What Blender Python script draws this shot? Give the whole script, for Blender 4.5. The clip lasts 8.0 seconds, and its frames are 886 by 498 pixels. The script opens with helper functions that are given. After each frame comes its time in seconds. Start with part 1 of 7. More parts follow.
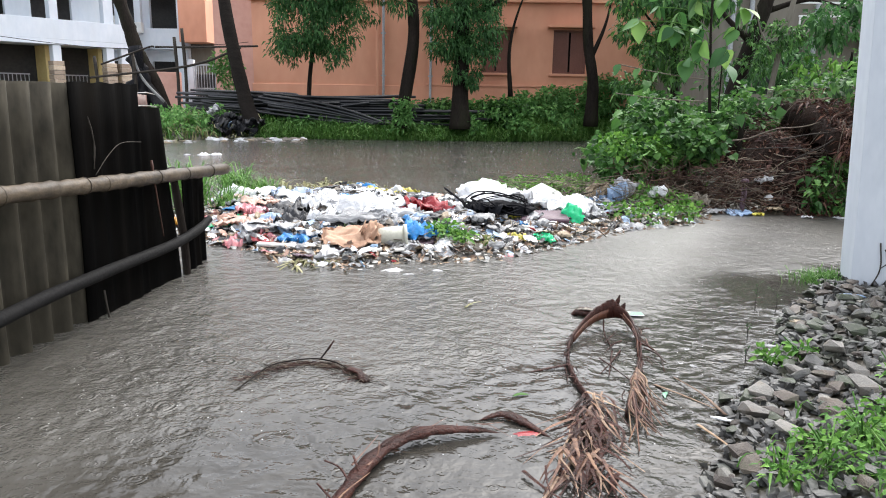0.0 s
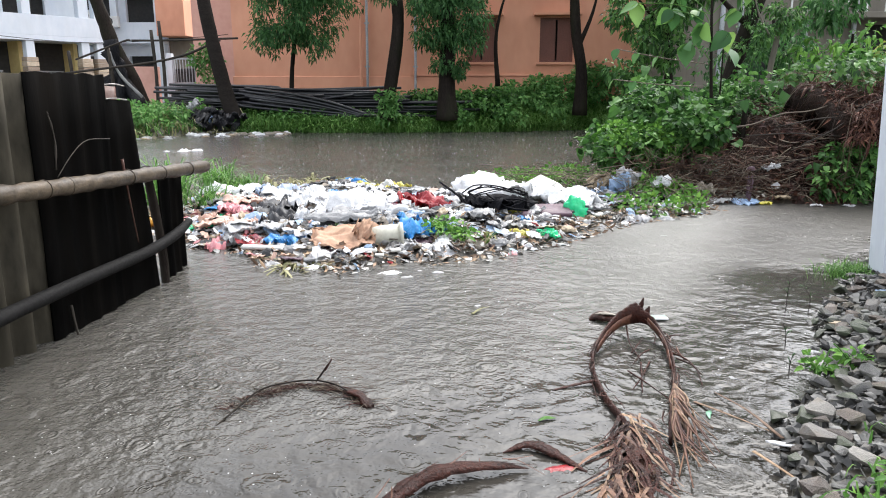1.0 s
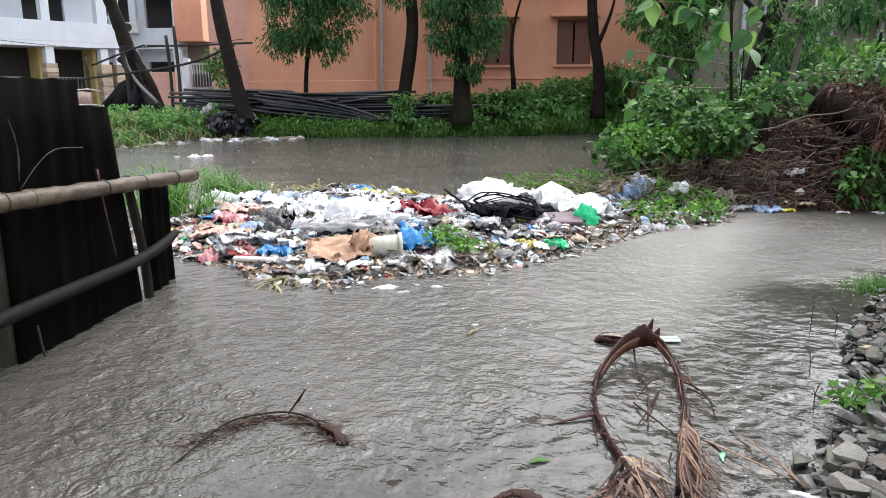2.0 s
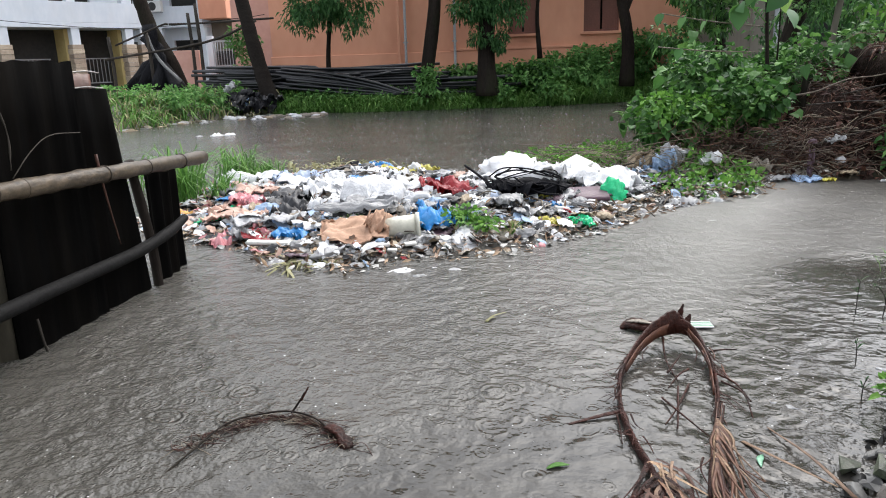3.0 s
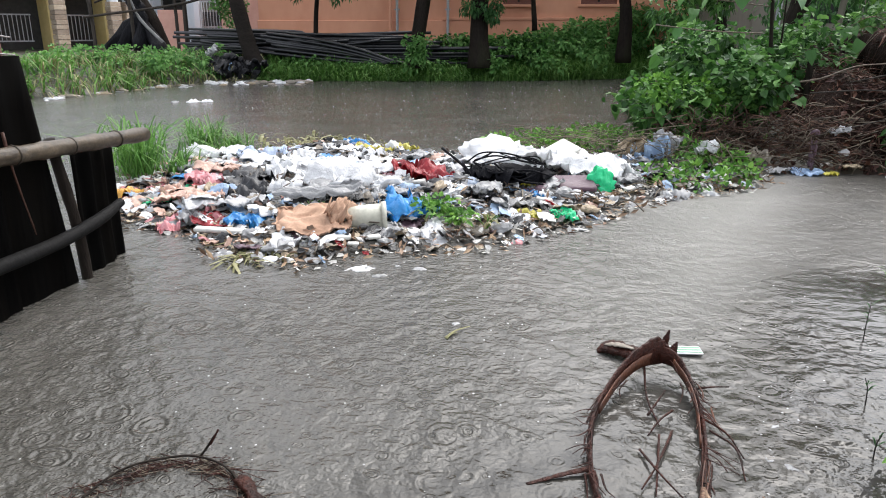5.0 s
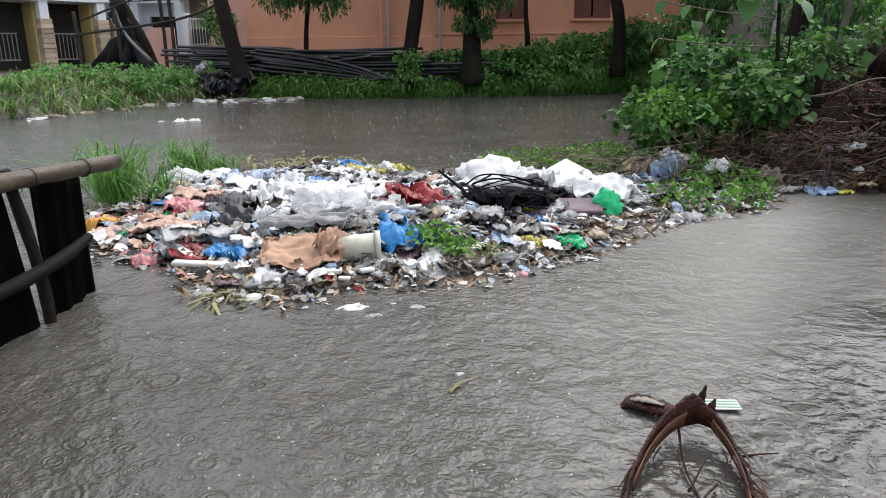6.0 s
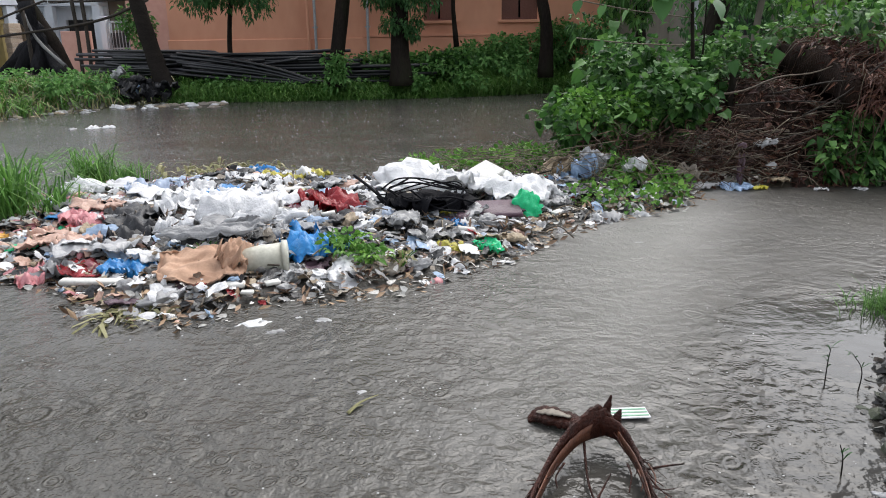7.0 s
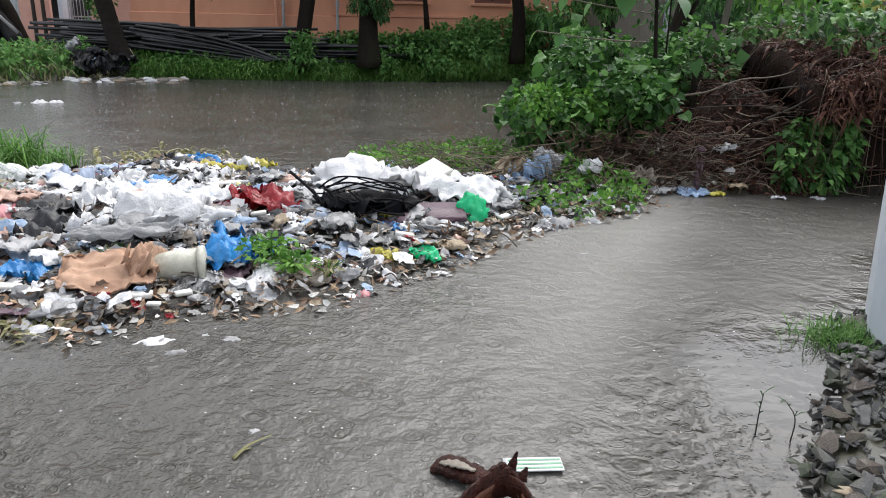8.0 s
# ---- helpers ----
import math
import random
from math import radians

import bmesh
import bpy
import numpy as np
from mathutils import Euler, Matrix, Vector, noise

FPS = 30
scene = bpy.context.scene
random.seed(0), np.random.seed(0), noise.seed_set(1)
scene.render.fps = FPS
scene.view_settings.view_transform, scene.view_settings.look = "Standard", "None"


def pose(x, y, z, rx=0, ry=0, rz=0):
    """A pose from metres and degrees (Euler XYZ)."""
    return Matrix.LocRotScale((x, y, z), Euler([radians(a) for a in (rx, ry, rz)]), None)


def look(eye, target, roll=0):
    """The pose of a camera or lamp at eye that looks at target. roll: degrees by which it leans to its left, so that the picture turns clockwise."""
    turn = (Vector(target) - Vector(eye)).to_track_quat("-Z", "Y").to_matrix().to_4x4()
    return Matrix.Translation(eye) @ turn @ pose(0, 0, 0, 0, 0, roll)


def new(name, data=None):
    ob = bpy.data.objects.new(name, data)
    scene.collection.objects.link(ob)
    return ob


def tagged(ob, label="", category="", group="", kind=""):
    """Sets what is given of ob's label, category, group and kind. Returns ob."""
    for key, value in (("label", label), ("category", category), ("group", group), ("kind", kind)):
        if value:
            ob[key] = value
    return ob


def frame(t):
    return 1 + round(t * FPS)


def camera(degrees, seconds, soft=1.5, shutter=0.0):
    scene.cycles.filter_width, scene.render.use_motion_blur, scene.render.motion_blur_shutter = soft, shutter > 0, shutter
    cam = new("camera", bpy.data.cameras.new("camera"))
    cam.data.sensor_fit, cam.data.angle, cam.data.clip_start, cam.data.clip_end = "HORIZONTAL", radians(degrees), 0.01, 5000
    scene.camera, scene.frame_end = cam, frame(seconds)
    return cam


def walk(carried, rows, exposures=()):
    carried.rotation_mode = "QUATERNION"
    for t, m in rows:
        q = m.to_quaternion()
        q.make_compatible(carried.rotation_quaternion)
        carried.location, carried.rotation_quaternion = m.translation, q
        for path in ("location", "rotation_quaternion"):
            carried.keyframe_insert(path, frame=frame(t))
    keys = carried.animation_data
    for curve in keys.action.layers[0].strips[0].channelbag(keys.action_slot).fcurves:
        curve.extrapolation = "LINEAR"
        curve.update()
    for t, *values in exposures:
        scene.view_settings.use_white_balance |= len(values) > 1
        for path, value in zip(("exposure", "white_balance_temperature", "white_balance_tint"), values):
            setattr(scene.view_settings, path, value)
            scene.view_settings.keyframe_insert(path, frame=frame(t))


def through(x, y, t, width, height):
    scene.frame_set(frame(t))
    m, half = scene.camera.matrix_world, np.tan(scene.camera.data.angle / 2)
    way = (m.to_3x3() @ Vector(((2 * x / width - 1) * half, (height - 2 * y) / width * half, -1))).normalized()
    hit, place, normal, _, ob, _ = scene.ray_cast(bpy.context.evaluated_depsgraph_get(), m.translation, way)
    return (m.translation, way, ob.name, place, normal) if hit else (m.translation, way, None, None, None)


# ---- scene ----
cam = camera(63.5, 8.0, soft=1.0)

EXPOSURES = [(0, 2.0), (1.2, 1.97), (2.5, 1.75), (3.5, 1.64), (4.2, 1.7), (5.5, 1.68), (6.0, 1.35), (6.5, 1.25), (8, 1.35)]
PATH = [
    (0, (0.482, -0.815, 1.538), (0.348, 1.135, 1.116), 1.0),
    (0.5, (0.437, -0.607, 1.52), (0.283, 1.345, 1.113), 1.0),
    (1, (0.328, -0.354, 1.503), (0.234, 1.594, 1.059), 0.1),
    (1.2, (0.309, -0.307, 1.501), (0.185, 1.632, 1.027), -1.4),
    (2.3, (0.55, 0.114, 1.502), (0.394, 2.062, 1.076), 0.0),
    (2.5, (0.571, 0.168, 1.51), (0.41, 2.095, 1.0), -0.6),
    (3, (0.545, 0.265, 1.504), (0.313, 2.186, 0.997), -1.8),
    (3.5, (0.422, 0.428, 1.483), (0.184, 2.344, 0.96), -0.3),
    (4, (0.492, 0.566, 1.489), (0.374, 2.474, 0.904), -0.5),
    (4.2, (0.545, 0.629, 1.51), (0.338, 2.538, 0.948), -2.0),
    (5.3, (0.667, 0.962, 1.545), (0.469, 2.855, 0.934), 0.3),
    (5.5, (0.624, 1.065, 1.525), (0.434, 2.956, 0.903), -1.7),
    (6, (0.574, 1.272, 1.549), (0.386, 3.185, 1.0), -0.4),
    (6.5, (0.582, 1.32, 1.538), (0.522, 3.239, 0.977), 0.7),
    (7, (0.759, 1.474, 1.527), (0.736, 3.398, 0.982), -0.8),
    (7.5, (0.983, 1.681, 1.595), (0.976, 3.594, 1.013), 1.7),
    (8, (1.039, 1.821, 1.635), (1.09, 3.729, 1.039), 1.4),
]
walk(cam, [(t, look(eye, target, roll)) for t, eye, target, roll in PATH], EXPOSURES)

# ---------- world and light: heavy overcast, rain ----------
world = bpy.data.worlds.new("overcast")
world.use_nodes = True
scene.world = world
wn, wl = world.node_tree.nodes, world.node_tree.links
sky = wn.new("ShaderNodeTexSky")
sky.sky_type = 'NISHITA'
sky.sun_disc = False
sky.sun_elevation = radians(56)
sky.sun_rotation = radians(30)
sky.air_density, sky.dust_density, sky.ozone_density = 1.0, 3.0, 1.0
cloud = wn.new("ShaderNodeHueSaturation")
cloud.inputs["Saturation"].default_value = 0.3
wl.new(sky.outputs["Color"], cloud.inputs["Color"])
wl.new(cloud.outputs["Color"], wn["Background"].inputs["Color"])
wn["Background"].inputs["Strength"].default_value = 0.15
sun = new("sun", bpy.data.lights.new("sun", 'SUN'))
sun.data.energy = 0.55
sun.data.angle = radians(60)
sun.data.color = (1.0, 1.0, 0.99)
sun.matrix_world = look((14, 32.2, 41.5), (0, 8, 0))

R = random.Random(7)
NR = np.random.RandomState(5)


# ---------- materials ----------
class Nodes:
    """Short hands for building a node material."""

    def __init__(self, name):
        self.m = bpy.data.materials.new(name)
        self.m.use_nodes = True
        self.n, self.l = self.m.node_tree.nodes, self.m.node_tree.links
        self.b = self.n["Principled BSDF"]

    def add(self, kind, **inputs):
        node = self.n.new(kind)
        for key, value in inputs.items():
            self.put(node, key, value)
        return node

    def put(self, node, key, value):
        sock = node.inputs[key]
        if isinstance(value, bpy.types.NodeSocket):
            self.l.new(value, sock)
        else:
            sock.default_value = value

    def math(self, op, a, b=0.0, c=0.0):
        node = self.n.new("ShaderNodeMath")
        node.operation = op
        for k, v in enumerate((a, b, c)):
            if isinstance(v, bpy.types.NodeSocket):
                self.l.new(v, node.inputs[k])
            else:
                node.inputs[k].default_value = v
        return node.outputs[0]

    def ramp(self, fac, *stops):
        node = self.n.new("ShaderNodeValToRGB")
        e = node.color_ramp.elements
        while len(e) < len(stops):
            e.new(0.5)
        for k, (pos, col) in enumerate(stops):
            e[k].position, e[k].color = pos, (*col, 1)
        self.l.new(fac, node.inputs[0])
        return node.outputs["Color"]

    def mix(self, fac, a, b, blend='MIX'):
        node = self.n.new("ShaderNodeMix")
        node.data_type, node.blend_type = 'RGBA', blend
        for k, v in ((0, fac), (6, a), (7, b)):
            if isinstance(v, bpy.types.NodeSocket):
                self.l.new(v, node.inputs[k])
            else:
                node.inputs[k].default_value = v if k == 0 else (*v, 1)
        return node.outputs[2]

    def coords(self, world_space=False, scale=(1, 1, 1)):
        src = self.n.new("ShaderNodeNewGeometry").outputs["Position"] if world_space else self.n.new("ShaderNodeTexCoord").outputs["Object"]
        mp = self.n.new("ShaderNodeMapping")
        mp.inputs["Scale"].default_value = scale
        self.l.new(src, mp.inputs["Vector"])
        return mp.outputs["Vector"]

    def noise(self, vec, scale, detail=4.0, rough=0.55):
        return self.add("ShaderNodeTexNoise", Vector=vec, Scale=scale, Detail=detail, Roughness=rough).outputs["Fac"]

    def bump(self, height, strength, distance):
        self.put(self.b, "Normal", self.add("ShaderNodeBump", Height=height, Strength=strength, Distance=distance).outputs["Normal"])


def surface(name, dark, light, rough=0.6, scale=6.0, stretch=(1, 1, 1), bump=0.4, depth=0.01, stain=None, amount=0.5, vary=0.0, world_space=False, metal=0.0, wet=0.0, island=False, spec=0.5):
    """A worn surface: two scales of colour noise, an optional stain, relief, and a spread between repeats."""
    k = Nodes(name)
    vec = k.coords(world_space, stretch)
    fine, broad = k.noise(vec, scale * 6), k.noise(vec, scale * 0.6, 3)
    col = k.ramp(k.math('ADD', k.math('MULTIPLY', fine, 0.5), k.math('MULTIPLY', broad, 0.5)), (0.33, dark), (0.68, light))
    if stain:
        col = k.mix(k.math('MULTIPLY', k.ramp(k.noise(vec, scale * 0.35, 5, 0.65), (0.48, (0, 0, 0)), (0.66, (1, 1, 1))), amount), col, stain)
    if vary:
        rnd = k.n.new("ShaderNodeNewGeometry").outputs["Random Per Island"] if island else k.n.new("ShaderNodeObjectInfo").outputs["Random"]
        hs = k.add("ShaderNodeHueSaturation", Color=col, Value=k.math('ADD', k.math('MULTIPLY', rnd, 2 * vary), 1 - vary),
                   Hue=k.math('ADD', k.math('MULTIPLY', rnd, 0.04 * vary), 0.5 - 0.02 * vary))
        col = hs.outputs["Color"]
    k.put(k.b, "Base Color", col)
    k.put(k.b, "Roughness", k.math('ADD', k.math('MULTIPLY', broad, 0.25), rough - 0.12))
    k.put(k.b, "Metallic", metal)
    k.put(k.b, "Specular IOR Level", spec)
    if wet:
        k.put(k.b, "Coat Weight", wet)
        k.put(k.b, "Coat Roughness", 0.12)
    k.bump(fine, bump, depth)
    return k.m


def foliage(name, cols, rough=0.6, through=0.25, single=False):
    """Leaves: each one takes its own tone between those given; single: every leaf is an object."""
    k = Nodes(name)
    g = k.n.new("ShaderNodeNewGeometry")
    n = len(cols) - 1
    tone = k.math('ADD', k.math('MULTIPLY', k.n.new("ShaderNodeObjectInfo").outputs["Random"] if single else g.outputs["Random Per Island"], 0.75), k.math('MULTIPLY', k.noise(g.outputs["Position"], 1.3, 2), 0.3))
    col = k.ramp(tone, *[(0.1 + 0.8 * i / n, c) for i, c in enumerate(cols)])
    k.put(k.b, "Base Color", col)
    k.put(k.b, "Roughness", rough)
    k.put(k.b, "Specular IOR Level", 0.3)
    tr = k.add("ShaderNodeBsdfTranslucent", Color=col)
    mx = k.add("ShaderNodeMixShader", Fac=through)
    k.l.new(k.b.outputs[0], mx.inputs[1])
    k.l.new(tr.outputs[0], mx.inputs[2])
    k.l.new(mx.outputs[0], k.n["Material Output"].inputs["Surface"])
    return k.m


def plastic(name, col, rough=0.35, vary=0.25, sheer=0.2):
    """Thin dirty plastic film."""
    k = Nodes(name)
    vec = k.coords(True)
    dirt = k.ramp(k.noise(vec, 9, 5, 0.65), (0.45, (0, 0, 0)), (0.75, (1, 1, 1)))
    rnd = k.n.new("ShaderNodeObjectInfo").outputs["Random"]
    base = k.add("ShaderNodeHueSaturation", Color=(*col, 1), Value=k.math('ADD', k.math('MULTIPLY', rnd, vary), 1 - vary)).outputs["Color"]
    base = k.mix(k.math('MULTIPLY', dirt, 0.22), base, tuple(c * 0.45 + 0.02 for c in col))
    k.put(k.b, "Base Color", base)
    k.put(k.b, "Roughness", rough)
    k.put(k.b, "Coat Weight", 0.12)
    k.put(k.b, "Coat Roughness", 0.15)
    creases = k.math('ABSOLUTE', k.math('SUBTRACT', k.noise(vec, 17, 2), 0.5))
    creases = k.math('ADD', creases, k.math('MULTIPLY', k.math('ABSOLUTE', k.math('SUBTRACT', k.noise(vec, 43, 2), 0.5)), 0.5))
    k.bump(creases, 0.55, 0.03)
    if sheer:
        tr = k.add("ShaderNodeBsdfTranslucent", Color=base)
        mx = k.add("ShaderNodeMixShader", Fac=sheer)
        k.l.new(k.b.outputs[0], mx.inputs[1])
        k.l.new(tr.outputs[0], mx.inputs[2])
        k.l.new(mx.outputs[0], k.n["Material Output"].inputs["Surface"])
    return k.m


def water_material():
    """Turbid flood water: rain-pitted and rough in the open, calmer and clearer over the dark shallows in the lee of
    the pillar; sky glow and dark reflections are put into its colour.
    """
    k = Nodes("turbid_water")
    pos = k.n.new("ShaderNodeNewGeometry").outputs["Position"]
    flat = k.add("ShaderNodeMapping", Vector=pos, Scale=(1, 1, 0)).outputs["Vector"]
    sep = k.add("ShaderNodeSeparateXYZ", Vector=pos).outputs
    twist = k.add("ShaderNodeTexNoise", Vector=flat, Scale=1.6, Detail=2.0).outputs["Color"]
    warp = k.mix(0.28, flat, twist, 'ADD')
    wander = k.noise(flat, 1.1, 3)

    def step(value, a, b):
        node = k.n.new("ShaderNodeMapRange")
        node.interpolation_type = 'SMOOTHSTEP'
        k.put(node, "Value", value)
        k.put(node, "From Min", a)
        k.put(node, "From Max", b)
        return node.outputs[0]

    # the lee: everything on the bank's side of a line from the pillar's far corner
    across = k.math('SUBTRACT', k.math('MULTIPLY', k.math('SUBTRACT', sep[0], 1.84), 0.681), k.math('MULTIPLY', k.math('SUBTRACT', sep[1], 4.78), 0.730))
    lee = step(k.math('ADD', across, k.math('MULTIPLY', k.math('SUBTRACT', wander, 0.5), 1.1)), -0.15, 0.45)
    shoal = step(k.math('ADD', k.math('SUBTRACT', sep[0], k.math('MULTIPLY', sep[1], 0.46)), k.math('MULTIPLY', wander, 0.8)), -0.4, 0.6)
    spot = k.add("ShaderNodeVectorMath", Vector=pos)
    spot.operation = 'DISTANCE'
    spot.inputs[1].default_value = (2.78, 5.12, 0)
    pool = k.math('SUBTRACT', 1.0, step(k.math('ADD', spot.outputs["Value"], k.math('MULTIPLY', wander, 0.9)), 0.75, 1.3))
    gust = k.ramp(k.noise(flat, 0.9, 3), (0.35, (0.45, 0.45, 0.45)), (0.65, (1, 1, 1)))
    swell = k.math('ADD', k.math('MULTIPLY', k.noise(warp, 3.2, 2), 0.8), k.math('MULTIPLY', k.noise(warp, 9, 1.5, 0.5), 0.75))
    pitted = k.math('ADD', k.math('MULTIPLY', k.noise(flat, 19, 2), 0.22), k.math('MULTIPLY', k.noise(flat, 38, 2), 0.20))
    for scale, shift, gain in ((3.4, 0.0, 0.12), (5.6, 3.7, 0.09), (9.0, 8.1, 0.07)):
        v = k.add("ShaderNodeMapping", Vector=warp, Location=(shift, shift * 1.7, 0)).outputs["Vector"]
        cell = k.n.new("ShaderNodeTexVoronoi")
        cell.voronoi_dimensions = '2D'
        k.put(cell, "Vector", v)
        k.put(cell, "Scale", scale)
        tint = k.add("ShaderNodeSeparateColor", Color=cell.outputs["Color"]).outputs
        off = k.math('SUBTRACT', cell.outputs["Distance"], k.math('ADD', k.math('MULTIPLY', tint[0], 0.22), 0.03))
        fall = k.math('MAXIMUM', k.math('SUBTRACT', 1.0, k.math('MULTIPLY', k.math('ABSOLUTE', off), 7.5)), 0.0)
        ring = k.math('MULTIPLY', k.math('SINE', k.math('MULTIPLY', off, 42.0)), fall)
        pitted = k.math('ADD', pitted, k.math('MULTIPLY', k.math('MULTIPLY', ring, gain), k.math('GREATER_THAN', tint[1], 0.66)))
    height = k.math('ADD', k.math('MULTIPLY', swell, k.math('SUBTRACT', 1.0, k.math('MULTIPLY', lee, 0.42))), k.math('MULTIPLY', pitted, k.math('SUBTRACT', 1.0, k.math('MULTIPLY', lee, 0.75))))
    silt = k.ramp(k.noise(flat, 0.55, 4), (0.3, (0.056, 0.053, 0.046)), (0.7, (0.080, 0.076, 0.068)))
    # open-sky brightness on the right-hand water, put into the silt colour
    sky_glow = k.math('MULTIPLY', step(k.math('ADD', sep[0], k.math('MULTIPLY', wander, 1.2)), 0.6, 3.6), k.math('SUBTRACT', 1.0, step(sep[1], 8.6, 10.5)))
    silt = k.mix(sky_glow, silt, (0.195, 0.189, 0.177))
    # muddy bed, darkened further to carry the dark reflections over the shallows
    bed_and_reflection = k.ramp(k.noise(flat, 2.2, 4), (0.3, (0.010, 0.008, 0.006)), (0.7, (0.028, 0.024, 0.018)))
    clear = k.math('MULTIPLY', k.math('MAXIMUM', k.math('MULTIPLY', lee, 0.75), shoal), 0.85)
    k.put(k.b, "Base Color", k.mix(clear, silt, bed_and_reflection))
    still = k.math('MAXIMUM', k.math('MULTIPLY', lee, 0.85), pool)
    far = step(sep[1], 8.5, 12.5)
    k.put(k.b, "Roughness", k.math('SUBTRACT', k.math('ADD', 0.20, k.math('MULTIPLY', sky_glow, 0.22)), k.math('MULTIPLY', k.math('MAXIMUM', still, k.math('MULTIPLY', far, 0.25)), k.math('ADD', 0.15, k.math('MULTIPLY', sky_glow, 0.22)))))
    k.put(k.b, "IOR", 1.33)
    calm = k.math('MULTIPLY', k.math('SUBTRACT', 1.0, k.math('MULTIPLY', pool, 0.82)), k.math('SUBTRACT', 1.0, k.math('MAXIMUM', k.math('MULTIPLY', far, 0.4), k.math('MULTIPLY', k.math('SUBTRACT', sky_glow, lee), 0.5))))
    bp = k.add("ShaderNodeBump", Height=height, Strength=k.math('MULTIPLY', calm, gust), Distance=0.055)
    k.put(k.b, "Normal", bp.outputs["Normal"])
    return k.m


WATER = water_material()
MUD = surface("wet_mud", (0.025, 0.02, 0.014), (0.07, 0.06, 0.043), 0.45, 3, world_space=True, stain=(0.03, 0.045, 0.015), wet=0.2)
CONCRETE = surface("painted_concrete", (0.50, 0.535, 0.585), (0.60, 0.63, 0.67), 0.7, 2.2, (1, 1, 0.35), 0.2, 0.004, stain=(0.66, 0.66, 0.64), amount=0.6)
ORANGE = surface("orange_render", (0.66, 0.30, 0.185), (0.74, 0.365, 0.235), 0.85, 0.5, (1, 1, 0.5), 0.3, 0.01, stain=(0.47, 0.20, 0.125), amount=0.6, world_space=True)
PINK = surface("pink_render", (0.55, 0.30, 0.24), (0.64, 0.38, 0.31), 0.85, 0.8, bump=0.2, stain=(0.4, 0.22, 0.17), world_space=True)
WHITE_WALL = surface("white_render", (0.55, 0.61, 0.68), (0.68, 0.72, 0.77), 0.8, 0.7, (1, 1, 0.4), 0.2, 0.005, stain=(0.5, 0.52, 0.53), amount=0.4, world_space=True)
YELLOW_WALL = surface("yellow_render", (0.55, 0.42, 0.17), (0.66, 0.53, 0.25), 0.8, 0.8, bump=0.2, world_space=True)
GREY_WALL = surface("grey_render", (0.12, 0.105, 0.085), (0.21, 0.19, 0.155), 0.85, 0.6, (1, 1, 0.3), 0.3, 0.01, stain=(0.12, 0.10, 0.08), amount=0.7, world_space=True)
# near-black: shade inside rooms put into colour; also grille and gate panel
PAINTED_DARK = surface("painted_dark", (0.02, 0.02, 0.022), (0.05, 0.048, 0.045), 0.8, 1)
CLADDING = surface("stone_cladding", (0.28, 0.21, 0.15), (0.50, 0.42, 0.33), 0.8, 3, vary=0.3)
SHUTTER = surface("brown_shutter", (0.13, 0.045, 0.03), (0.20, 0.075, 0.05), 0.6, 3)
GREY_METAL = surface("grey_metal", (0.25, 0.26, 0.28), (0.42, 0.44, 0.46), 0.45, 3, metal=0.3)
AC_WHITE = surface("ac_white", (0.6, 0.6, 0.58), (0.72, 0.72, 0.7), 0.5, 3)
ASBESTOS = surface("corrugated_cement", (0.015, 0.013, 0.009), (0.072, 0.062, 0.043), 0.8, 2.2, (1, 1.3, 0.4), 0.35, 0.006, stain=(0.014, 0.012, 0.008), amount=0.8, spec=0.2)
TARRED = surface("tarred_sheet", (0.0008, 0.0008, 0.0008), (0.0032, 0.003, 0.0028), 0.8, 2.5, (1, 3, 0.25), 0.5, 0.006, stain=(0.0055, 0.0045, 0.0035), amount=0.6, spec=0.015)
RUST = surface("rusty_sheet", (0.045, 0.016, 0.010), (0.12, 0.05, 0.032), 0.6, 3, stain=(0.05, 0.03, 0.022), amount=0.5, wet=0.15)
PALE_EDGE = surface("torn_edge", (0.10, 0.09, 0.08), (0.36, 0.34, 0.32), 0.5, 12, bump=0.6, depth=0.004, wet=0.2)
BAMBOO = surface("weathered_bamboo", (0.012, 0.008, 0.005), (0.115, 0.086, 0.056), 0.5, 5, (1, 0.5, 1), 0.8, 0.008, stain=(0.014, 0.010, 0.007), amount=0.95, spec=0.3)
KNOT = surface("bamboo_joint", (0.008, 0.006, 0.004), (0.045, 0.033, 0.022), 0.6, 9, bump=0.6, depth=0.004, spec=0.25)
OLD_POLE = surface("dark_pole", (0.002, 0.002, 0.002), (0.010, 0.0095, 0.0095), 0.7, 6, bump=0.7, depth=0.006, spec=0.12)
GREY_WOOD = surface("grey_wood", (0.018, 0.015, 0.013), (0.065, 0.055, 0.045), 0.7, 5, (1, 1, 0.2), 0.5, 0.004, spec=0.2)
BARK = surface("wet_bark", (0.008, 0.006, 0.005), (0.028, 0.022, 0.018), 0.75, 4, (1, 1, 0.35), 0.8, 0.02, stain=(0.015, 0.02, 0.008), amount=0.5, spec=0.08)
PALM_BARK = surface("ringed_palm_bark", (0.010, 0.008, 0.007), (0.03, 0.025, 0.022), 0.75, 3, (1, 1, 4), 0.8, 0.02, spec=0.08)
HDPE = surface("black_pipe", (0.004, 0.004, 0.006), (0.013, 0.013, 0.018), 0.45, 3, bump=0.1, wet=0.22, vary=0.5, spec=0.5)
STONE = surface("rubble_stone", (0.035, 0.034, 0.032), (0.15, 0.145, 0.135), 0.6, 4, bump=0.6, depth=0.01, stain=(0.06, 0.06, 0.03), amount=0.6, vary=0.5, wet=0.1)
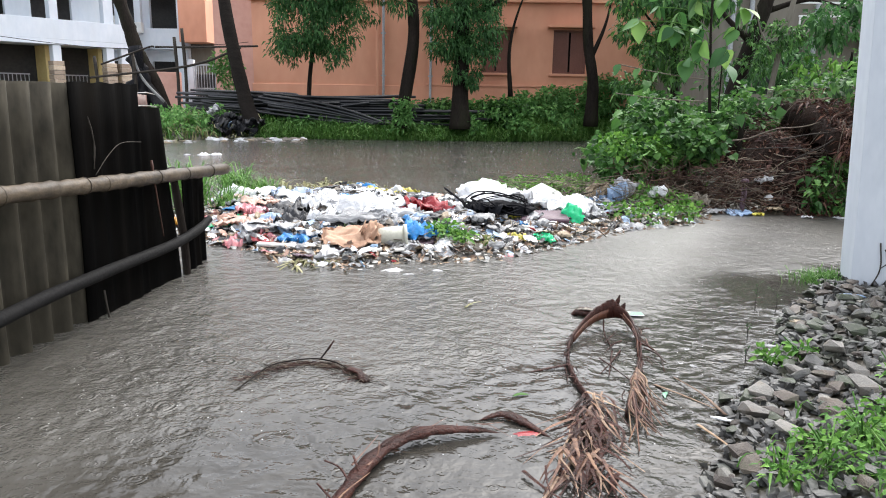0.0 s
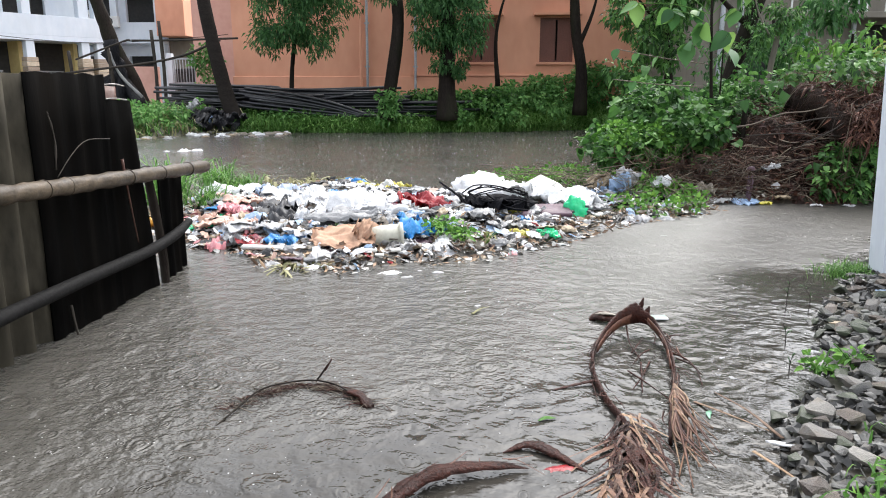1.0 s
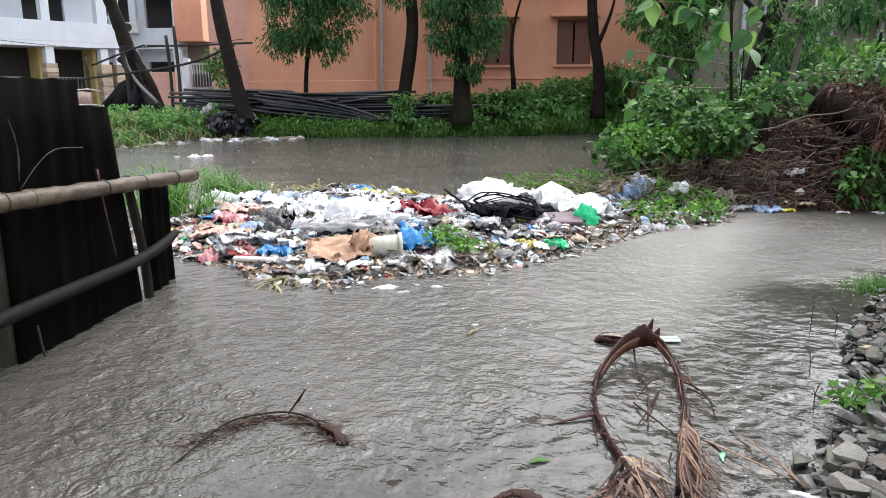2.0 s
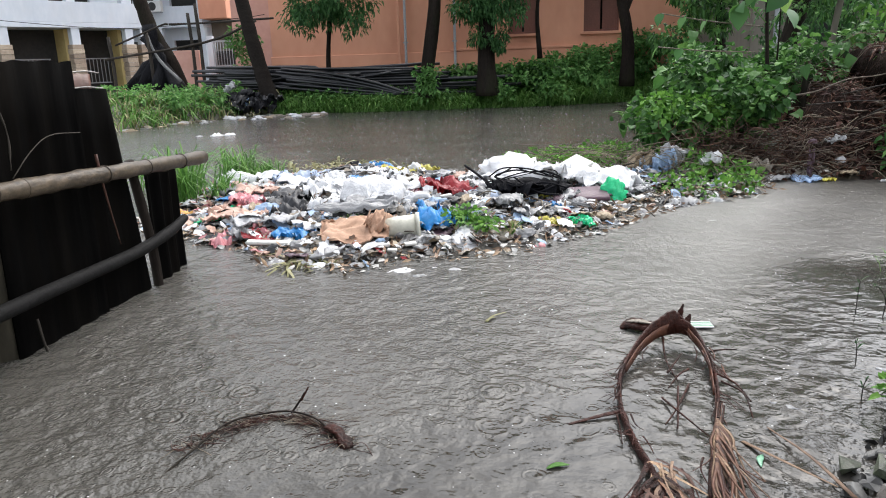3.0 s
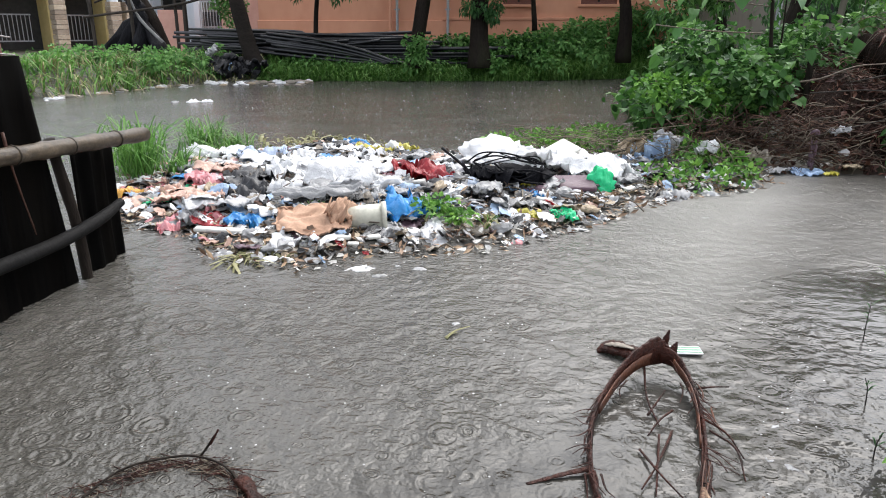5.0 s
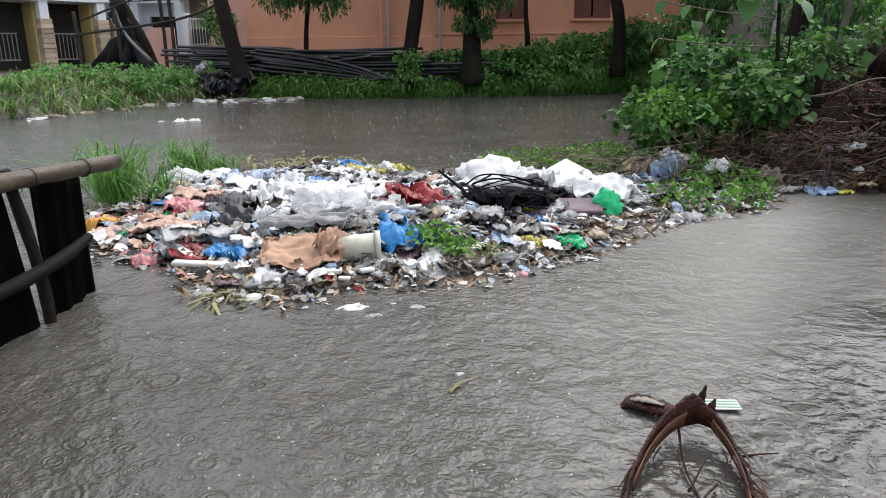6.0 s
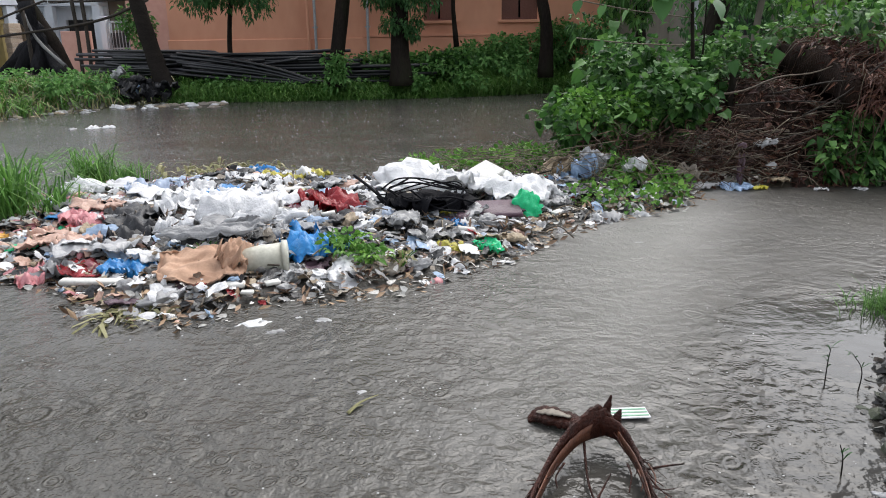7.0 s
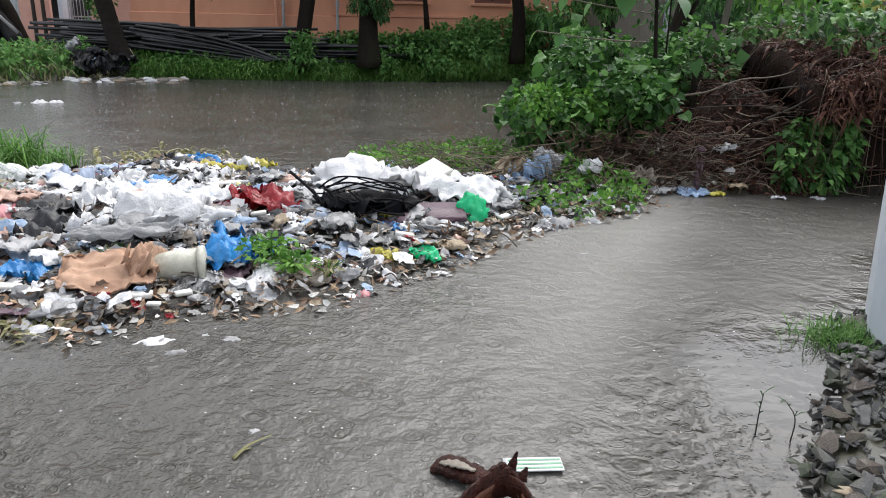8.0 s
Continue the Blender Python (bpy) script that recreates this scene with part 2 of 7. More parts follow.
STONE_DARK = surface("mossy_stone", (0.018, 0.022, 0.014), (0.075, 0.085, 0.05), 0.55, 4, bump=0.6, depth=0.01, stain=(0.03, 0.045, 0.015), amount=0.8, vary=0.4, wet=0.15)
STONE_BROWN = surface("brown_stone", (0.035, 0.026, 0.020), (0.14, 0.108, 0.085), 0.6, 4, bump=0.7, depth=0.012, stain=(0.04, 0.045, 0.02), amount=0.6, vary=0.4, wet=0.15)
STONE_PALE = surface("pale_stone", (0.12, 0.112, 0.10), (0.29, 0.27, 0.24), 0.65, 4, bump=0.6, depth=0.01, stain=(0.12, 0.09, 0.06), amount=0.6, vary=0.3)
CHIPS = surface("rubble_chips", (0.03, 0.03, 0.028), (0.16, 0.155, 0.145), 0.6, 4, bump=0.6, depth=0.01, stain=(0.05, 0.055, 0.03), amount=0.6, vary=0.65, wet=0.1, island=True)
INNER = surface("split_frond_inside", (0.03, 0.010, 0.005), (0.16, 0.055, 0.025), 0.5, 12, stain=(0.03, 0.012, 0.008), amount=0.8, spec=0.4)
FROND = surface("dead_frond", (0.008, 0.003, 0.002), (0.07, 0.018, 0.010), 0.5, 11, (1, 1, 1), 1.0, 0.014, stain=(0.006, 0.003, 0.002), amount=0.85, spec=0.2)
STRAW = surface("dry_leaflet", (0.12, 0.07, 0.04), (0.36, 0.25, 0.165), 0.6, 6, bump=0.3, depth=0.003, stain=(0.09, 0.03, 0.02), amount=0.7, vary=0.45, island=True, spec=0.3)
LEAFLET = surface("dry_strap", (0.03, 0.011, 0.007), (0.19, 0.095, 0.06), 0.6, 7, bump=0.3, depth=0.003, stain=(0.06, 0.02, 0.014), amount=0.8, vary=0.7, spec=0.3)
PALE_STRAP = surface("pale_strap", (0.09, 0.052, 0.032), (0.33, 0.22, 0.14), 0.6, 7, bump=0.3, depth=0.003, stain=(0.07, 0.03, 0.02), amount=0.6, vary=0.4, spec=0.3)
DEAD = surface("dead_brush", (0.020, 0.010, 0.007), (0.10, 0.052, 0.036), 0.7, 5, bump=0.3, vary=0.55, island=True, spec=0.25)
DEAD_RED = surface("red_brown_leaf", (0.028, 0.012, 0.009), (0.155, 0.066, 0.045), 0.6, 5, bump=0.3, vary=0.6, island=True, spec=0.3)
DEAD_PALE = surface("pale_twigs", (0.06, 0.045, 0.03), (0.17, 0.135, 0.095), 0.7, 5, bump=0.3, vary=0.4, island=True)
BRUSH_SOIL = surface("brush_soil", (0.009, 0.0055, 0.0045), (0.036, 0.021, 0.015), 0.85, 5, bump=1.0, depth=0.04, world_space=True, spec=0.15)
SCRAP = surface("sodden_scrap", (0.012, 0.011, 0.009), (0.06, 0.054, 0.044), 0.6, 8, bump=0.8, depth=0.02, stain=(0.20, 0.185, 0.16), amount=0.6, world_space=True, wet=0.15)
LEAF_BUSH = foliage("bush_leaf", [(0.010, 0.034, 0.008), (0.032, 0.095, 0.020), (0.070, 0.18, 0.040), (0.15, 0.30, 0.075)], 0.5, 0.3)
LEAF_FRESH = foliage("fresh_leaf", [(0.045, 0.13, 0.022), (0.10, 0.24, 0.038), (0.19, 0.37, 0.065)])
LEAF_TREE = foliage("tree_leaf", [(0.017, 0.054, 0.018), (0.045, 0.128, 0.037), (0.09, 0.21, 0.065)], through=0.38)
LEAF_FAR = foliage("bank_leaf", [(0.048, 0.13, 0.036), (0.12, 0.28, 0.072), (0.22, 0.41, 0.13)], through=0.42)
LEAF_SAP = foliage("sapling_leaf", [(0.03, 0.095, 0.03), (0.075, 0.19, 0.055), (0.13, 0.28, 0.07), (0.27, 0.44, 0.12)], 0.35, 0.4, True)
GRASS = foliage("grass_blade", [(0.045, 0.125, 0.022), (0.10, 0.235, 0.045), (0.21, 0.37, 0.10)], through=0.38)
LEAF_YELLOW = foliage("yellowing_leaf", [(0.06, 0.13, 0.025), (0.20, 0.26, 0.05), (0.42, 0.36, 0.09)], 0.5, 0.35)
DRY_GRASS = foliage("yellowed_leaf", [(0.10, 0.10, 0.04), (0.23, 0.22, 0.10), (0.36, 0.34, 0.19)])
PALE_BITS = surface("pale_bits", (0.22, 0.21, 0.19), (0.60, 0.59, 0.56), 0.6, 9, bump=0.3, depth=0.003, vary=0.3, island=True)
FOAM = surface("bubble_film", (0.22, 0.22, 0.21), (0.42, 0.42, 0.41), 0.2, 20)
P_WHITE = plastic("white_film", (0.82, 0.82, 0.83), vary=0.2)
P_MILK = plastic("milky_film", (0.55, 0.55, 0.56), vary=0.4, sheer=0.35)
P_GREY = plastic("grey_film", (0.34, 0.34, 0.34), vary=0.4)
P_BLACK = plastic("black_film", (0.006, 0.006, 0.009), 0.55, 0.5, 0)
P_BLUE = plastic("blue_film", (0.02, 0.25, 0.62))
P_SKY = plastic("pale_blue_film", (0.42, 0.57, 0.78), sheer=0.35)
P_LILAC = plastic("lilac_film", (0.60, 0.70, 0.87), sheer=0.4)
P_RED = plastic("red_film", (0.36, 0.012, 0.02))
P_PINK = plastic("pink_film", (0.62, 0.25, 0.27))
P_PEACH = plastic("peach_film", (0.66, 0.43, 0.34))
P_GREEN = plastic("green_film", (0.02, 0.72, 0.32), sheer=0.35)
P_YELLOW = plastic("yellow_film", (0.60, 0.53, 0.06))
P_ORANGE = plastic("orange_film", (0.72, 0.36, 0.04))
P_MAROON = plastic("maroon_film", (0.13, 0.025, 0.05))
P_ROSE = plastic("dull_rose_film", (0.13, 0.075, 0.10), 0.5)
P_DULL = plastic("sodden_paper", (0.30, 0.26, 0.21), 0.7, 0.5, 0)
P_TAN = plastic("tan_paper", (0.42, 0.33, 0.22), 0.7, 0.4, 0)
CLOTH = surface("brown_cloth", (0.34, 0.205, 0.135), (0.50, 0.325, 0.225), 0.85, 6, bump=0.25, depth=0.004, stain=(0.24, 0.12, 0.07), amount=0.5)
FOAM_BOARD = surface("polystyrene", (0.50, 0.49, 0.45), (0.74, 0.73, 0.70), 0.6, 6, bump=0.4, depth=0.004, stain=(0.42, 0.38, 0.30), amount=0.5)
TUB = surface("dirty_tub", (0.33, 0.32, 0.26), (0.60, 0.60, 0.52), 0.5, 5, bump=0.2, stain=(0.36, 0.33, 0.25), amount=0.5)
SHEETING = surface("black_sheeting", (0.002, 0.002, 0.003), (0.009, 0.009, 0.012), 0.6, 3, (1, 1, 0.3), 1.0, 0.05, stain=(0.05, 0.05, 0.055), amount=0.35, spec=0.15)
RUBBER = surface("black_rubber", (0.002, 0.002, 0.003), (0.010, 0.010, 0.013), 0.7, 8, bump=0.6, spec=0.1)
PACK_GREEN = surface("printed_green", (0.10, 0.28, 0.16), (0.2, 0.4, 0.26), 0.4, 6)


# ---------- helpers for meshes ----------
def finish(bm, name, material, smooth=True):
    me = bpy.data.meshes.new(name)
    bm.normal_update()
    bm.to_mesh(me)
    bm.free()
    me.materials.append(material)
    if smooth:
        me.polygons.foreach_set("use_smooth", [True] * len(me.polygons))
    return me


def part(name, bm, material, parent, label="", smooth=False):
    ob = new(name, finish(bm, name, material, smooth))
    ob.parent = parent
    return tagged(ob, label)


def base(name, label, category, at=(0, 0, 0), turn=0.0, group="", kind=""):
    ob = new(name)
    ob.empty_display_size = 0.1
    ob.matrix_world = pose(*at, 0, 0, turn)
    return tagged(ob, label, category, group, kind)


def solid(name, me, label, category, at=(0, 0, 0), rot=(0, 0, 0), size=1.0, group="", kind="", material=None):
    """One object on mesh data, which may be shared; a material of its own sits on the object."""
    ob = new(name, me)
    s = size if isinstance(size, tuple) else (size,) * 3
    ob.matrix_world = pose(*at, *rot) @ Matrix.Diagonal((*s, 1))
    if material:
        ob.material_slots[0].link = 'OBJECT'
        ob.material_slots[0].material = material
    return tagged(ob, label, category, group, kind)


def raw(name, verts, faces, material, smooth=False):
    me = bpy.data.meshes.new(name)
    me.from_pydata([tuple(v) for v in verts], [], faces)
    me.materials.append(material)
    if smooth:
        me.polygons.foreach_set("use_smooth", [True] * len(me.polygons))
    me.update()
    return me


def box(bm, lo, hi, m=None, bevel=0.0):
    lo, hi = Vector(lo), Vector(hi)
    t = Matrix.Translation((lo + hi) / 2) @ Matrix.Diagonal((*(hi - lo), 1))
    made = bmesh.ops.create_cube(bm, size=1, matrix=(m @ t) if m else t)
    if bevel:
        edges = list({e for v in made["verts"] for e in v.link_edges})
        bmesh.ops.bevel(bm, geom=edges, offset=bevel, segments=1, affect='EDGES', profile=0.5)
    return bm


def boxes(*pairs, m=None, bevel=0.0):
    bm = bmesh.new()
    for lo, hi in pairs:
        box(bm, lo, hi, m, bevel)
    return bm


def smooth_line(points, steps):
    """A smooth run through a few points (Catmull-Rom)."""
    p = [Vector(q) for q in points]
    p = [p[0] * 2 - p[1]] + p + [p[-1] * 2 - p[-2]]
    out = []
    for i in range(1, len(p) - 2):
        a, b, c, d = p[i - 1:i + 3]
        for s in range(steps):
            t = s / steps
            out.append(0.5 * ((2 * b) + (c - a) * t + (2 * a - 5 * b + 4 * c - d) * t * t + (3 * b - a - 3 * c + d) * t ** 3))
    return out + [p[-2]]


def tube(bm, line, radius, sides=8, flat=1.0, wobble=0.0, rnd=R):
    """A closed tube along a line; radius is a number or a function of 0..1; flat below 1 squeezes it."""
    rings, n = [], len(line)
    d = (line[1] - line[0]).normalized()
    up = Vector((0, 0, 1)) if abs(d.z) < 0.8 else Vector((0, -1, 0))
    for i, p in enumerate(line):
        d = (line[min(i + 1, n - 1)] - line[max(i - 1, 0)]).normalized()
        side = d.cross(up).normalized()
        up = side.cross(d).normalized()
        r = (radius(i / (n - 1)) if callable(radius) else radius) * (1 + wobble * (rnd.random() - 0.5))
        rings.append([bm.verts.new(p + side * (r * math.cos(a)) + up * (r * flat * math.sin(a))) for a in [2 * math.pi * k / sides for k in range(sides)]])
    for a, b in zip(rings, rings[1:]):
        for k in range(sides):
            bm.faces.new((a[k], a[(k + 1) % sides], b[(k + 1) % sides], b[k]))
    bm.faces.new(rings[0][::-1])
    bm.faces.new(rings[-1])
    return bm


def unit(v):
    return v / np.maximum(np.linalg.norm(v, axis=1, keepdims=True), 1e-6)


def leaf_mesh(name, pos, out, size, material, width=0.55, droop=0.35, fold=0.25, rnd=NR):
    """Many leaves, each a folded blade of six corners: where they sit, which way they point and how long they are."""
    n = len(pos)
    out = unit(out + rnd.normal(0, 0.45, (n, 3)))
    size = np.broadcast_to(size, (n,)) * rnd.uniform(0.6, 1.3, n)
    side = unit(np.cross(out, unit(rnd.normal(0, 0.5, (n, 3)) + (0, 0, 1))))
    up = np.cross(side, out)
    L, s, u = out * size[:, None], side * (size * width * 0.5)[:, None], up * size[:, None]
    tip = pos + L + (0, 0, -1) * (size * droop)[:, None]
    if width < 0.55:
        mid = pos + L * 0.45
        v = np.stack([pos, mid - s + u * fold * 0.3, mid, mid + s + u * fold * 0.3, tip], 1).reshape(-1, 3)
        k = np.arange(n) * 5
        faces = np.stack([k, k + 1, k + 2, k, k + 2, k + 3, k + 1, k + 4, k + 2, k + 2, k + 4, k + 3], 1).reshape(-1, 3)
        return raw(name, v.tolist(), faces.tolist(), material)
    # broad leaves: a rounded heart, eight corners
    sag = np.array([0, 0, -1.0]) * (size * droop)[:, None]
    m1, m2, w = pos + L * 0.2, pos + L * 0.58 + sag * 0.3, u * fold * 0.3
    v = np.stack([pos + L * 0.06, m1 - s * 0.95 + w - L * 0.1, m1, m1 + s * 0.95 + w - L * 0.1, m2 - s * 0.85 + w, m2, m2 + s * 0.85 + w, tip], 1).reshape(-1, 3)
    k = np.arange(n) * 8
    faces = np.stack([np.stack([k + c for c in f], 1) for f in ((0, 1, 2), (0, 2, 3), (1, 4, 2), (4, 5, 2), (2, 5, 3), (5, 6, 3), (4, 7, 5), (5, 7, 6))], 1).reshape(-1, 3)
    return raw(name, v.tolist(), faces.tolist(), material)


def blade_mesh(name, pos, height, lean, material, width=0.012, rnd=NR):
    """Many bent grass blades."""
    n = len(pos)
    a = rnd.uniform(0, 2 * math.pi, n)
    d = np.stack([np.cos(a), np.sin(a), 0 * a], 1)
    height = np.broadcast_to(height, (n,)) * rnd.uniform(0.5, 1.25, n)
    lean = np.broadcast_to(lean, (n,)) * rnd.uniform(0.2, 1.4, n)
    s = np.stack([-np.sin(a), np.cos(a), 0 * a], 1) * width * (0.6 + height)[:, None]
    up = np.array([0, 0, 1.0])
    p1 = pos + up * (height * 0.5)[:, None] + d * (height * lean * 0.25)[:, None]
    p2 = pos + up * (height * (0.9 - lean * 0.2))[:, None] + d * (height * lean * 0.7)[:, None]
    p3 = pos + up * (height * (1.0 - lean * 0.5))[:, None] + d * (height * lean * 1.25)[:, None]
    v = np.stack([pos - s, pos + s, p1 - s, p1 + s, p2 - s * 0.7, p2 + s * 0.7, p3], 1).reshape(-1, 3)
    k = np.arange(n) * 7
    tri = np.stack([k, k + 1, k + 3, k, k + 3, k + 2, k + 2, k + 3, k + 5, k + 2, k + 5, k + 4, k + 4, k + 5, k + 6], 1).reshape(-1, 3)
    return raw(name, v.tolist(), tri.tolist(), material)


def inside(poly, x, y):
    hit = False
    for (ax, ay), (bx, by) in zip(poly, poly[1:] + poly[:1]):
        if (ay > y) != (by > y) and x < (bx - ax) * (y - ay) / (by - ay) + ax:
            hit = not hit
    return hit


def depth_in(poly, x, y):
    """Metres from the edge of a plan, positive inside."""
    p, best = Vector((x, y)), 1e9
    for a, b in zip(poly, poly[1:] + poly[:1]):
        a, b = Vector(a), Vector(b)
        t = max(0, min(1, (p - a).dot(b - a) / (b - a).length_squared))
        best = min(best, (p - a - (b - a) * t).length)
    return best if inside(poly, x, y) else -best


def ease(a, b, v):
    t = max(0.0, min(1.0, (v - a) / (b - a)))
    return t * t * (3 - 2 * t)


# ---------- the plan ----------
NEAR_BANK = [(0.95, 0.2), (1.25, 1.4), (1.54, 2.2), (1.83, 2.85), (2.24, 3.4), (2.42, 3.83), (2.66, 4.35), (3.12, 5.03), (3.58, 5.8), (4.6, 6.4), (60, 6.4), (60, -60), (-60, -60), (-60, -3), (-1, -2.6), (0.5, -1.6)]
BRUSH_BANK = [(2.2, 9.5), (3.3, 9.15), (5.45, 9.25), (5.6, 10.9), (7.6, 10.9), (8.2, 8.8), (14, 8.6), (60, 8.6), (60, 27), (4.9, 27), (3.9, 18), (2.9, 12)]
FAR_BANK = [(-60, 10), (-11.5, 15.5), (-9.9, 17.6), (-9.3, 20.8), (-8.2, 22.6), (-6.5, 23.3), (-3.5, 23.5), (1.0, 24.2), (4.2, 25.9), (5.2, 26), (60, 26), (300, 26), (300, 300), (-300, 300), (-300, 10)]
ISLAND = [(-2.9, 6.55), (-2.45, 6.25), (-1.85, 6.1), (-1.45, 5.55), (-0.75, 5.38), (-0.4, 5.72), (0.33, 5.85), (0.8, 6.25), (1.15, 6.6), (1.7, 7.4), (2.2, 7.85), (2.85, 8.2), (3.4, 8.9), (3.2, 9.7), (2.6, 10.8), (1.7, 11.2), (0.8, 10.7), (0.15, 10.3), (-0.4, 9.7), (-0.75, 10.1), (-1.6, 10.6), (-2.4, 10.3), (-2.85, 9.5), (-3.6, 9.6), (-3.7, 7.8), (-3.3, 7.0)]


def ground_z(x, y):
    z = -0.35
    n1, n2 = noise.noise((x * 0.5, y * 0.5, 0)), noise.noise((x * 2.2, y * 2.2, 5))
    if y < 8:
        d = depth_in(NEAR_BANK, x, y) + 0.06 * n2
        z = max(z, -0.35 + 0.42 * ease(-0.7, 0.25, d) + 0.16 * ease(0.1, 1.3, d) + (0.02 * n2 + 0.03 * n1) * ease(0, 1, d))
    if y > 7 and x > 0:
        d = depth_in(BRUSH_BANK, x, y) + 0.1 * n2
        z = max(z, -0.35 + 0.45 * ease(-0.5, 0.2, d) + 0.55 * ease(0.1, 1.6, d) + 0.1 * n1 * ease(0, 1, d))
    if y > 8:
        d = depth_in(FAR_BANK, x, y) + 0.15 * n2
        z = max(z, -0.35 + 0.45 * ease(-0.6, 0.3, d) + 0.45 * ease(0.2, 1.6, d) + 0.08 * n1 * ease(0, 1, d))
    return z


def island_z(x, y):
    d = depth_in(ISLAND, x, y) + 0.12 * noise.noise((x * 2, y * 2, 3))
    return -0.06 + 0.10 * ease(-0.15, 0.25, d) + 0.13 * ease(0.2, 1.3, d) + 0.05 * noise.noise((x * 1.6, y * 1.6, 9)) * ease(0, 0.6, d)


# ---------- ground and water ----------
def axis(*spans):
    out = []
    for a, b, step in spans:
        out += list(np.arange(a, b - 1e-6, step))
    return out + [spans[-1][1]]


gx = axis((-300, -60, 60), (-60, -14, 6), (-14, -6, 0.5), (-6, 0.5, 0.65), (0.5, 7, 0.22), (7, 14, 0.7), (14, 60, 6), (60, 300, 60))
gy = axis((-300, -60, 60), (-60, -6, 9), (-6, 0, 0.6), (0, 7, 0.22), (7, 9, 0.5), (9, 13, 0.28), (13, 20, 0.7), (20, 28, 0.3), (28, 48, 2.5), (48, 300, 36))
verts = [(x, y, ground_z(x, y)) for y in gy for x in gx]
faces = [(j * len(gx) + i, j * len(gx) + i + 1, (j + 1) * len(gx) + i + 1, (j + 1) * len(gx) + i) for j in range(len(gy) - 1) for i in range(len(gx) - 1)]
tagged(new("ground", raw("ground", verts, faces, MUD, True)), "wet muddy ground with flooded banks", "ground", kind="structure")
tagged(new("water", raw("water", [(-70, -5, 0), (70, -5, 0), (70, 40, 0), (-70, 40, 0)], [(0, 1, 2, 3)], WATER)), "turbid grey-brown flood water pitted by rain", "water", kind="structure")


# ---------- concrete pillar ----------
def pillar():
    bm = bmesh.new()
    plan = [(3.84, 5.95), (3.53, 5.42), (3.47, 5.10), (3.63, 4.94), (4.5, 4.66), (4.85, 4.85), (5.0, 5.7), (4.75, 5.95)]
    rings = []
    for z in (-0.3, 0.05, 0.3, 0.9, 1.8, 3.0, 5.0, 7.0):
        rings.append([bm.verts.new((x - 0.03 - 0.05 * max(0, z) + 0.006 * noise.noise((x, y, z * 3)), y + 0.006 * noise.noise((y, x, z * 3)), z)) for x, y in plan])
    for a, b in zip(rings, rings[1:]):
        for k in range(len(plan)):
            bm.faces.new((a[k], a[(k + 1) % len(plan)], b[(k + 1) % len(plan)], b[k]))
    bm.faces.new(rings[-1])
    ob = tagged(new("pillar", finish(bm, "pillar", CONCRETE, False)), "pale blue-grey painted concrete pillar with peeling foot", "pillar", kind="structure")
    # bare twigs against its foot
    tw = bmesh.new()
    tube(tw, smooth_line([(3.52, 4.95, 0.1), (3.56, 4.93, 0.25), (3.55, 4.96, 0.45)], 4), 0.006, 5)
    tube(tw, smooth_line([(3.56, 4.93, 0.25), (3.66, 4.88, 0.36)], 3), 0.004, 5)
    tube(tw, smooth_line([(3.70, 4.84, 0.1), (3.66, 4.86, 0.24), (3.58, 4.94, 0.40)], 4), 0.005, 5)
    tagged(new("dry_twig", finish(tw, "dry_twig", GREY_WOOD)), "thin bare twig leaning on the pillar foot", "twig")
    return ob


# ---------- fence of corrugated sheets ----------
def sheet(bm, x0, x1, outline, pitch, amp, thick=0.008, nz=6, phase=0.0, skew=0.0):
    """An upright corrugated sheet from y0 to y1 with a bottom and a top height at each end."""
    y0, y1, b0, b1, t0, t1 = outline
    n = max(6, int((y1 - y0) / pitch * 8))
    grid = []
    for i in range(n + 1):
        f = i / n
        y = y0 + (y1 - y0) * f
        col = []
        for j in range(nz + 1):
            g = j / nz
            z = (b0 + (b1 - b0) * f) * (1 - g) + (t0 + (t1 - t0) * f) * g
            w = amp * math.sin(2 * math.pi * y / pitch + phase) + 0.012 * noise.noise((y * 1.5, z * 1.5, x0 * 7))
            zz = z + (0.012 * noise.noise((y * 9, g * 3, 2)) if j in (0, nz) else 0)
            col.append([bm.verts.new((x0 + (x1 - x0) * f + w + s, y + skew * (1 - g) * f, zz)) for s in (0, -thick)])
        grid.append(col)
    for i in range(n):
        for j in range(nz):
            for s in (0, 1):
                bm.faces.new((grid[i][j][s], grid[i + 1][j][s], grid[i + 1][j + 1][s], grid[i][j + 1][s]))
        for j in (0, nz):
            bm.faces.new((grid[i][j][0], grid[i][j][1], grid[i + 1][j][1], grid[i + 1][j][0]))
    for i in (0, n):
        for j in range(nz):
            bm.faces.new((grid[i][j][0], grid[i][j + 1][0], grid[i][j + 1][1], grid[i][j][1]))
    bmesh.ops.recalc_face_normals(bm, faces=bm.faces)
    return bm


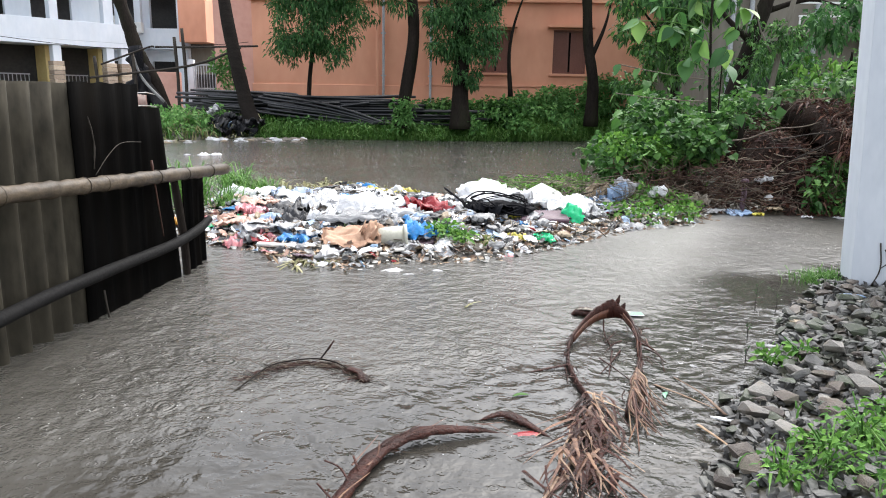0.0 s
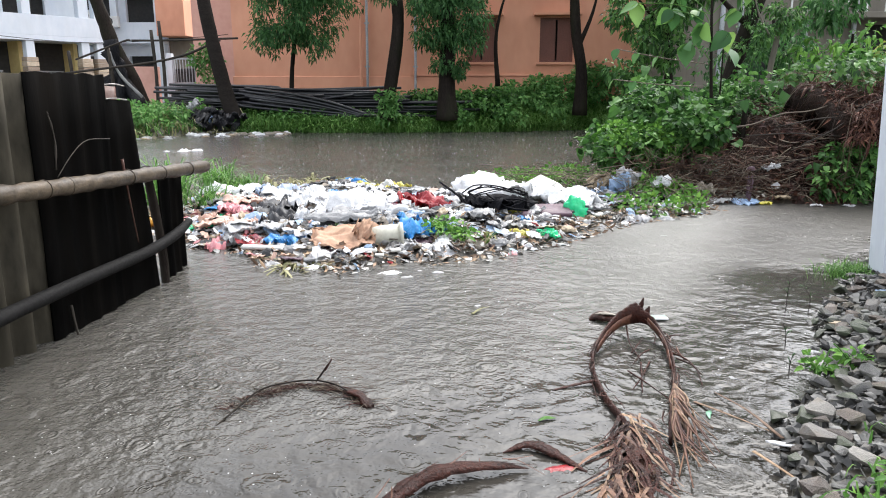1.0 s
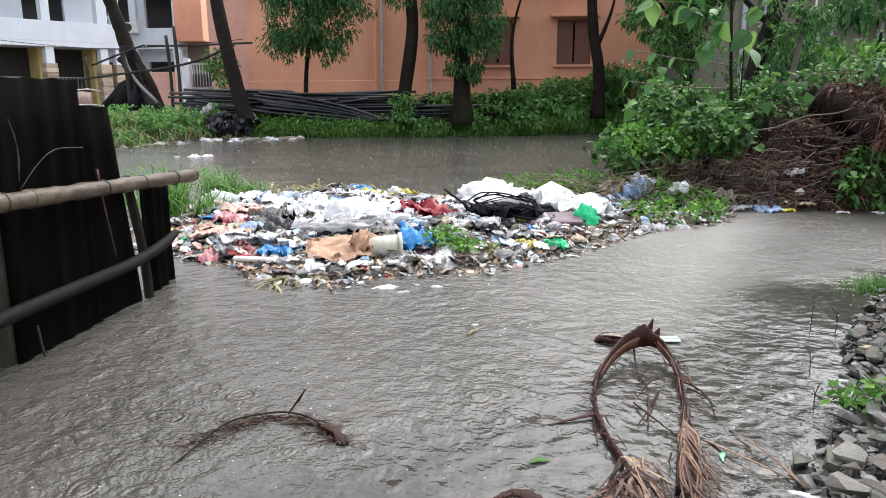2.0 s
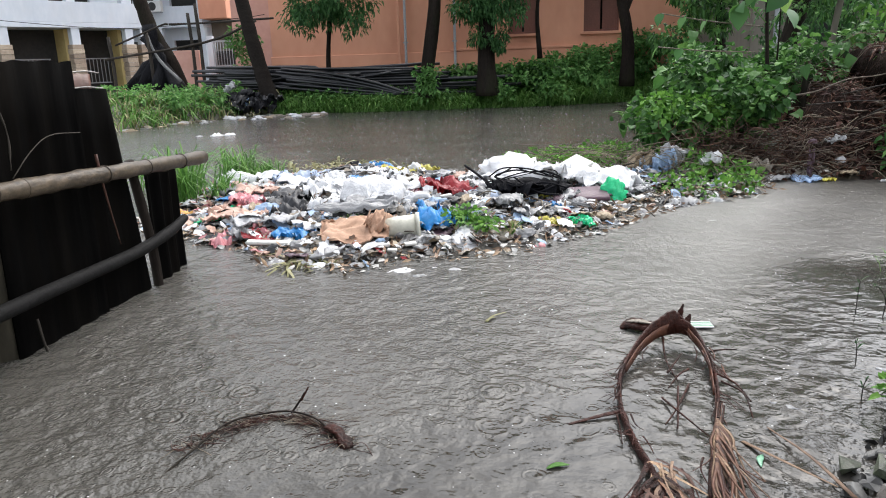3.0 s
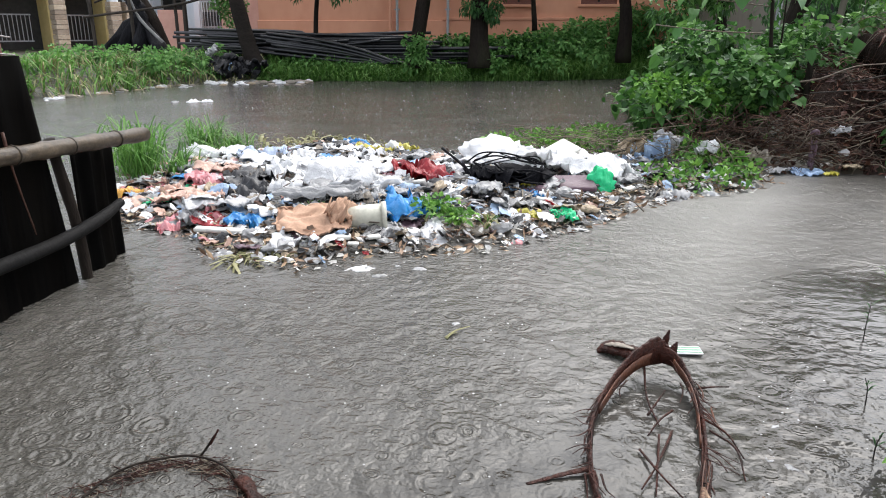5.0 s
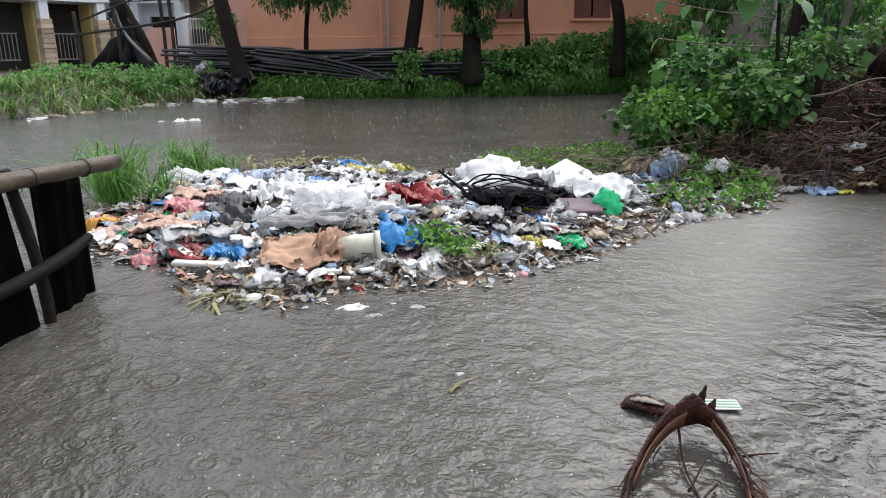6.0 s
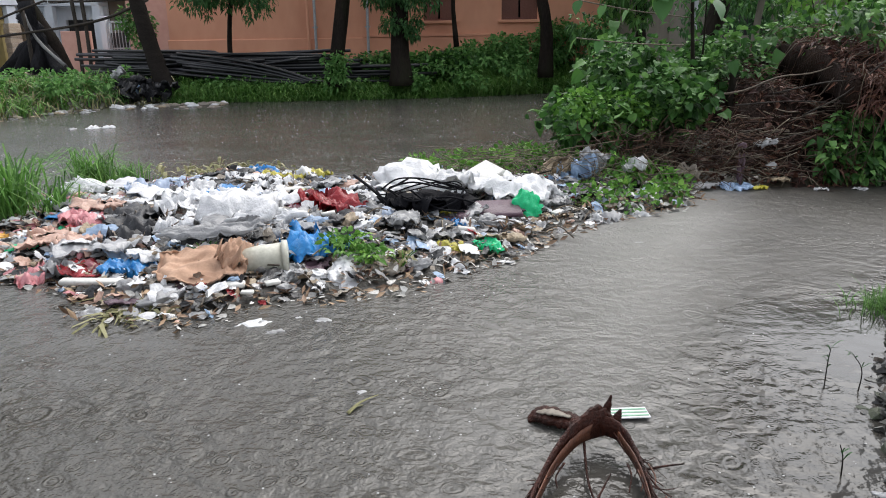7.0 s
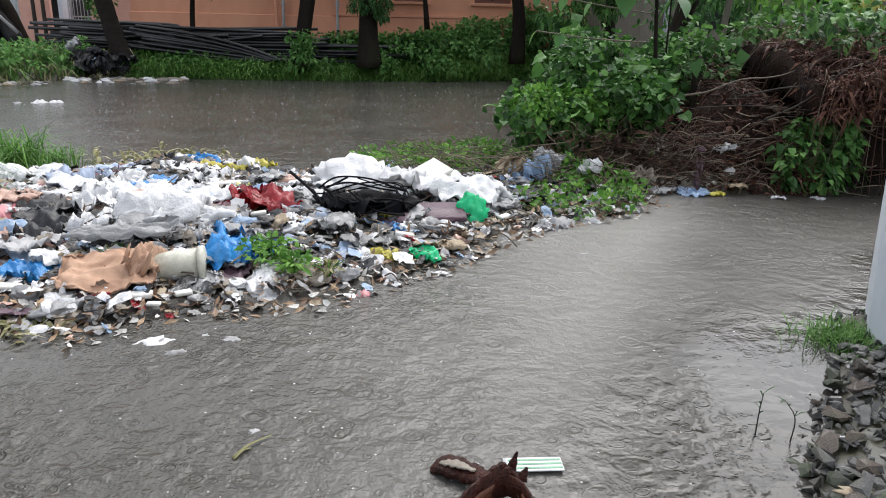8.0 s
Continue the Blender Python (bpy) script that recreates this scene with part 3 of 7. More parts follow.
def fence():
    root = base("fence", "patched fence of corrugated sheets standing in flood water", "fence", (-2.2, 3.5, 0))
    back = pose(2.2, -3.5, 0)

    def add(name, bm, mat, label="", smooth=True):
        bm.transform(back)
        return part(name, bm, mat, root, label, smooth)

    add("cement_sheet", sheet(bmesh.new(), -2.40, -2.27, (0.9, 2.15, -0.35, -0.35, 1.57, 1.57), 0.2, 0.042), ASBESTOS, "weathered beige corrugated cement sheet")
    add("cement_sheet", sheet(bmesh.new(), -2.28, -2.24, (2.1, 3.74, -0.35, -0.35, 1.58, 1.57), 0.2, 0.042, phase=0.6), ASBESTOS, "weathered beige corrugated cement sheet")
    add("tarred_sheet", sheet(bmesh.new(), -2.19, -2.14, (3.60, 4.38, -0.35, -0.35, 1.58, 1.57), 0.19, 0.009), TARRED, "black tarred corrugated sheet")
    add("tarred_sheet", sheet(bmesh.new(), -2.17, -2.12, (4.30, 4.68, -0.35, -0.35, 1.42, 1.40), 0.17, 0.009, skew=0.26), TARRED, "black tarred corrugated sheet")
    add("rusty_sheet", sheet(bmesh.new(), -2.22, -2.20, (4.36, 4.66, 0.9, 0.9, 1.505, 1.495), 0.3, 0.02), RUST, "rusty brown bent sheet with a bright wet edge")
    for z, ya, yb in ((1.507, 4.37, 4.66), (1.412, 4.33, 4.68)):
        add("wet_edge", tube(bmesh.new(), smooth_line([(-2.17, ya, z), (-2.15, (ya + yb) / 2, z + 0.006), (-2.15, yb, z - 0.008)], 5), 0.0075, 6, 0.6, 0.6), PALE_EDGE, "pale wet torn edge")
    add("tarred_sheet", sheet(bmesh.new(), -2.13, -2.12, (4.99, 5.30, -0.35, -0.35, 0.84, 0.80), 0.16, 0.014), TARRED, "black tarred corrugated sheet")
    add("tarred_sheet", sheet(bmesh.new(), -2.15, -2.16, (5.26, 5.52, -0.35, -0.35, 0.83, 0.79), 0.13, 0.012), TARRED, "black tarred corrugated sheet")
    # posts behind and in front of the sheets
    for y, x, top, r, lean in ((4.90, -2.10, 0.92, 0.034, -0.10), (3.6, -2.30, 1.2, 0.035, 0.0), (2.1, -2.40, 1.2, 0.035, 0)):
        add("post", tube(bmesh.new(), smooth_line([(x, y + 0.06, -0.35), (x, y + 0.03, 0.3), (x - 0.01, y + lean, top)], 4), r, 7, wobble=0.15), BARK, "dark wet wooden post")
    # bamboo rail with nodes
    line = smooth_line([(-2.10, 0.9, 1.075), (-2.07, 2.68, 0.985), (-2.055, 3.55, 0.938), (-2.045, 4.64, 0.880), (-2.03, 5.74, 0.822)], 18)
    n = len(line) - 1
    add("bamboo_rail", tube(bmesh.new(), line, lambda f: 0.049 * (1 + 0.12 * math.exp(-((f * n) % 4 - 2) ** 2 * 8)) + 0.002 * math.sin(f * 60), 12, wobble=0.05), BAMBOO, "weathered bamboo rail with knotted joints")
    for i in (6, 14, 18, 26, 34, 38, 46, 50, 58, 62, 66):
        d = (line[i + 1] - line[i - 1]).normalized()
        add("joint", tube(bmesh.new(), [line[i] - d * 0.008, line[i] - d * 0.002, line[i] + d * 0.003, line[i] + d * 0.008], lambda f: 0.0565 - 0.006 * abs(f - 0.4), 12, wobble=0.12), KNOT, "brown raised joint ring")
    add("lower_rail", tube(bmesh.new(), smooth_line([(-2.12, 0.9, 0.22), (-2.09, 2.62, 0.335), (-2.07, 3.61, 0.345), (-2.06, 4.61, 0.325), (-2.04, 5.05, 0.36), (-2.05, 5.36, 0.41)], 8), lambda f: 0.042 - 0.012 * max(0, f - 0.8) * 5, 9, wobble=0.05), OLD_POLE, "dark wet pole")
    # wire and rags hanging on the sheets
    add("wire", tube(bmesh.new(), smooth_line([(-2.12, 3.70, 0.98), (-2.10, 3.84, 1.10), (-2.10, 4.02, 1.17), (-2.10, 4.30, 1.16)], 6), 0.003, 5, wobble=0.4), GREY_WOOD, "bent pale vine stem")
    add("strap", tube(bmesh.new(), smooth_line([(-2.06, 4.36, 1.02), (-2.05, 4.38, 0.8), (-2.07, 4.50, 0.42)], 5), lambda f: 0.011 - 0.006 * f, 6, 0.6, 0.3), RUST, "thin reddish split stick")
    add("strap", tube(bmesh.new(), smooth_line([(-2.13, 3.70, 0.20), (-2.12, 3.71, 0.05), (-2.12, 3.74, -0.05)], 4), 0.009, 5, 0.4, 0.5), GREY_WOOD, "torn pale strip")
    add("strap", tube(bmesh.new(), smooth_line([(-2.14, 3.70, 1.36), (-2.13, 3.73, 1.2), (-2.13, 3.71, 1.02)], 4), lambda f: 0.003 + 0.004 * abs(math.sin(7 * f)), 5, 0.4, 0.5), GREY_WOOD, "peeling torn strip")


# ---------- buildings ----------
def window(root, x, y, z, w, h, depth=0.18):
    win = new("window")
    win.parent = root
    win.location = (x, y, z)
    tagged(win, "window with closed brown shutters")
    part("window_frame", boxes(((-w / 2, depth - 0.1, 0), (-w / 2 + 0.07, depth - 0.02, h)), ((w / 2 - 0.07, depth - 0.1, 0), (w / 2, depth - 0.02, h)), ((-w / 2 + 0.07, depth - 0.1, h - 0.07), (w / 2 - 0.07, depth - 0.02, h)), ((-w / 2 + 0.07, depth - 0.1, 0), (w / 2 - 0.07, depth - 0.02, 0.07))), SHUTTER, win)
    for s in (-1, 1):
        c = s * (w / 4 - 0.018)
        bm = boxes(((c - w / 4 + 0.055, depth - 0.07, 0.075), (c + w / 4 - 0.055, depth - 0.03, h - 0.075)))
        part("shutter", bm, SHUTTER, win)
    part("window_sill", boxes(((-w / 2 - 0.12, -0.12, -0.10), (w / 2 + 0.12, 0.1, -0.003)), bevel=0.01), ORANGE, win)
    part("sunshade", boxes(((-w / 2 - 0.25, -0.45, h + 0.06), (w / 2 + 0.25, -0.003, h + 0.16)), bevel=0.01), ORANGE, win)


def wall_with_holes(x0, x1, z0, z1, thick, holes):
    """A wall in the xz plane, cut into bands round its openings (x, z, w, h)."""
    bm = bmesh.new()
    zs = sorted({z0, z1, *[h[1] for h in holes], *[h[1] + h[3] for h in holes]})
    xs = sorted({x0, x1, *[h[0] - h[2] / 2 for h in holes], *[h[0] + h[2] / 2 for h in holes]})
    for a, b in zip(zs, zs[1:]):
        for lo, hi in zip(xs, xs[1:]):
            cx, cz = (lo + hi) / 2, (a + b) / 2
            if not any(abs(cx - h[0]) < h[2] / 2 and h[1] < cz < h[1] + h[3] for h in holes):
                box(bm, (lo, 0, a), (hi, thick, b))
    bmesh.ops.remove_doubles(bm, verts=bm.verts, dist=0.0005)
    return bm


def orange_house():
    root = base("orange_house", "weathered orange rendered house with brown shuttered windows", "house", (0, 28, 0.4))
    holes = [(3.25, 2.0, 1.26, 1.62), (0.42, 2.0, 1.1, 1.62), (7.4, 2.0, 1.26, 1.62), (3.25, 5.4, 1.26, 1.5), (0.42, 5.4, 1.1, 1.5), (-6.2, 5.4, 1.3, 1.5)]
    part("wall", wall_with_holes(-9.2, 12, -0.6, 8.2, 0.25, holes), ORANGE, root, "orange rendered wall streaked by rain")
    # dark sheet painted as the unlit rooms behind the windows
    part("back_room", boxes(((-9.0, 0.9, -0.5), (11.8, 1.1, 8.0))), PAINTED_DARK, root)
    part("side_wall", boxes(((-9.2, 0.253, -0.6), (-8.95, 9.0, 8.2))), ORANGE, root)
    part("side_wall", boxes(((11.75, 0.253, -0.6), (12, 9.0, 8.2))), ORANGE, root)
    part("roof", boxes(((-9.5, -0.4, 8.203), (12.3, 9.3, 8.4)), bevel=0.02), GREY_WALL, root, "grey concrete roof slab")
    part("wing_wall", boxes(((-12.0, 3.2, -0.6), (-9.203, 3.45, 8.0))), PINK, root, "paler orange set-back wall")
    part("plinth", boxes(((-9.25, -0.07, -0.6), (12.05, -0.003, 1.46)), bevel=0.02), ORANGE, root)
    part("ledge", boxes(((-2.3, -0.10, 1.463), (12.1, -0.003, 1.55)), bevel=0.01), ORANGE, root)
    part("string_course", boxes(((-9.3, -0.16, 4.6), (12.1, -0.003, 4.78)), bevel=0.01), ORANGE, root)
    for h in holes:
        window(root, h[0], 0, h[1], h[2], h[3])
    for x, r in ((-4.2, 0.055), (-3.95, 0.05), (-2.1, 0.05)):
        bm = tube(bmesh.new(), smooth_line([(x, -0.19, 0.2), (x + 0.01, -0.19, 4), (x, -0.19, 8)], 3), r, 8)
        for z in (1.8, 3.4):
            box(bm, (x - 0.09, -0.2, z), (x + 0.09, -0.11, z + 0.05))
        part("downpipe", bm, ORANGE if x < -4 else GREY_METAL, root)


def air_conditioner(x, y, z, turn=0):
    root = base("air_conditioner", "white wall-mounted outdoor air conditioner unit", "air conditioner", (x, y, z), turn)
    part("casing", boxes(((-0.42, -0.34, 0), (0.42, 0, 0.62)), bevel=0.02), AC_WHITE, root)
    ring = bmesh.new()
    bmesh.ops.create_circle(ring, cap_ends=True, segments=20, radius=0.24, matrix=pose(-0.1, -0.347, 0.31, 90))
    part("fan_grille", ring, PAINTED_DARK, root)
    part("bracket", boxes(((-0.36, -0.3, -0.05), (-0.32, 0, -0.003)), ((0.32, -0.3, -0.05), (0.36, 0, -0.003))), GREY_METAL, root)


def white_house():
    ang = math.degrees(math.atan2(4.3, 2.8))
    root = base("white_house", "white two-storey house with stone-clad columns and open ground floor", "house", (-22.6, 32.0, 0.45), ang)
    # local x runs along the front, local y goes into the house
    # the open ground floor's shade is put into this wall's colour
    part("ground_wall", boxes(((-6, 2.0, -0.5), (6.2, 2.2, 3.15))), PAINTED_DARK, root, "recessed ground floor wall with its shade painted dark")
    for x in (-0.7, 2.5, 5.2):
        part("cross_wall", boxes(((x, 0.9, -0.3), (x + 0.2, 1.98, 3.15))), YELLOW_WALL, root, "yellow painted cross wall")
    part("floor_slab", boxes(((-6.2, -0.2, 3.153), (6.4, 8, 3.4)), bevel=0.01), WHITE_WALL, root)
    part("parapet", boxes(((-6.2, -0.2, 3.403), (6.4, -0.05, 4.35)), bevel=0.01), WHITE_WALL, root, "white balcony parapet")
    part("upper_wall", wall_with_holes(-6.2, 6.4, 3.403, 7.5, 0.2, [(-3.4, 3.5, 1.8, 2.2), (0.4, 3.5, 1.2, 2.2), (3.2, 3.5, 2.0, 2.2)]), WHITE_WALL, root).location = (0, 1.3, 0)
    # dark sheet painted as shade in the upper rooms
    part("upper_room", boxes(((-6.0, 2.4, 3.45), (6.2, 2.6, 7.4))), PAINTED_DARK, root)
    part("roof", boxes(((-6.6, -0.5, 7.503), (6.8, 8, 7.7))), WHITE_WALL, root)
    part("side_wall", boxes(((6.2, 2.21, -0.5), (6.4, 8, 3.15))), WHITE_WALL, root)
    for x in (-4.2, -0.6, 2.6, 5.3, 6.1):
        col = part("column", boxes(((x - 0.2, -0.15, 1.5), (x + 0.2, 0.25, 3.15)), ((x - 0.2, -0.14, 4.36), (x + 0.2, 0.26, 7.5)), bevel=0.01), WHITE_WALL, root, "white column with stone-clad foot")
        for i in range(13):
            part("stone", boxes(((x - 0.27 - 0.02 * (i % 2), -0.22 - 0.015 * (i % 3), -0.5 + i * 0.222), (x + 0.27, 0.3, -0.29 + i * 0.222)), bevel=0.012), CLADDING, col)
    for x in (1.0, 3.9):
        bm = boxes(((x - 0.8, 1.15, 0.5), (x + 0.8, 1.19, 0.56)), ((x - 0.8, 1.15, 1.7), (x + 0.8, 1.19, 1.76)))
        for i in range(9):
            box(bm, (x - 0.8 + i * 0.19, 1.155, 0.56), (x - 0.77 + i * 0.19, 1.185, 1.7))
        part("grille", bm, GREY_METAL, root)


def rear_block():
    root = base("rear_block", "white block with dark balconies and orange corner bay", "house", (-20.5, 44, 0.45))
    holes = [(-2.2, 0.2, 2.4, 2.6), (0.6, 0.2, 2.2, 2.6), (-2.2, 4.4, 2.4, 2.2), (0.6, 4.4, 2.2, 2.2)]
    part("wall", wall_with_holes(-4.5, 1.9, -0.6, 9, 0.25, holes), WHITE_WALL, root)
    # unlit depth behind the balcony openings, painted on a dark sheet
    part("back_room", boxes(((-4.4, 1.5, -0.5), (1.8, 1.7, 9))), PAINTED_DARK, root)
    part("parapet", boxes(((-4.0, -1.0, 3.5), (1.9, -0.85, 4.7)), ((-4.0, -0.847, 3.5), (1.9, -0.003, 3.65)), bevel=0.01), WHITE_WALL, root, "white balcony parapet")
    for x in (-3.9, -0.9, 1.75):
        part("column", boxes(((x - 0.22, -1.0, -0.5), (x + 0.22, -0.6, 3.497)), ((x - 0.2, -0.8, 4.72), (x + 0.2, -0.5, 9)), bevel=0.01), WHITE_WALL, root)
    part("orange_bay", boxes(((1.905, -1.4, 3.9), (3.6, 2, 9)), bevel=0.02), ORANGE, root, "orange corner bay")
    part("bay_wall", boxes(((1.905, 0.3, -0.6), (3.6, 2, 3.897))), GREY_WALL, root)
    part("roof", boxes(((-4.8, -1.2, 9.003), (3.8, 6, 9.2))), GREY_WALL, root)
    air_conditioner(-22.7, 42.9, 5.2)
    air_conditioner(-21.3, 42.9, 4.85)


def yard_wall():
    bm = boxes(((-15.7, 33, 0.2), (-14.45, 33.2, 2.35)), bevel=0.015)
    tagged(new("yard_wall", finish(bm, "yard_wall", PINK, False)), "low pink rendered yard wall", "wall", kind="structure")
    root = base("metal_gate", "grey barred metal yard gate", "gate", (-13.4, 34.5, 0.5))
    part("gate_frame", boxes(((-0.95, 0, 0), (-0.87, 0.06, 2.3)), ((0.87, 0, 0), (0.95, 0.06, 2.3)), ((-0.866, 0, 0), (0.866, 0.06, 0.08)), ((-0.866, 0, 2.22), (0.866, 0.06, 2.3)), ((-0.866, 0, 1.1), (0.866, 0.06, 1.16))), GREY_METAL, root)
    for i in range(12):
        x = -0.78 + i * 0.142
        part("bar", boxes(((x - 0.014, 0.015, 0.083), (x + 0.014, 0.045, 1.097)), ((x - 0.014, 0.015, 1.163), (x + 0.014, 0.045, 2.217))), GREY_METAL, root)
    part("panel", boxes(((-0.86, 0.07, 0.1), (0.2, 0.09, 1.8))), PAINTED_DARK, root)
    for x in (-14.5, -12.3):
        bm = boxes(((x - 0.13, 34.4, 0.3), (x + 0.13, 34.66, 3.0)), bevel=0.01)
        tagged(new("gate_post", finish(bm, "gate_post", WHITE_WALL, False)), "white square concrete gate post", "post", group="gate posts")


def grey_house():
    root = base("grey_house", "stained grey-brown house behind trees", "house", (10.5, 21, 0.4))
    holes = [(-2.0, 1.3, 1.3, 1.5), (1.2, 1.3, 1.3, 1.5)]
    part("wall", wall_with_holes(-4, 8, -0.6, 4.6, 0.25, holes), GREY_WALL, root)
    # dark backing sheet painted as unlit rooms
    part("back_room", boxes(((-3.9, 0.8, -0.5), (7.9, 1.0, 4.5))), PAINTED_DARK, root)
    part("side_wall", boxes(((-4, 0.253, -0.6), (-3.75, 8, 4.6))), GREY_WALL, root)
    part("roof", boxes(((-4.3, -0.4, 4.603), (8.3, 8, 4.8))), GREY_WALL, root)
    for x in (-3.4, -2.9, -1.1, 0.2, 2.4):
        part("downpipe", tube(bmesh.new(), [Vector((x, -0.1, 0)), Vector((x, -0.1, 2)), Vector((x, -0.1, 4.55))], 0.07, 8), GREY_METAL, root)
    bal = part("balcony", boxes(((-1.9, -0.9, 2.9), (1.6, -0.003, 3.05)), bevel=0.01), GREY_WALL, root, "slab balcony with white rails")
    for z in (3.35, 3.7):
        part("rail", boxes(((-1.9, -0.9, z), (1.6, -0.86, z + 0.05))), AC_WHITE, bal)
    for i in range(8):
        part("baluster", boxes(((-1.88 + i * 0.49, -0.89, 3.053), (-1.84 + i * 0.49, -0.86, 3.347))), AC_WHITE, bal)


# ---------- the stack of pipes on the far bank ----------
def pipe_stack():
    root = base("pipe_stack", "stack of long black plastic pipes lying on the far bank", "pipes", (-3, 24.6, 0.5))
    rnd = random.Random(3)
    rows = [(0.0, 9), (0.105, 8), (0.21, 8), (0.315, 7), (0.42, 7), (0.525, 6), (0.63, 5), (0.735, 4), (0.84, 3)]
    for z, count in rows:
        for i in range(count):
            y = 24.25 + i * 0.125 + rnd.uniform(-0.05, 0.05)
            x0, x1 = -10.4 + rnd.uniform(-0.5, 1.0), -2.9 + rnd.uniform(-1.4, 1.3) + (2.5 if i % 4 == 0 and z < 0.5 else 0)
            fan = rnd.uniform(-0.12, 0.12)
            pts = [(x0, y - 0.1 + fan, 0.60 + z * 1.0 + rnd.uniform(-0.08, 0.12)), (x0 + 3, y + rnd.uniform(-0.1, 0.1), 0.58 + z + rnd.uniform(-0.07, 0.07)), ((x0 + x1) / 2, y, 0.55 + z + rnd.uniform(-0.08, 0.06)), (x1, y + 0.2 * fan, 0.56 + z + rnd.uniform(-0.10, 0.08))]
            bm = tube(bmesh.new(), smooth_line(pts, 4), rnd.uniform(0.036, 0.055), 7)
            bm.transform(Matrix.Translation((3, -24.6, -0.5)))
            part("pipe", bm, HDPE, root, smooth=True)
    # some lie askew over the others
    for k in range(9):
        x0, L, tilt = rnd.uniform(-10.2, -6.5), rnd.uniform(2.5, 4.5), rnd.uniform(-0.22, 0.22)
        y, z = rnd.uniform(24.0, 24.3), rnd.uniform(0.9, 1.4)
        bm = tube(bmesh.new(), smooth_line([(x0, y, z - tilt), (x0 + L / 2, y + 0.05, z + rnd.uniform(-0.05, 0.05)), (x0 + L, y - 0.1, z + tilt)], 4), rnd.uniform(0.032, 0.045), 7)
        bm.transform(Matrix.Translation((3, -24.6, -0.5)))
        part("pipe", bm, HDPE, root, smooth=True)
    # a few slipped down toward the water
    for k in range(7):
        a = rnd.uniform(0, 0.6)
        pts = [(-7.9 + a, 23.95 - 0.05 * k, 1.42 - 0.09 * k), (-6.2 + a, 23.9, 1.22 - 0.09 * k), (-4.8 + a, 23.85, 0.92 - 0.06 * k), (-3.6 + a, 23.75, 0.52)]
        bm = tube(bmesh.new(), smooth_line(pts, 5), 0.045, 7)
        bm.transform(Matrix.Translation((3, -24.6, -0.5)))
        part("pipe", bm, HDPE, root, smooth=True)


# ---------- trees ----------
def crown_points(blobs, n, rnd):
    """Points strewn through uneven clumps (x, y, z, radius), denser toward their outsides."""
    w = np.array([b[3] ** 2 for b in blobs])
    pick = rnd.choice(len(blobs), n, p=w / w.sum())
    c = np.array([b[:3] for b in blobs])[pick]
    r = np.array([b[3] for b in blobs])[pick]
    d = unit(rnd.normal(0, 1, (n, 3)))
    return c + d * (r * rnd.uniform(0.25, 1.0, n) ** 0.6)[:, None] * (1, 1, 0.8), d


def tree(name, label, trunk, radius, limbs, blobs, n, size, leaf, bark=BARK, seed=1, width=0.5):
    """A tapered trunk with limbs and a crown of separate leaves gathered in twigs."""
    rnd = np.random.RandomState(seed)
    foot = trunk[0]
    root = base(name, label, "tree", foot)
    shift = Matrix.Translation(-Vector(foot))
    bm = tube(bmesh.new(), smooth_line(trunk, 6), lambda f: radius * (1.25 - 0.25 * min(1, f * 6) - 0.35 * f), 10, wobble=0.12)
    bm.transform(shift)
    part("trunk", bm, bark, root, smooth=True)
    for limb in limbs:
        bm = tube(bmesh.new(), smooth_line(limb, 4), lambda f: radius * 0.4 * (1 - 0.8 * f), 6, wobble=0.15)
        bm.transform(shift)
        part("limb", bm, bark, root, smooth=True)
    if n:
        pos, d = crown_points(blobs, n, rnd)
        me = leaf_mesh("crown", pos - np.array(foot), d * 0.6 + (0, 0, -0.45), size, leaf, width, rnd=rnd)
        ob = new("crown", me)
        ob.parent = root
    return root


def hanging(x, y, z, r, n, rnd):
    return [(x + rnd.uniform(-r, r), y + rnd.uniform(-r, r) * 0.6, z + rnd.uniform(-r, r) * 0.8, r * rnd.uniform(0.22, 0.5)) for _ in range(n)]


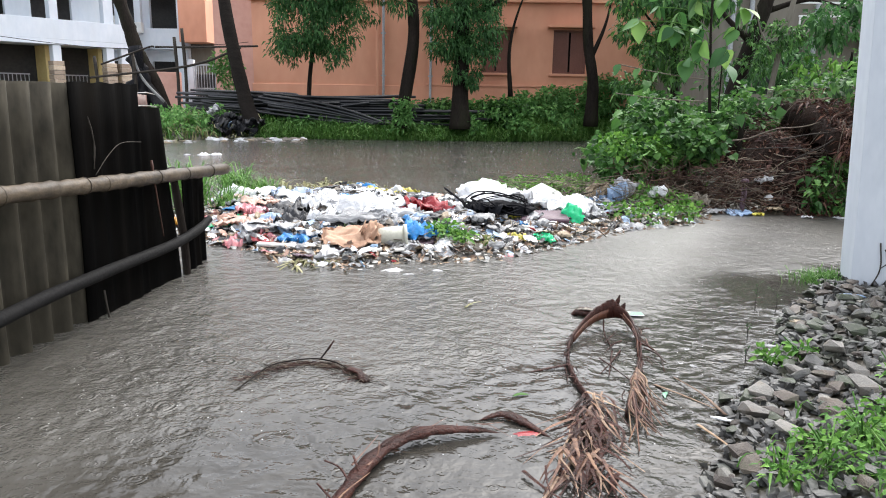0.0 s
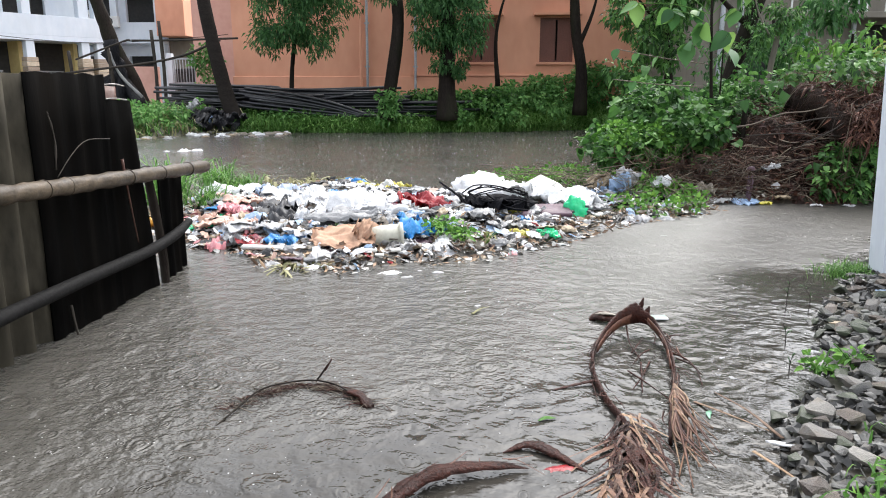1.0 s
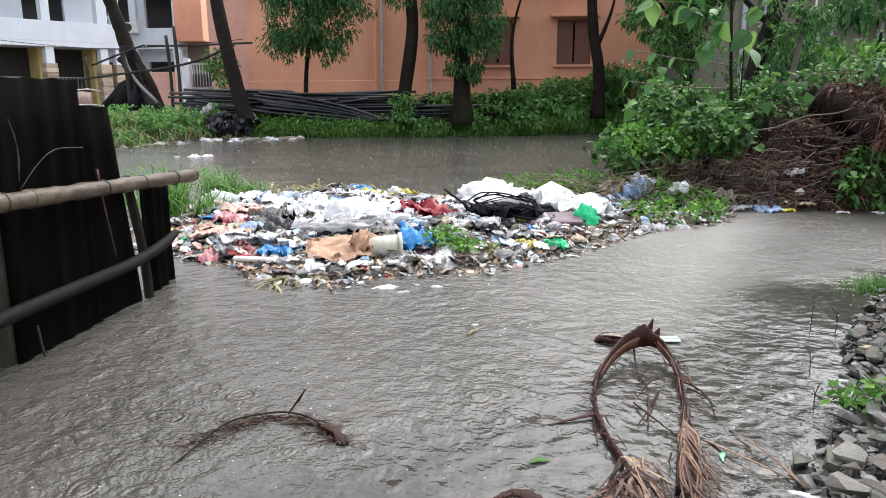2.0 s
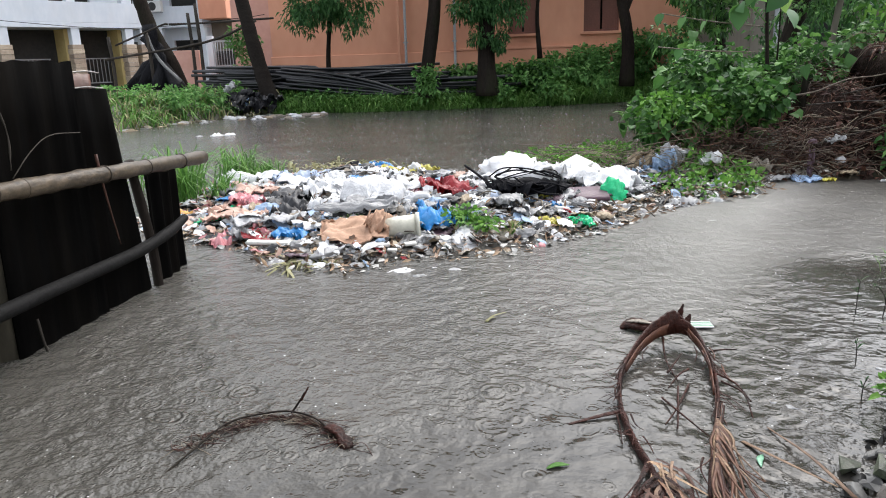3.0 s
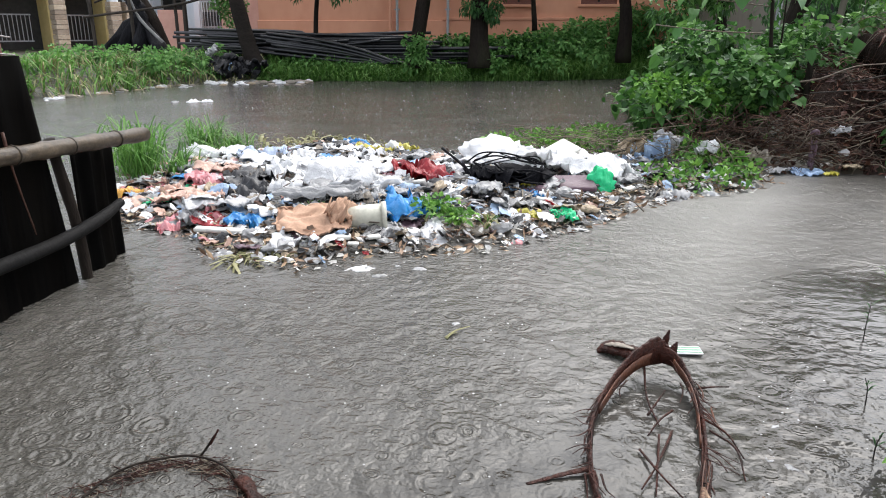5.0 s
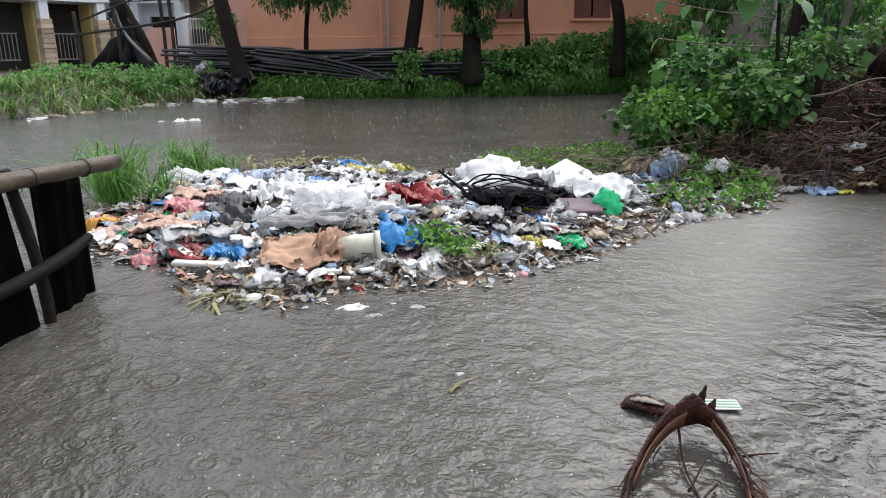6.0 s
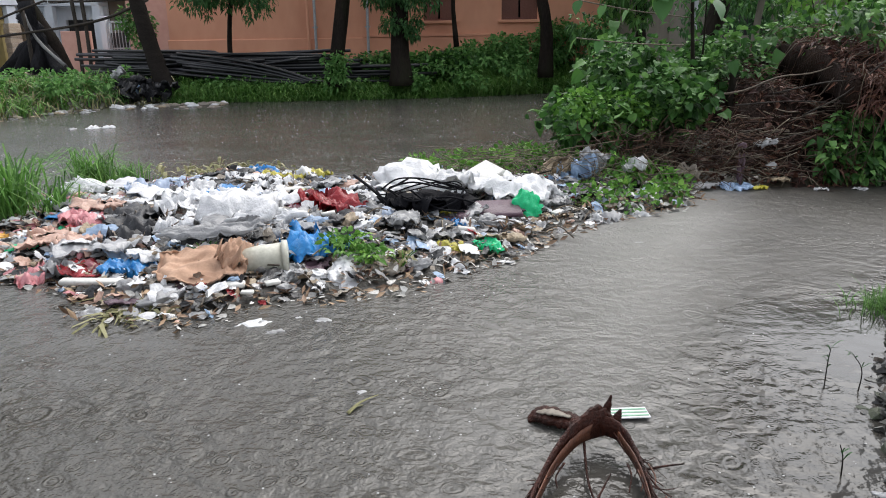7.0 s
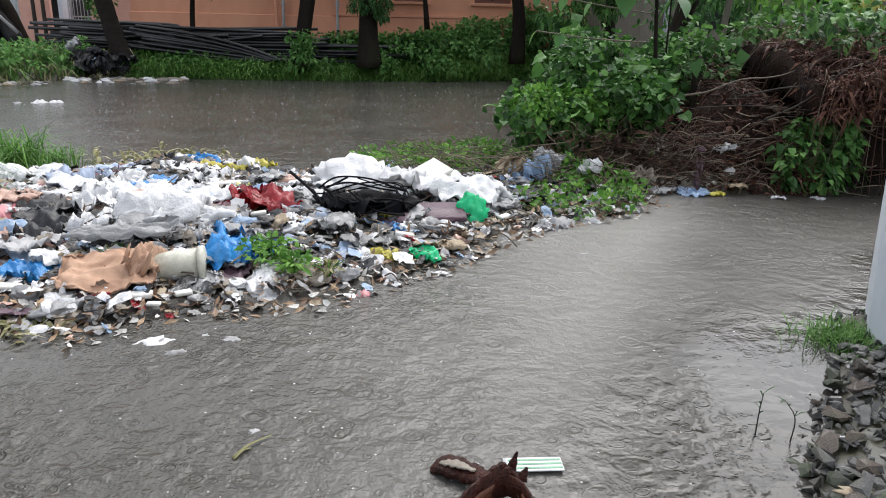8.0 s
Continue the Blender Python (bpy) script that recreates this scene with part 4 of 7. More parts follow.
def far_trees():
    rnd = random.Random(11)
    tree("palm", "tall dark ringed palm trunk leaning over the bank", [(-7.75, 23.5, 0.3), (-8.0, 23.5, 1.2), (-8.32, 23.5, 2.7), (-8.6, 23.5, 4.5), (-8.9, 23.5, 8.0)], 0.28, [], [], 0, 0.1, LEAF_TREE, PALM_BARK, 2)
    tree("tree", "dark-trunked tree with drooping small-leaved branches", [(-2.65, 23.6, 0.4), (-2.6, 23.6, 1.2), (-2.3, 23.6, 3.2), (-2.35, 23.6, 4.6), (-2.6, 23.6, 7)], 0.24,
         [[(-2.35, 23.6, 4.6), (-4.2, 23.3, 5.0), (-5.6, 23.2, 4.0)], [(-2.4, 23.6, 4.9), (-3.6, 23.4, 5.3), (-4.2, 23.2, 4.6)], [(-2.4, 23.6, 5.2), (-1.0, 23.4, 5.6), (0.2, 23.2, 5.2)]],
         hanging(-5.6, 23.2, 3.8, 1.15, 50, rnd) + hanging(-5.0, 23.2, 4.9, 1.4, 36, rnd) + hanging(-6.1, 23.1, 2.8, 0.5, 12, rnd) + hanging(-4.9, 23.1, 2.7, 0.45, 10, rnd) + hanging(-3.4, 23.3, 4.9, 0.9, 14, rnd) + hanging(-3.5, 23.4, 6.8, 1.5, 26, rnd) + hanging(-2.0, 23.4, 5.2, 0.8, 12, rnd), 21500, 0.15, LEAF_TREE, seed=3, width=0.35)
    tree("sapling", "thin-stemmed young tree before the orange wall", [(-6.2, 24.9, 0.5), (-6.15, 24.9, 1.8), (-6.0, 24.8, 2.8), (-5.8, 24.7, 3.6)], 0.09, [], hanging(-5.8, 24.6, 3.3, 0.5, 8, rnd), 500, 0.14, LEAF_TREE, seed=8, width=0.35)
    tree("tree", "dark tree trunk wrapped in creepers", [(-0.7, 23.8, 0.4), (-0.72, 23.8, 1.6), (-0.68, 23.8, 3.0), (-0.7, 23.8, 5), (-0.5, 23.8, 8)], 0.3,
         [[(-0.7, 23.8, 4.0), (0.6, 23.6, 4.6), (1.4, 23.5, 5.6)], [(-0.7, 23.8, 3.4), (-1.4, 23.6, 4.2), (-1.8, 23.5, 5.0)]],
         hanging(-0.6, 23.5, 3.6, 1.05, 44, rnd) + hanging(-0.6, 23.4, 2.2, 0.5, 22, rnd) + hanging(-0.4, 23.6, 5.4, 1.1, 24, rnd) + hanging(0.4, 23.5, 6.9, 1.3, 20, rnd), 15500, 0.14, LEAF_TREE, seed=4, width=0.4)
    tree("tree", "forked grey-barked tree beside the shuttered window", [(3.9, 25.6, 0.5), (3.9, 25.6, 2.0), (3.65, 25.6, 3.4), (3.5, 25.5, 5.0), (3.2, 25.5, 7)], 0.22,
         [[(3.75, 25.6, 2.8), (4.2, 25.5, 4.0), (4.4, 25.4, 5.2)], [(1.0, 25.6, 1.5), (0.9, 25.6, 3.0), (1.1, 25.5, 4.2), (1.6, 25.4, 5.6)]],
         hanging(3.4, 25.4, 6.8, 1.3, 26, rnd) + hanging(5.6, 25.0, 5.0, 1.1, 14, rnd), 4500, 0.15, LEAF_TREE, seed=5)
    # the leaning trunk before the white house, draped in torn dark sheeting
    root = tree("leaning_tree", "dark leaning trunk draped with torn black sheeting", [(-12.0, 26, 0.4), (-12.3, 26, 1.6), (-12.9, 26, 2.8), (-13.2, 26, 3.8), (-13.6, 26, 5.2), (-13.9, 26, 7)], 0.3, [], [], 0, 0.1, LEAF_TREE, BARK, 6)
    for i in range(9):
        f = i / 8
        pts = [(-0.9 - 0.35 * f, -0.25 + 0.05 * i, 2.7 - 0.5 * f), (-0.75 + 0.25 * f, -0.35, 1.6), (-0.3 + 0.75 * f - 0.9 * (i % 3), -0.4 - 0.05 * i, 0.5 - 0.1 * f)]
        part("torn_sheet", tube(bmesh.new(), smooth_line(pts, 5), lambda g: 0.20 + 0.07 * math.sin(g * 9 + i), 8, 0.3, 0.5), SHEETING, root, smooth=True)
    part("torn_sheet", tube(bmesh.new(), smooth_line([(-0.9, -0.5, 2.4), (-0.5, -0.6, 1.5), (0.3, -0.7, 0.7)], 5), 0.05, 6, 0.3, 0.4), P_GREY, root, smooth=True)
    # rails of bamboo poles by the houses
    rail = base("pole_rail", "crooked bamboo poles lashed between posts", "railing", (-11, 25.2, 0.5))
    for pts, r in (([(-3.4, 0, 1.42), (0.4, 0, 1.9), (2.3, 0, 2.55)], 0.045), ([(-3.0, 0.1, 1.9), (-1.2, 0, 2.5), (-0.9, 0, 2.55)], 0.035), ([(-0.9, 0.1, 2.55), (0.4, 0.1, 2.55), (2.9, 0.1, 2.62)], 0.04)):
        part("pole", tube(bmesh.new(), smooth_line(pts, 5), r, 6, wobble=0.1), GREY_WOOD, rail, smooth=True)
    for x, h in ((-3.2, 2.2), (-1.75, 2.3), (0.15, 3.2), (-0.15, 2.9)):
        part("post", tube(bmesh.new(), smooth_line([(x, 0.1, -0.5), (x + 0.03, 0.1, h / 2), (x - 0.03, 0.1, h)], 3), 0.06, 7, wobble=0.15), GREY_WOOD, rail, smooth=True)
    # a strung cable over the yard
    bm = tube(bmesh.new(), smooth_line([(-24, 31, 4.0), (-16, 29, 3.2), (-10.5, 27.6, 3.3), (-9.2, 27.5, 3.4)], 8), 0.012, 5)
    tagged(new("cable", finish(bm, "cable", OLD_POLE)), "thin dark cable strung across the yard", "cable")


def right_trees():
    rnd = random.Random(21)
    tree("tree", "leaning dark trunk with small leaves behind the bank", [(4.9, 14, 0.6), (5.1, 14, 1.5), (5.35, 14, 2.5), (5.6, 14, 3.4), (5.8, 14, 4.4), (5.9, 13.8, 6.0), (5.8, 13.6, 7.6)], 0.17,
         [[(5.4, 14, 2.6), (4.7, 13.8, 3.2), (4.2, 13.6, 4.0)], [(5.6, 14, 3.2), (6.3, 13.8, 3.4), (6.9, 13.5, 3.2)], [(5.85, 13.9, 5.2), (5.0, 13.5, 6.4), (4.4, 13.2, 7.4)], [(5.9, 13.8, 5.8), (6.8, 13.5, 6.9), (7.4, 13.3, 7.8)]],
         hanging(4.4, 14.5, 4.2, 0.9, 14, rnd) + hanging(6.9, 13.4, 2.8, 0.6, 8, rnd) + hanging(5.4, 13.4, 7.4, 1.25, 13, rnd), 5200, 0.15, LEAF_TREE, seed=12)
    tree("tree", "pale-stemmed slim tree among creepers", [(5.6, 13.4, 0.8), (5.65, 13.4, 1.9), (5.85, 13.4, 3.2), (6.1, 13.4, 4.6)], 0.06, [[(5.7, 13.4, 2.2), (5.3, 13.3, 2.8), (5.1, 13.2, 3.4)]], hanging(5.7, 13.3, 2.5, 0.55, 14, rnd), 900, 0.10, LEAF_BUSH, GREY_WALL, seed=14)
    for x, y, s in ((6.7, 13.0, 31), (7.6, 12.2, 33)):
        tree("shrub", "yellow-green leafy shrub on the brush bank", [(x, y, 0.8), (x + 0.05, y, 1.4), (x + 0.1, y - 0.05, 1.9), (x + 0.1, y - 0.1, 2.4)], 0.035,
             [[(x, y, 1.3), (x - 0.4, y - 0.2, 1.8), (x - 0.6, y - 0.3, 2.2)], [(x, y, 1.5), (x + 0.4, y - 0.2, 2.0), (x + 0.7, y - 0.3, 2.3)]],
             hanging(x, y - 0.2, 1.9, 0.7, 18, rnd), 520, 0.16, LEAF_YELLOW if s == 33 else LEAF_FRESH, seed=s)
    tree("shrub", "dense dark shrub before the grey house", [(7.2, 17, 0.5), (7.2, 17, 1.4), (7.1, 17, 2.2), (7.0, 17, 3)], 0.06, [], hanging(6.6, 16.6, 1.9, 1.0, 26, rnd) + hanging(8.3, 16.8, 1.8, 1.1, 24, rnd) + hanging(7.4, 17, 2.9, 0.8, 12, rnd), 2600, 0.14, LEAF_TREE, seed=44)
    tree("tree", "small-leaved tree thick with creepers", [(4.6, 16.5, 0.5), (4.6, 16.5, 2), (4.4, 16.4, 3.2), (4.2, 16.3, 4.0)], 0.12, [[(4.5, 16.4, 2.6), (3.9, 16.2, 3.2), (3.5, 16, 3.6)]],
         hanging(4.1, 16.0, 3.3, 1.0, 22, rnd) + hanging(4.0, 16.2, 1.9, 0.7, 12, rnd), 4600, 0.14, LEAF_BUSH, seed=15)


def big_leaf_sapling():
    """The sapling with broad leaves; each leaf is a mesh of its own."""
    foot = (3.78, 10.6, 0.5)
    root = base("sapling", "young tree with broad bright green leaves on a thin stem", "tree", foot)
    rnd = random.Random(5)
    stem = smooth_line([(0, 0, 0), (-0.02, 0, 0.7), (-0.10, -0.05, 1.5), (-0.16, -0.08, 2.5), (-0.05, -0.05, 3.2)], 6)
    part("stem", tube(bmesh.new(), stem, lambda f: 0.032 * (1 - 0.6 * f), 7, wobble=0.1), BARK, root, smooth=True)
    part("stem", tube(bmesh.new(), smooth_line([(0.06, 0.1, 0), (0.12, 0.1, 0.8), (0.1, 0.05, 1.7)], 5), lambda f: 0.02 * (1 - 0.6 * f), 6), BARK, root, smooth=True)
    shape = [(0, 0.02), (0.10, 0.26), (0.30, 0.37), (0.55, 0.32), (0.80, 0.16), (1, 0)]
    v, f = [], []
    for i, (a, w) in enumerate(shape):
        droop = -0.28 * a * a
        v += [(-w, a, droop + 0.10 * w), (0, a, droop - 0.01), (w, a, droop + 0.10 * w)]
        if i:
            k = 3 * i
            f += [(k - 3, k - 2, k + 1, k), (k - 2, k - 1, k + 2, k + 1)]
    leaf = raw("leaf", v, f, LEAF_SAP, True)
    stalks = [(-1.22, -0.2, 2.15), (-0.95, -0.15, 2.35), (-0.75, -0.25, 2.05), (-0.60, 0.1, 2.30), (-0.42, -0.2, 2.45), (-0.30, -0.25, 1.85), (0.08, -0.2, 1.75), (-0.52, -0.3, 1.60), (0.30, -0.1, 2.35), (0.18, -0.15, 2.05), (-0.15, -0.2, 2.70),
              (0.34, 0.1, 2.75), (-0.65, -0.1, 2.75), (-0.35, 0.15, 2.90), (0.05, 0.1, 2.55), (-0.85, 0.1, 2.6), (0.24, 0.2, 1.55), (-0.25, 0.2, 2.10), (0.10, -0.1, 3.0), (-0.15, 0.0, 3.3), (0.4, -0.15, 3.1), (-0.5, -0.1, 3.2)]
    for k, (x, y, z) in enumerate(stalks):
        tip = Vector((x, y, z))
        near = min(stem, key=lambda p: (p - tip - Vector((0, 0, -0.25))).length)
        part("branch", tube(bmesh.new(), smooth_line([near, (near + tip) / 2 + Vector((0, 0, 0.06)), tip], 3), 0.007, 5), GRASS, root)
        for j in range(4 if k % 3 else 3):
            ob = new("leaf", leaf)
            ob.parent = root
            out = math.degrees(math.atan2(-(x + 0.1), -0.35)) + rnd.uniform(-70, 70) + 50 * j
            s = rnd.uniform(0.19, 0.34)
            ob.matrix_local = pose(x, y, z, rnd.uniform(-75, -15), rnd.uniform(-45, 45), out + 180) @ Matrix.Diagonal((s, s, s, 1))
    # long bare side shoots with a leaf at the end
    for a, b in (((-0.15, 0, 1.0), (-1.5, -0.2, 1.10)), ((-0.1, 0, 1.32), (-1.5, -0.3, 1.52))):
        a, b = Vector(a), Vector(b)
        part("branch", tube(bmesh.new(), smooth_line([a, (a + b) / 2 + Vector((0, 0, -0.02)), b], 4), 0.008, 5), DEAD_PALE, root)
        for j in range(3):
            ob = new("leaf", leaf)
            ob.parent = root
            p = b.lerp(a, 0.22 * j)
            ob.matrix_local = pose(*p, -50, 0, rnd.uniform(60, 160)) @ Matrix.Scale(0.18, 4)


# ---------- the brush bank: leaves, dead branches, soil ----------
def heap_z(x, y):
    """The top of the heap of dead branches."""
    a = ease(3.4, 5.0, x) * ease(9.25, 10.5, y) * (1 - ease(12.5, 14, y)) * (1 - ease(5.3, 5.6, x) * (1 - ease(10.8, 11.3, y)))
    return ground_z(x, y) - 0.05 + 0.75 * a + 0.10 * noise.noise((x * 2.5, y * 2.5, 1)) + 0.06 * noise.noise((x * 6, y * 6, 4))


def roof_z(x, y):
    return 1.12 + 0.35 * ease(9.3, 10.6, y) + 0.09 * noise.noise((x * 2.5, y * 2.5, 1)) + 0.05 * noise.noise((x * 6, y * 6, 4))


def brush_z(x, y):
    return max(heap_z(x, y), roof_z(x, y)) if x > 5.15 and y > 9.3 else heap_z(x, y)


def brush_bank():
    xs, ys = np.arange(3.0, 8.6, 0.14), np.arange(9.05, 14.0, 0.14)
    v = [(x, y + 0.10 * noise.noise((x * 3, y, 7)), heap_z(x, y)) for y in ys for x in xs]
    f = [(j * len(xs) + i, j * len(xs) + i + 1, (j + 1) * len(xs) + i + 1, (j + 1) * len(xs) + i) for j in range(len(ys) - 1) for i in range(len(xs) - 1)]
    tagged(new("brush_mound", raw("brush_mound", v, f, BRUSH_SOIL, True)), "dark mound of rotting brush and soil", "mound", kind="structure")
    xs, ys = np.arange(5.1, 8.7, 0.15), np.arange(9.35, 11.9, 0.15)
    w, top = len(xs), len(xs) * len(ys)
    roof = [(x, y + 0.1 * noise.noise((x * 3, y, 7)), roof_z(x, y)) for y in ys for x in xs]
    roof += [(x, y, z - 0.32 + 0.08 * noise.noise((x * 5, y * 5, 2))) for x, y, z in roof]
    f = [(j * w + i, j * w + i + 1, (j + 1) * w + i + 1, (j + 1) * w + i) for j in range(len(ys) - 1) for i in range(w - 1)]
    f += [tuple(top + q for q in reversed(face)) for face in f]
    f += [(i + 1, i, top + i, top + i + 1) for i in range(w - 1)] + [(j * w, (j + 1) * w, top + (j + 1) * w, top + j * w) for j in range(len(ys) - 1)]
    tagged(new("brush_overhang", raw("brush_overhang", roof, f, BRUSH_SOIL, True)), "overhanging mat of dead brush over dark water", "mound", kind="structure")
    rnd = random.Random(9)
    # tangled dead branches and fronds over it
    for name, mat, n, label, r in (("dead_brush", DEAD, 560, "tangle of reddish-brown dead fronds and branches", 0.006), ("dry_twigs", DEAD_PALE, 330, "pale dry twigs strewn over the brush heap", 0.006)):
        bm = bmesh.new()
        for _ in range(n):
            x, y = rnd.uniform(3.5, 7.6), rnd.uniform(9.2, 12.2) ** 1.0
            z = brush_z(x, y)
            a, L = rnd.gauss(0.1, 0.75) + (math.pi if rnd.random() < 0.5 else 0), rnd.uniform(0.10, 0.6)
            dx, dy = math.cos(a) * L, math.sin(a) * L * 0.7
            hang = -0.35 * rnd.random() if y < 9.9 else 0.05 * rnd.random()
            pts = [(x, y, z + rnd.uniform(0, 0.08)), (x + dx * 0.5, y + dy * 0.5 - 0.1, max(z, brush_z(x + dx * 0.5, y + dy * 0.5)) + rnd.uniform(0.0, 0.07)), (x + dx, y + dy - 0.15, max(0.02, brush_z(x + dx, y + dy) + rnd.uniform(0, 0.10) + hang * 0.3))]
            q = rnd.uniform(0.5, 1.3) * r
            tube(bm, smooth_line(pts, 3), lambda g: q * (1 - 0.6 * g), 4, rnd.choice((0.4, 1, 1)), rnd=rnd)
        tagged(new(name, finish(bm, name, mat)), label, "dead branches", kind="stuff")
    # dead fronds lying on top at the back
    bm = bmesh.new()
    for _ in range(330):
        x, y = rnd.gauss(5.9, 0.75), rnd.uniform(9.6, 11.2)
        z = brush_z(x, y) + rnd.uniform(0.04, 0.26)
        e, w = rnd.uniform(-0.6, 0.5), rnd.uniform(0.006, 0.016)
        pts = [(x, y, z), (x + e * 0.5, y - 0.04, z + rnd.uniform(-0.03, 0.07)), (x + e, y - 0.1, z - rnd.uniform(0.0, 0.16))]
        tube(bm, smooth_line(pts, 3), lambda g: w * (1 - 0.7 * g), 4, 0.3, rnd=rnd)
    tagged(new("dead_fronds", finish(bm, "dead_fronds", DEAD_RED)), "drooping reddish dead palm leaflets", "dead leaves", kind="stuff")
    bm = bmesh.new()
    for _ in range(170):
        x, y = rnd.uniform(4.9, 8.2), rnd.uniform(9.25, 9.75)
        z = brush_z(x, 9.8) + rnd.uniform(-0.05, 0.08)
        e = (rnd.uniform(-0.12, 0.12), rnd.uniform(0.1, 0.42))
        pts = [(x, y + 0.12, z), (x + e[0] * 0.5, y + 0.02, z - e[1] * 0.45), (x + e[0], y - 0.03, z - e[1])]
        tube(bm, smooth_line(pts, 2), lambda g: 0.006 * (1 - 0.7 * g), 4, 0.4, rnd=rnd)
    tagged(new("dead_fronds", finish(bm, "dead_fronds", DEAD)), "dead leaflets hanging over the dark hollow", "dead leaves", kind="stuff")
    rn = np.random.RandomState(19)
    pos = [(x, y, brush_z(x, y) + 0.01) for x, y in zip(rn.uniform(3.3, 8.2, 5200), 9.15 + 3.2 * rn.uniform(0, 1, 5200) ** 1.3)]
    tagged(new("dead_leaves", leaf_mesh("dead_leaves", np.array(pos), rn.normal(0, 1, (5200, 3)) * (1, 1, 0.6), 0.13, DEAD_RED, 0.45, 0.2, rnd=rn)), "layer of rotting brown leaves on the heap", "dead leaves", kind="stuff")
    n = 3400
    pos = [(x, y, brush_z(x, y) + q) for x, y, q in zip(rn.uniform(4.7, 8.5, n), 9.3 + 1.6 * rn.uniform(0, 1, n) ** 1.6, rn.uniform(-0.3, 0.06, n))]
    tagged(new("dead_leaves", leaf_mesh("dead_leaves", np.array(pos) - (0, 0.06, 0), rn.normal(0, 1, (n, 3)) * (1.1, 0.4, 0.45) + (-0.3, -0.4, -0.1), 0.17, DEAD_RED, 0.2, 0.3, rnd=rn)), "dead leaves trailing from the overhang", "dead leaves", kind="stuff")
    for name, mat, count in (("face_twigs", DEAD_PALE, 130), ("face_twigs", DEAD, 170)):
        bm = bmesh.new()
        for _ in range(count):
            x, g = rnd.uniform(3.6, 6.4), rnd.random()
            y, z = 9.22 + 0.55 * g + rnd.uniform(-0.06, 0.1), 0.12 + 1.0 * g + rnd.uniform(-0.08, 0.14)
            z = min(max(z, brush_z(x, y) * 0.6), brush_z(x, y + 0.3) + 0.12)
            a, L = rnd.gauss(0.15, 0.6), rnd.uniform(0.1, 0.42)
            e = Vector((math.cos(a) * L, -0.05, math.sin(a) * L * 0.6))
            p = Vector((x, y, z))
            tube(bm, smooth_line([p, p + e * 0.5 + Vector((0, -0.03, rnd.uniform(-0.03, 0.04))), p + e], 2), rnd.uniform(0.003, 0.007), 4, rnd=rnd)
        tagged(new(name, finish(bm, name, mat)), "broken twigs and stalks on the face of the heap", "dead branches", kind="stuff")
    # leaves over the front of the overhang
    n = 1700
    xs, ys, qs = rn.uniform(4.9, 8.3, n), rn.uniform(9.18, 9.42, n), rn.uniform(-0.36, 0.06, n)
    pos = np.array([(x, y, brush_z(x, 9.6) + q) for x, y, q in zip(xs, ys, qs)])
    tagged(new("dead_leaves", leaf_mesh("dead_leaves", pos, rn.normal(0, 1, (n, 3)) * (1, 0.4, 0.7) + (0, -0.4, -0.2), 0.13, DEAD_RED, 0.2, 0.3, rnd=rn)), "brown dead leaves matted over the overhang's edge", "dead leaves", kind="stuff")
    # one long fallen pole across the heap
    bm = tube(bmesh.new(), smooth_line([(3.75, 9.85, 0.94), (4.1, 9.8, 1.0), (4.5, 9.86, 1.14), (4.95, 9.85, 1.2), (5.6, 10.0, 1.46)], 5), lambda g: 0.012 - 0.006 * g, 7, wobble=0.45)
    tagged(new("fallen_branch", finish(bm, "fallen_branch", DEAD_PALE)), "long pale fallen branch lying on the brush heap", "branch")
    for pts in ([(3.9, 9.5, 0.86), (4.5, 9.45, 0.90), (5.2, 9.4, 0.86)], [(4.3, 9.5, 0.98), (4.9, 9.5, 1.10), (5.5, 9.6, 1.12), (6.2, 9.7, 1.3)], [(4.0, 9.35, 0.40), (4.3, 9.3, 0.50), (4.75, 9.3, 0.62)], [(4.6, 9.4, 0.75), (5.0, 9.35, 0.98), (5.5, 9.5, 1.35)]):
        bm = tube(bmesh.new(), smooth_line(pts, 5), lambda g: 0.009 - 0.005 * g, 6, wobble=0.5)
        tagged(new("fallen_branch", finish(bm, "fallen_branch", GREY_WOOD)), "thin crooked fallen branch on the brush heap", "branch", group="fallen branches")
    bm = tube(bmesh.new(), smooth_line([(4.12, 10.3, 0.45), (4.14, 10.3, 0.9), (4.16, 10.3, 1.27)], 4), 0.042, 8, wobble=0.15)
    tagged(new("stake", finish(bm, "stake", BARK)), "short dark wooden stake driven into the bank", "post")
    # live creepers and bushes: strewn leaves in uneven clumps
    rn = np.random.RandomState(17)
    blobs = []
    for _ in range(120):
        x = rnd.uniform(2.1, 3.75)
        y = 9.55 + abs(rnd.gauss(0, 0.75)) + 0.25 * max(0, x - 3.3)
        top = 0.62 + 0.55 * ease(2.1, 3.4, x) + 0.35 * ease(10, 12, y)
        blobs.append((x, y, rnd.uniform(max(0.45, top - 0.6), top + 0.06), rnd.uniform(0.09, 0.22)))
    for _ in range(70):
        x, y = rnd.uniform(2.7, 4.6), rnd.uniform(10.5, 12.6)
        blobs.append((x, y, rnd.uniform(0.8, 1.55), rnd.uniform(0.15, 0.3)))
    pos, d = crown_points(blobs, 6200, rn)
    tagged(new("creeper_leaves", leaf_mesh("creeper_leaves", pos, d + (0, -0.5, 0.05), 0.092, LEAF_BUSH, 0.92, 0.3, rnd=rn)), "dense green creeper leaves over the bank", "bush", kind="stuff")
    pick = rn.choice(len(blobs), 420)
    pos = np.array([blobs[i][:3] for i in pick]) + rn.normal(0, 0.16, (420, 3))
